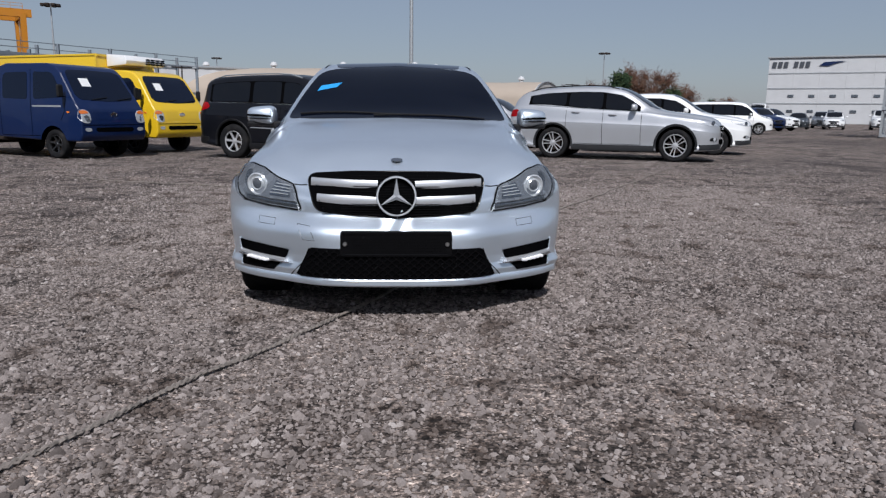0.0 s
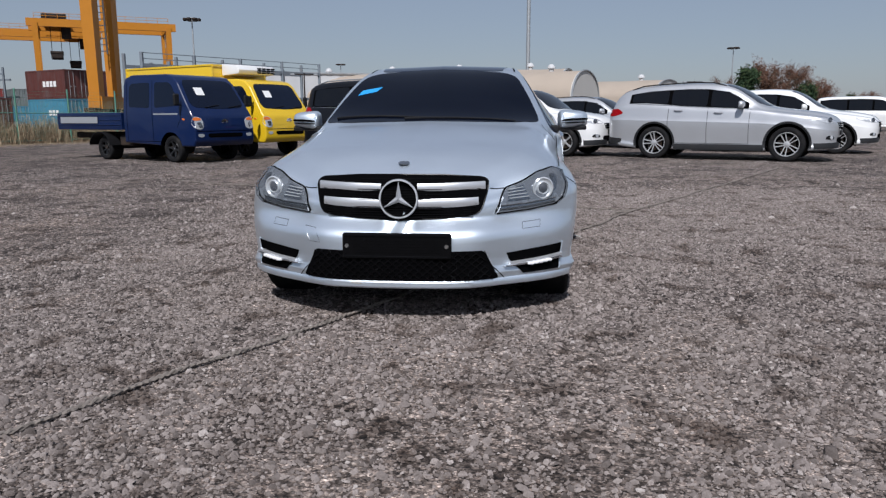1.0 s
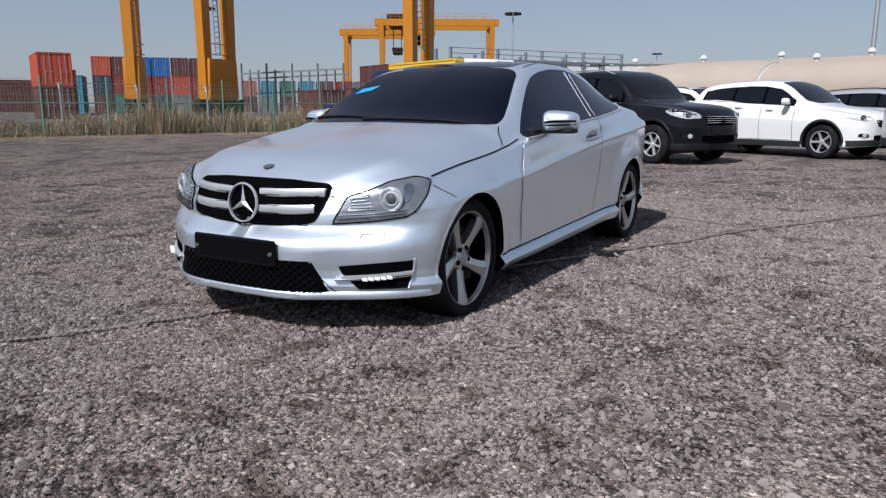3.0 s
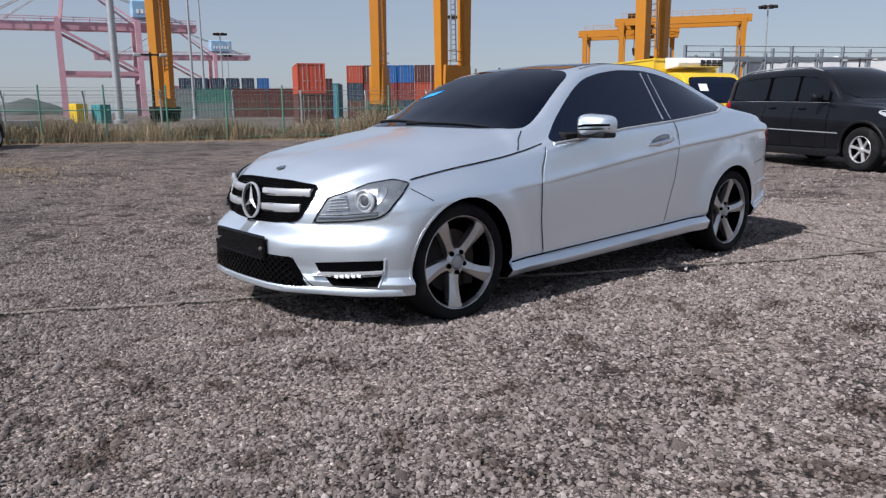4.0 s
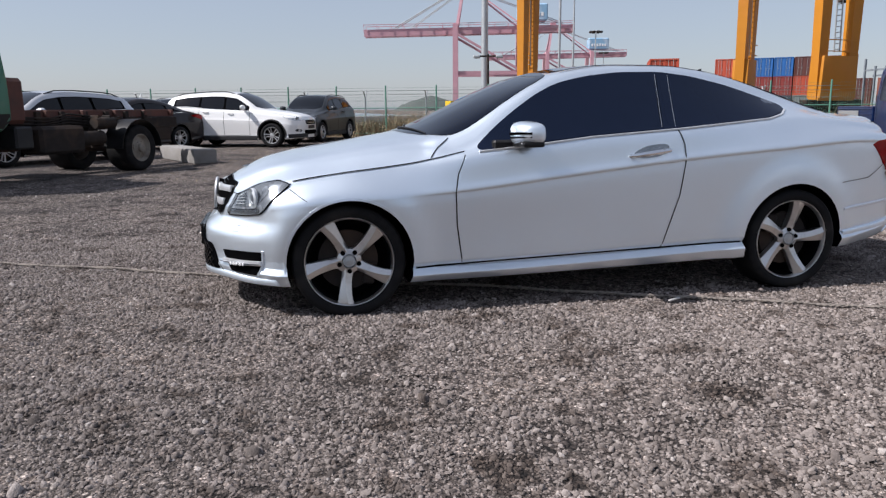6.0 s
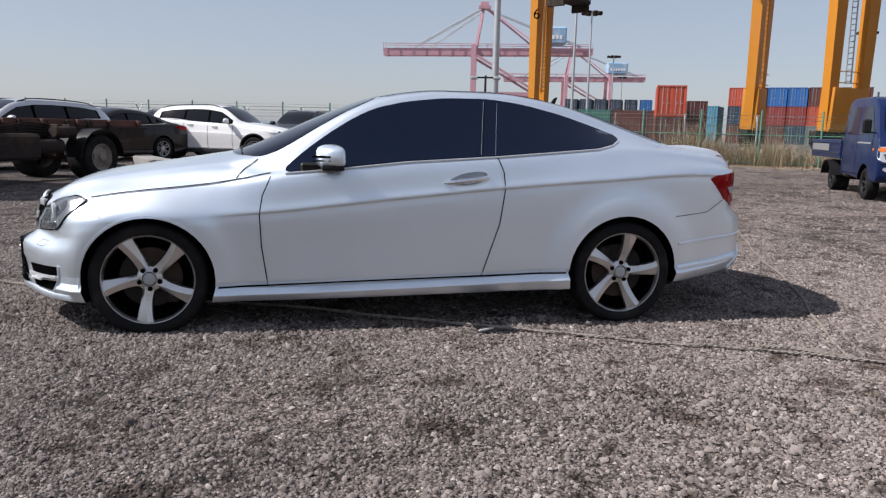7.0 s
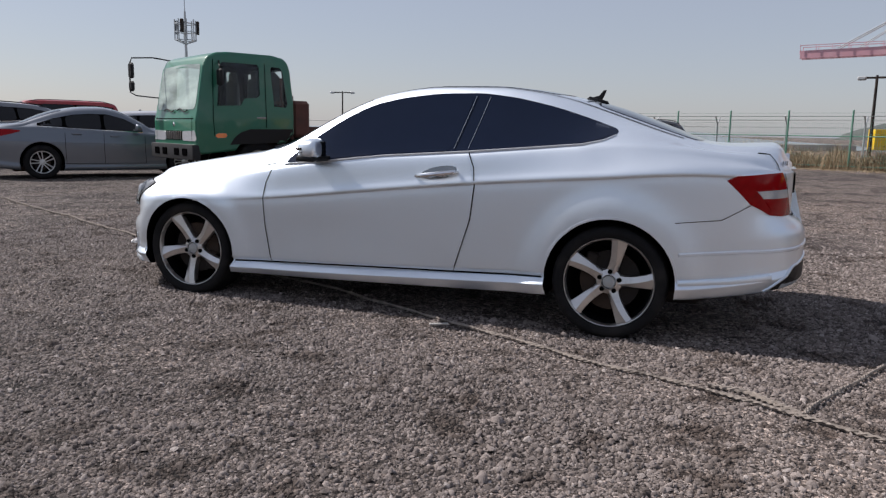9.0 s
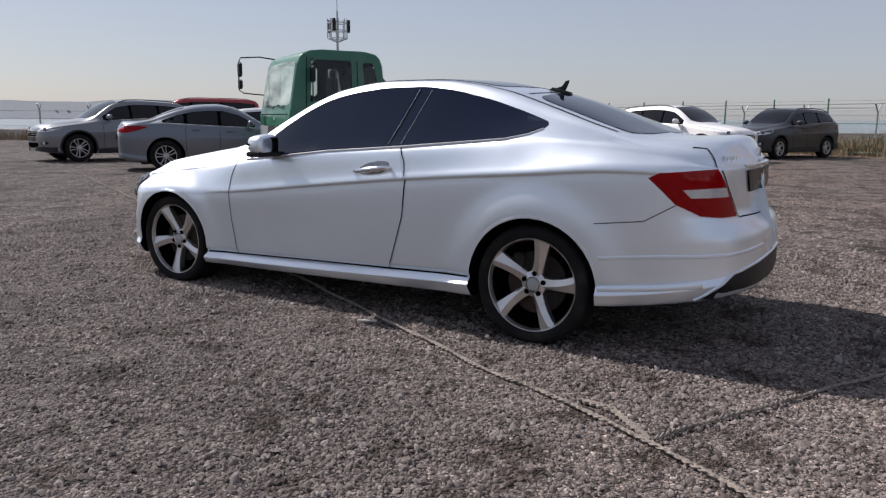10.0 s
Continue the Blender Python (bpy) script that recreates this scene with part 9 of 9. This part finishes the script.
def plain_mast(p, H, r, label):
    bm = bmesh.new()
    rod(bm, (0, 0, -0.2), (0, 0, H), r, r * 0.75, 14)
    lathe(bm, [(r * 1.5, -0.1), (r * 1.5, 0.3), (r, 0.4)], 14, Matrix.Rotation(-math.pi / 2, 4, "Y"))
    whole("steel_mast", bm, M_GALV, label, "mast", Matrix.Translation((p[0], p[1], 0)))


plain_mast((-72.3, 22.6), 22.0, 0.40, "thick plain grey steel mast behind the fence")
plain_mast((1.3, 96.0), 26.0, 0.28, "tall thin grey steel mast behind the tents")
plain_mast((-105, 44.0), 26.0, 0.22, "tall thin grey steel mast near the cranes")


def lamp_post(p, H, arms, rz=0.0):
    ob = thing("lamp_post", "dark pole with a short crossarm and two lamps", "lamp post", Matrix.Translation((p[0], p[1], 0)) @ Matrix.Rotation(rz, 4, "Z"), "lamp posts")
    bm = bmesh.new()
    rod(bm, (0, 0, -0.1), (0, 0, H), 0.08, 0.05, 10)
    part("pole", bm, M_DIRTY, ob)
    bm = bmesh.new()
    beam(bm, (-arms, 0, H - 0.1), (arms, 0, H - 0.1), 0.08)
    arm = part("crossarm", bm, M_DIRTY, ob)
    for s in (-1, 1):
        bm = bmesh.new()
        box(bm, (s * arms, 0, H - 0.12), (0.34, 0.22, 0.16), 0.04)
        part("lamp", bm, M_GALV, arm, "grey lamp head")


lamp_post((-30.4, 10.7), 3.7, 0.55, 1.3)
lamp_post((-48.7, -23.2), 4.1, 0.8, 2.0)
lamp_post((-16.5, 54.2), 4.3, 0.9, 0.4)
lamp_post((16.0, 66.0), 3.9, 0.9, 0.2)

mast = thing("radio_mast", "grey radio mast with a square cage platform", "mast", Matrix.Translation((-58.0, -45.3, 0)))
bm = bmesh.new()
rod(bm, (0, 0, 0), (0, 0, 12.4), 0.22, 0.10, 10)
rod(bm, (0, 0, 12.4), (0, 0, 14.0), 0.04, n=6)
part("pole", bm, M_GALV, mast)
bm = bmesh.new()
for z in (9.6, 10.4, 11.2):
    for i in range(8):
        a, b = 2 * math.pi * i / 8, 2 * math.pi * (i + 1) / 8
        beam(bm, (1.0 * math.cos(a), 1.0 * math.sin(a), z), (1.0 * math.cos(b), 1.0 * math.sin(b), z), 0.09)
for i in range(8):
    a = 2 * math.pi * i / 8
    beam(bm, (1.0 * math.cos(a), 1.0 * math.sin(a), 9.6), (1.0 * math.cos(a), 1.0 * math.sin(a), 11.6), 0.08)
    beam(bm, (0, 0, 9.2), (1.0 * math.cos(a), 1.0 * math.sin(a), 9.6), 0.07)
part("cage", bm, M_GALV, mast)
for i in range(3):
    a = 2 * math.pi * i / 3 + 0.4
    bm = bmesh.new()
    box(bm, (1.2 * math.cos(a), 1.2 * math.sin(a), 10.9), (0.3, 0.3, 1.3), 0.05)
    part("aerial", bm, M_DIRTY, mast, "dark aerial box")

# ---------------- steel rack walkway ----------------
rack = thing("steel_rack", "blue-grey steel rack walkway with railings", "steel rack")
M_RACK = material("blue_grey_steel", (0.20, 0.23, 0.26), 0.55, 0.3, vary=0.2, scale=2.0, second=(0.2, 0.18, 0.16), second_amount=0.4)
r0, r1 = Vector((-29.2, 53.0, 0)), Vector((-19.5, 69.5, 0))
for i in range(9):
    p = r0.lerp(r1, i / 8)
    q = p + Vector((-2.2, 1.3, 0))
    for a in (p, q):
        bm = bmesh.new()
        beam(bm, a, a + Vector((0, 0, 6.0 if i % 2 == 0 else 5.4)), 0.22)
        part("upright", bm, M_RACK, rack)
for z in (5.0, 2.6):
    for o in (Vector((0, 0, 0)), Vector((-2.2, 1.3, 0))):
        bm = bmesh.new()
        beam(bm, r0 + o + Vector((0, 0, z)), r1 + o + Vector((0, 0, z)), 0.24)
        part("long_beam", bm, M_RACK, rack)
for i in range(4):
    p, q = r0.lerp(r1, i / 8), r0.lerp(r1, (i + 1) / 8)
    bm = bmesh.new()
    beam(bm, p + Vector((0, 0, 0.2)), q + Vector((0, 0, 4.9)), 0.14)
    part("brace", bm, M_RACK, rack)
bm = bmesh.new()
for z in (5.5, 5.95):
    beam(bm, r0 + Vector((0, 0, z)), r1 + Vector((0, 0, z)), 0.06)
part("railing", bm, M_RACK, rack)
rack2 = thing("steel_rack", "low blue-grey steel pipe rack behind the fence", "steel rack")
r0, r1 = Vector((-58.0, 57.3, 0)), Vector((-47.8, 62.2, 0))
for i in range(13):
    p = r0.lerp(r1, i / 12)
    bm = bmesh.new()
    beam(bm, p, p + Vector((0, 0, 4.9 + 0.7 * (i % 3 == 0))), 0.16)
    part("upright", bm, M_RACK, rack2)
for k, z in enumerate((4.5, 4.0, 2.4)):
    bm = bmesh.new()
    beam(bm, r0 + Vector((0, k, z)), r1 + Vector((0, k, z + 0.5)), 0.17)
    part("long_beam", bm, M_RACK, rack2)

# ---------------- halls, tents and warehouse ----------------
M_BEIGE = material("beige_tent_cloth", (0.40, 0.335, 0.27), 0.8, vary=0.08, scale=0.5, second=(0.34, 0.28, 0.225), second_scale=0.3, second_amount=0.4)
M_MEMBRANE = material("pale_membrane", (0.55, 0.53, 0.49), 0.7, vary=0.05, scale=0.5)
M_PANEL = material("white_wall_panel", (0.52, 0.525, 0.53), 0.7, vary=0.08, scale=0.6, second=(0.42, 0.42, 0.42), second_scale=0.4, second_amount=0.3)


def tent(a, b, width, eave, ridge, vents, label, arch=True):
    """A long tent hall with a curved roof from a to b."""
    a, b = Vector((*a, 0)), Vector((*b, 0))
    L = (b - a).length
    hall = thing("tent_hall", label, "tent", Matrix.Translation(a) @ Matrix.Rotation(math.atan2((b - a).y, (b - a).x), 4, "Z"), "tent halls")
    prof = [(-width / 2, 0.0), (-width / 2, eave)] + [(width / 2 * math.sin(t), eave + (ridge - eave) * math.cos(t)) for t in [math.pi * (-0.5 + i / 14) for i in range(1, 14)]] + [(width / 2, eave), (width / 2, 0.0)]
    bm = bmesh.new()
    n = int(L / 2.5)
    prev = None
    for i in range(n + 1):
        x = L * i / n
        dip = 0.0 if i % 2 == 0 else 0.05
        row = [bm.verts.new((x, y, z - (dip if z > eave else 0))) for y, z in prof]
        if prev:
            for j in range(len(row) - 1):
                bm.faces.new((prev[j], prev[j + 1], row[j + 1], row[j]))
        prev = row
    part("tent_skin", bm, M_BEIGE, hall)
    for x in (0.0, L):
        bm = bmesh.new()
        slab(bm, prof[1:-1] + [(width / 2, 0), (-width / 2, 0)], 0.15, "x", x + (0.08 if x > 1 else -0.08))
        part("end_wall", bm, M_MEMBRANE, hall, "pale end wall")
        bm = bmesh.new()
        tube(bm, [(x + (0.2 if x > 1 else -0.2), y, z) for y, z in prof], 0.09, 6)
        part("end_arch", bm, M_GALV, hall, "grey end arch")
    for i in range(vents):
        x = L * (i + 0.5) / vents
        bm = bmesh.new()
        rod(bm, (x, 0, ridge - 0.1), (x, 0, ridge + 0.3), 0.25, n=12)
        lathe(bm, [(0.42, 0.28), (0.41, 0.42), (0.24, 0.64), (0.0, 0.72)], 12, Matrix.Translation((x, 0, ridge)) @ Matrix.Rotation(-math.pi / 2, 4, "Y"))
        part("roof_vent", bm, M_PANEL, hall, "white mushroom roof vent")


tent((-34.0, 86.0), (5.4, 78.0), 13.0, 3.0, 5.8, 5, "long beige tent hall with white roof vents")
tent((-6.0, 76.5), (6.6, 70.6), 7.4, 2.6, 5.2, 2, "beige tent hall with a rounded pale end")
tent((6.0, 92.0), (17.5, 86.0), 11.0, 2.8, 4.9, 2, "low beige tent hall beyond the cars")

hall = thing("white_hall", "long low white hall behind the trucks", "hall")
w0, w1 = Vector((-33.5, 71.5, 0)), Vector((-17.0, 80.5, 0))
d = w1 - w0
m = Matrix.Translation(w0) @ Matrix.Rotation(math.atan2(d.y, d.x), 4, "Z")
bm = bmesh.new()
n = 60
prev = None
for i in range(n + 1):
    x = d.length * i / n
    y = 0.0 if (i // 2) % 2 else -0.04
    q = [bm.verts.new((x, y, 0)), bm.verts.new((x, y, 5.5))]
    if prev:
        bm.faces.new((prev[0], q[0], q[1], prev[1]))
    prev = q
box(bm, (d.length / 2, 4.0, 2.75), (d.length, 7.9, 5.5), 0.02)
bmesh.ops.transform(bm, matrix=m, verts=bm.verts)
part("wall", bm, M_PANEL, hall)
bm = bmesh.new()
box(bm, (d.length / 2, 4.0, 5.6), (d.length + 0.4, 8.4, 0.22), 0.04)
bmesh.ops.transform(bm, matrix=m, verts=bm.verts)
part("roof", bm, M_GALV, hall, "grey metal roof")


def warehouse():
    a, b = Vector((67.2, 130.7, 0)), Vector((96.0, 113.0, 0))
    d = b - a
    L, H = d.length, 11.6
    m = Matrix.Translation(a) @ Matrix.Rotation(math.atan2(d.y, d.x), 4, "Z")
    wh = thing("warehouse", "large white multi-storey warehouse with dark floor bands", "warehouse", m)
    bm = bmesh.new()
    box(bm, (L / 2, 15, H / 2), (L, 30, H), 0.05)
    part("wall", bm, M_PANEL, wh)
    for k in range(1, 4):
        z = 0.9 + (H - 0.9) * k / 4
        bm = bmesh.new()
        box(bm, (L / 2, -0.02, z), (L, 0.12, 0.22), 0.02)
        part("floor_band", bm, M_GALV, wh, "grey floor band")
    n = 8
    for i in range(n + 1):
        bm = bmesh.new()
        box(bm, (L * i / n, 0.0, H / 2), (0.10, 0.08, H), 0.02)
        part("facade_rib", bm, M_PANEL, wh)
    bm = bmesh.new()
    box(bm, (L / 2, 15, H + 0.15), (L + 0.6, 30.6, 0.3), 0.05)
    part("roof", bm, M_GALV, wh, "grey roof edge")
    for i in range(6):
        x = 0.9 + 0.95 * i + (0.7 if i > 2 else 0)
        bm = bmesh.new()
        slab(bm, [(x - 0.40, H - 1.65), (x + 0.28, H - 1.65), (x + 0.42, H - 0.65), (x - 0.26, H - 0.65)], 0.08, "y", -0.14)
        part("sign_bar", bm, M_LAMPDARK, wh, "dark blue-grey sign bar")
    bm = bmesh.new()
    slab(bm, [(8.2, H - 1.4), (9.0, H - 0.8), (12.4, H - 0.65), (11.0, H - 1.0), (9.6, H - 1.5)], 0.08, "y", -0.14)
    part("sign_swoosh", bm, M_BLUE, wh, "blue wing-shaped sign")
    for k in range(5):
        for i in range(2):
            bm = bmesh.new()
            box(bm, (4.0 + 3.4 * k, -0.08, 2.2 + 2.7 * i), (1.0, 0.08, 0.5), 0.03)
            part("vent_window", bm, M_LAMPBODY, wh, "grey vent window")


warehouse()

cage = thing("rack_stack", "tall stack of grey steel stowage racks at the yard edge", "rack stack", Matrix.Translation((28.0, 36.1, 0)) @ Matrix.Rotation(math.radians(-35), 4, "Z"))
for k in range(4):
    z = 0.05 + 1.42 * k
    bm = bmesh.new()
    for x in (-1.2, 1.2):
        for y in (-3, 3):
            beam(bm, (x, y, z), (x, y, z + 1.36), 0.12)
        beam(bm, (x, -3, z + 0.08), (x, 3, z + 0.08), 0.14)
        beam(bm, (x, -3, z + 1.3), (x, 3, z + 1.3), 0.12)
        for j in range(12):
            y = -2.8 + 0.5 * j
            beam(bm, (x, y, z + 0.1), (x, y, z + 1.3), 0.05)
    for y in (-3, 3):
        beam(bm, (-1.2, y, z + 0.08), (1.2, y, z + 0.08), 0.14)
        beam(bm, (-1.2, y, z + 1.3), (1.2, y, z + 1.3), 0.12)
        for j in range(6):
            beam(bm, (-1.0 + 0.4 * j, y, z + 0.1), (-1.0 + 0.4 * j, y, z + 1.3), 0.05)
    part("rack", bm, M_GALV, cage)

# ---------------- trees ----------------
M_BARK = material("grey_bark", (0.10, 0.08, 0.065), 0.9, vary=0.3, scale=6, bump=0.4)
M_NEEDLES = island_material("dark_needles", [(0.0, (0.012, 0.025, 0.012)), (0.5, (0.03, 0.055, 0.025)), (1.0, (0.06, 0.085, 0.035))])
M_TWIGS = island_material("reddish_twigs", [(0.0, (0.07, 0.035, 0.025)), (0.5, (0.13, 0.065, 0.045)), (1.0, (0.17, 0.10, 0.06))])


def tree(p, H, kind, seed):
    rs = np.random.RandomState(seed)
    lab = "dark green conifer with a ragged crown" if kind == "pine" else "leafless tree with a dense reddish-brown crown"
    ob = thing("tree", lab, "tree", Matrix.Translation((p[0], p[1], 0)), "trees")
    bm = bmesh.new()
    bend = [(rs.normal(0, 0.05) * H * 0.1 * i, rs.normal(0, 0.05) * H * 0.1 * i, H * 0.95 * i / 6) for i in range(7)]
    tube(bm, bend, [0.035 * H * (1 - i / 7.5) for i in range(7)], 7)
    limbs = []
    for i in range(14):
        t = rs.uniform(0.2, 0.95)
        a = rs.uniform(0, 6.283)
        z = H * 0.95 * t
        r = H * (0.30 * (1.08 - t) if kind == "pine" else 0.30 * (1 - 0.5 * abs(t - 0.5)))
        e = Vector((r * math.cos(a), r * math.sin(a), z + (0.02 if kind == "pine" else 0.22) * H))
        tube(bm, [(0, 0, z), tuple(e * 0.5 + Vector((0, 0, z)) * 0.5), tuple(e)], [0.014 * H, 0.009 * H, 0.003 * H], 5)
        limbs.append((Vector((0, 0, z)), e))
    part("trunk", bm, M_BARK, ob)
    V, F = [], []
    for i in range(2600):
        o, e = limbs[rs.randint(len(limbs))]
        q = o.lerp(e, rs.uniform(0.25, 1.1)) + Vector(rs.normal(0, 0.055 * H, 3))
        u = Vector(rs.normal(0, 1, 3)).normalized()
        if kind == "pine":
            s, w = 0.045 * H, 0.016 * H
        else:
            s, w = 0.06 * H, 0.006 * H
            u = (u + Vector((0, 0, 0.8))).normalized()
        v = u.orthogonal().normalized() * w
        k = len(V)
        V += [tuple(q - v), tuple(q + v), tuple(q + u * s + v * 0.4), tuple(q + u * s - v * 0.4)]
        F.append((k, k + 1, k + 2, k + 3))
    me = bpy.data.meshes.new("crown")
    me.from_pydata(V, [], F)
    me.materials.append(M_NEEDLES if kind == "pine" else M_TWIGS)
    part("crown", me, None, ob)


rs = np.random.RandomState(21)
for i in range(15):
    t = i / 14
    x, y = 19.0 + 14.0 * t + rs.uniform(-0.4, 0.4), 74.6 - 4.2 * t + rs.uniform(-1.2, 1.6)
    pine = i in (0, 1, 3, 4, 9, 12)
    h = 0.93 * (3.6 + 1.7 * math.sin(math.pi * min(1.0, t * 1.25)) + rs.uniform(-0.4, 0.4)) * (1.12 if pine else 1.0) * (0.72 if t > 0.85 else 1.0)
    tree((x, y), h, "pine" if pine else "bare", 30 + i)
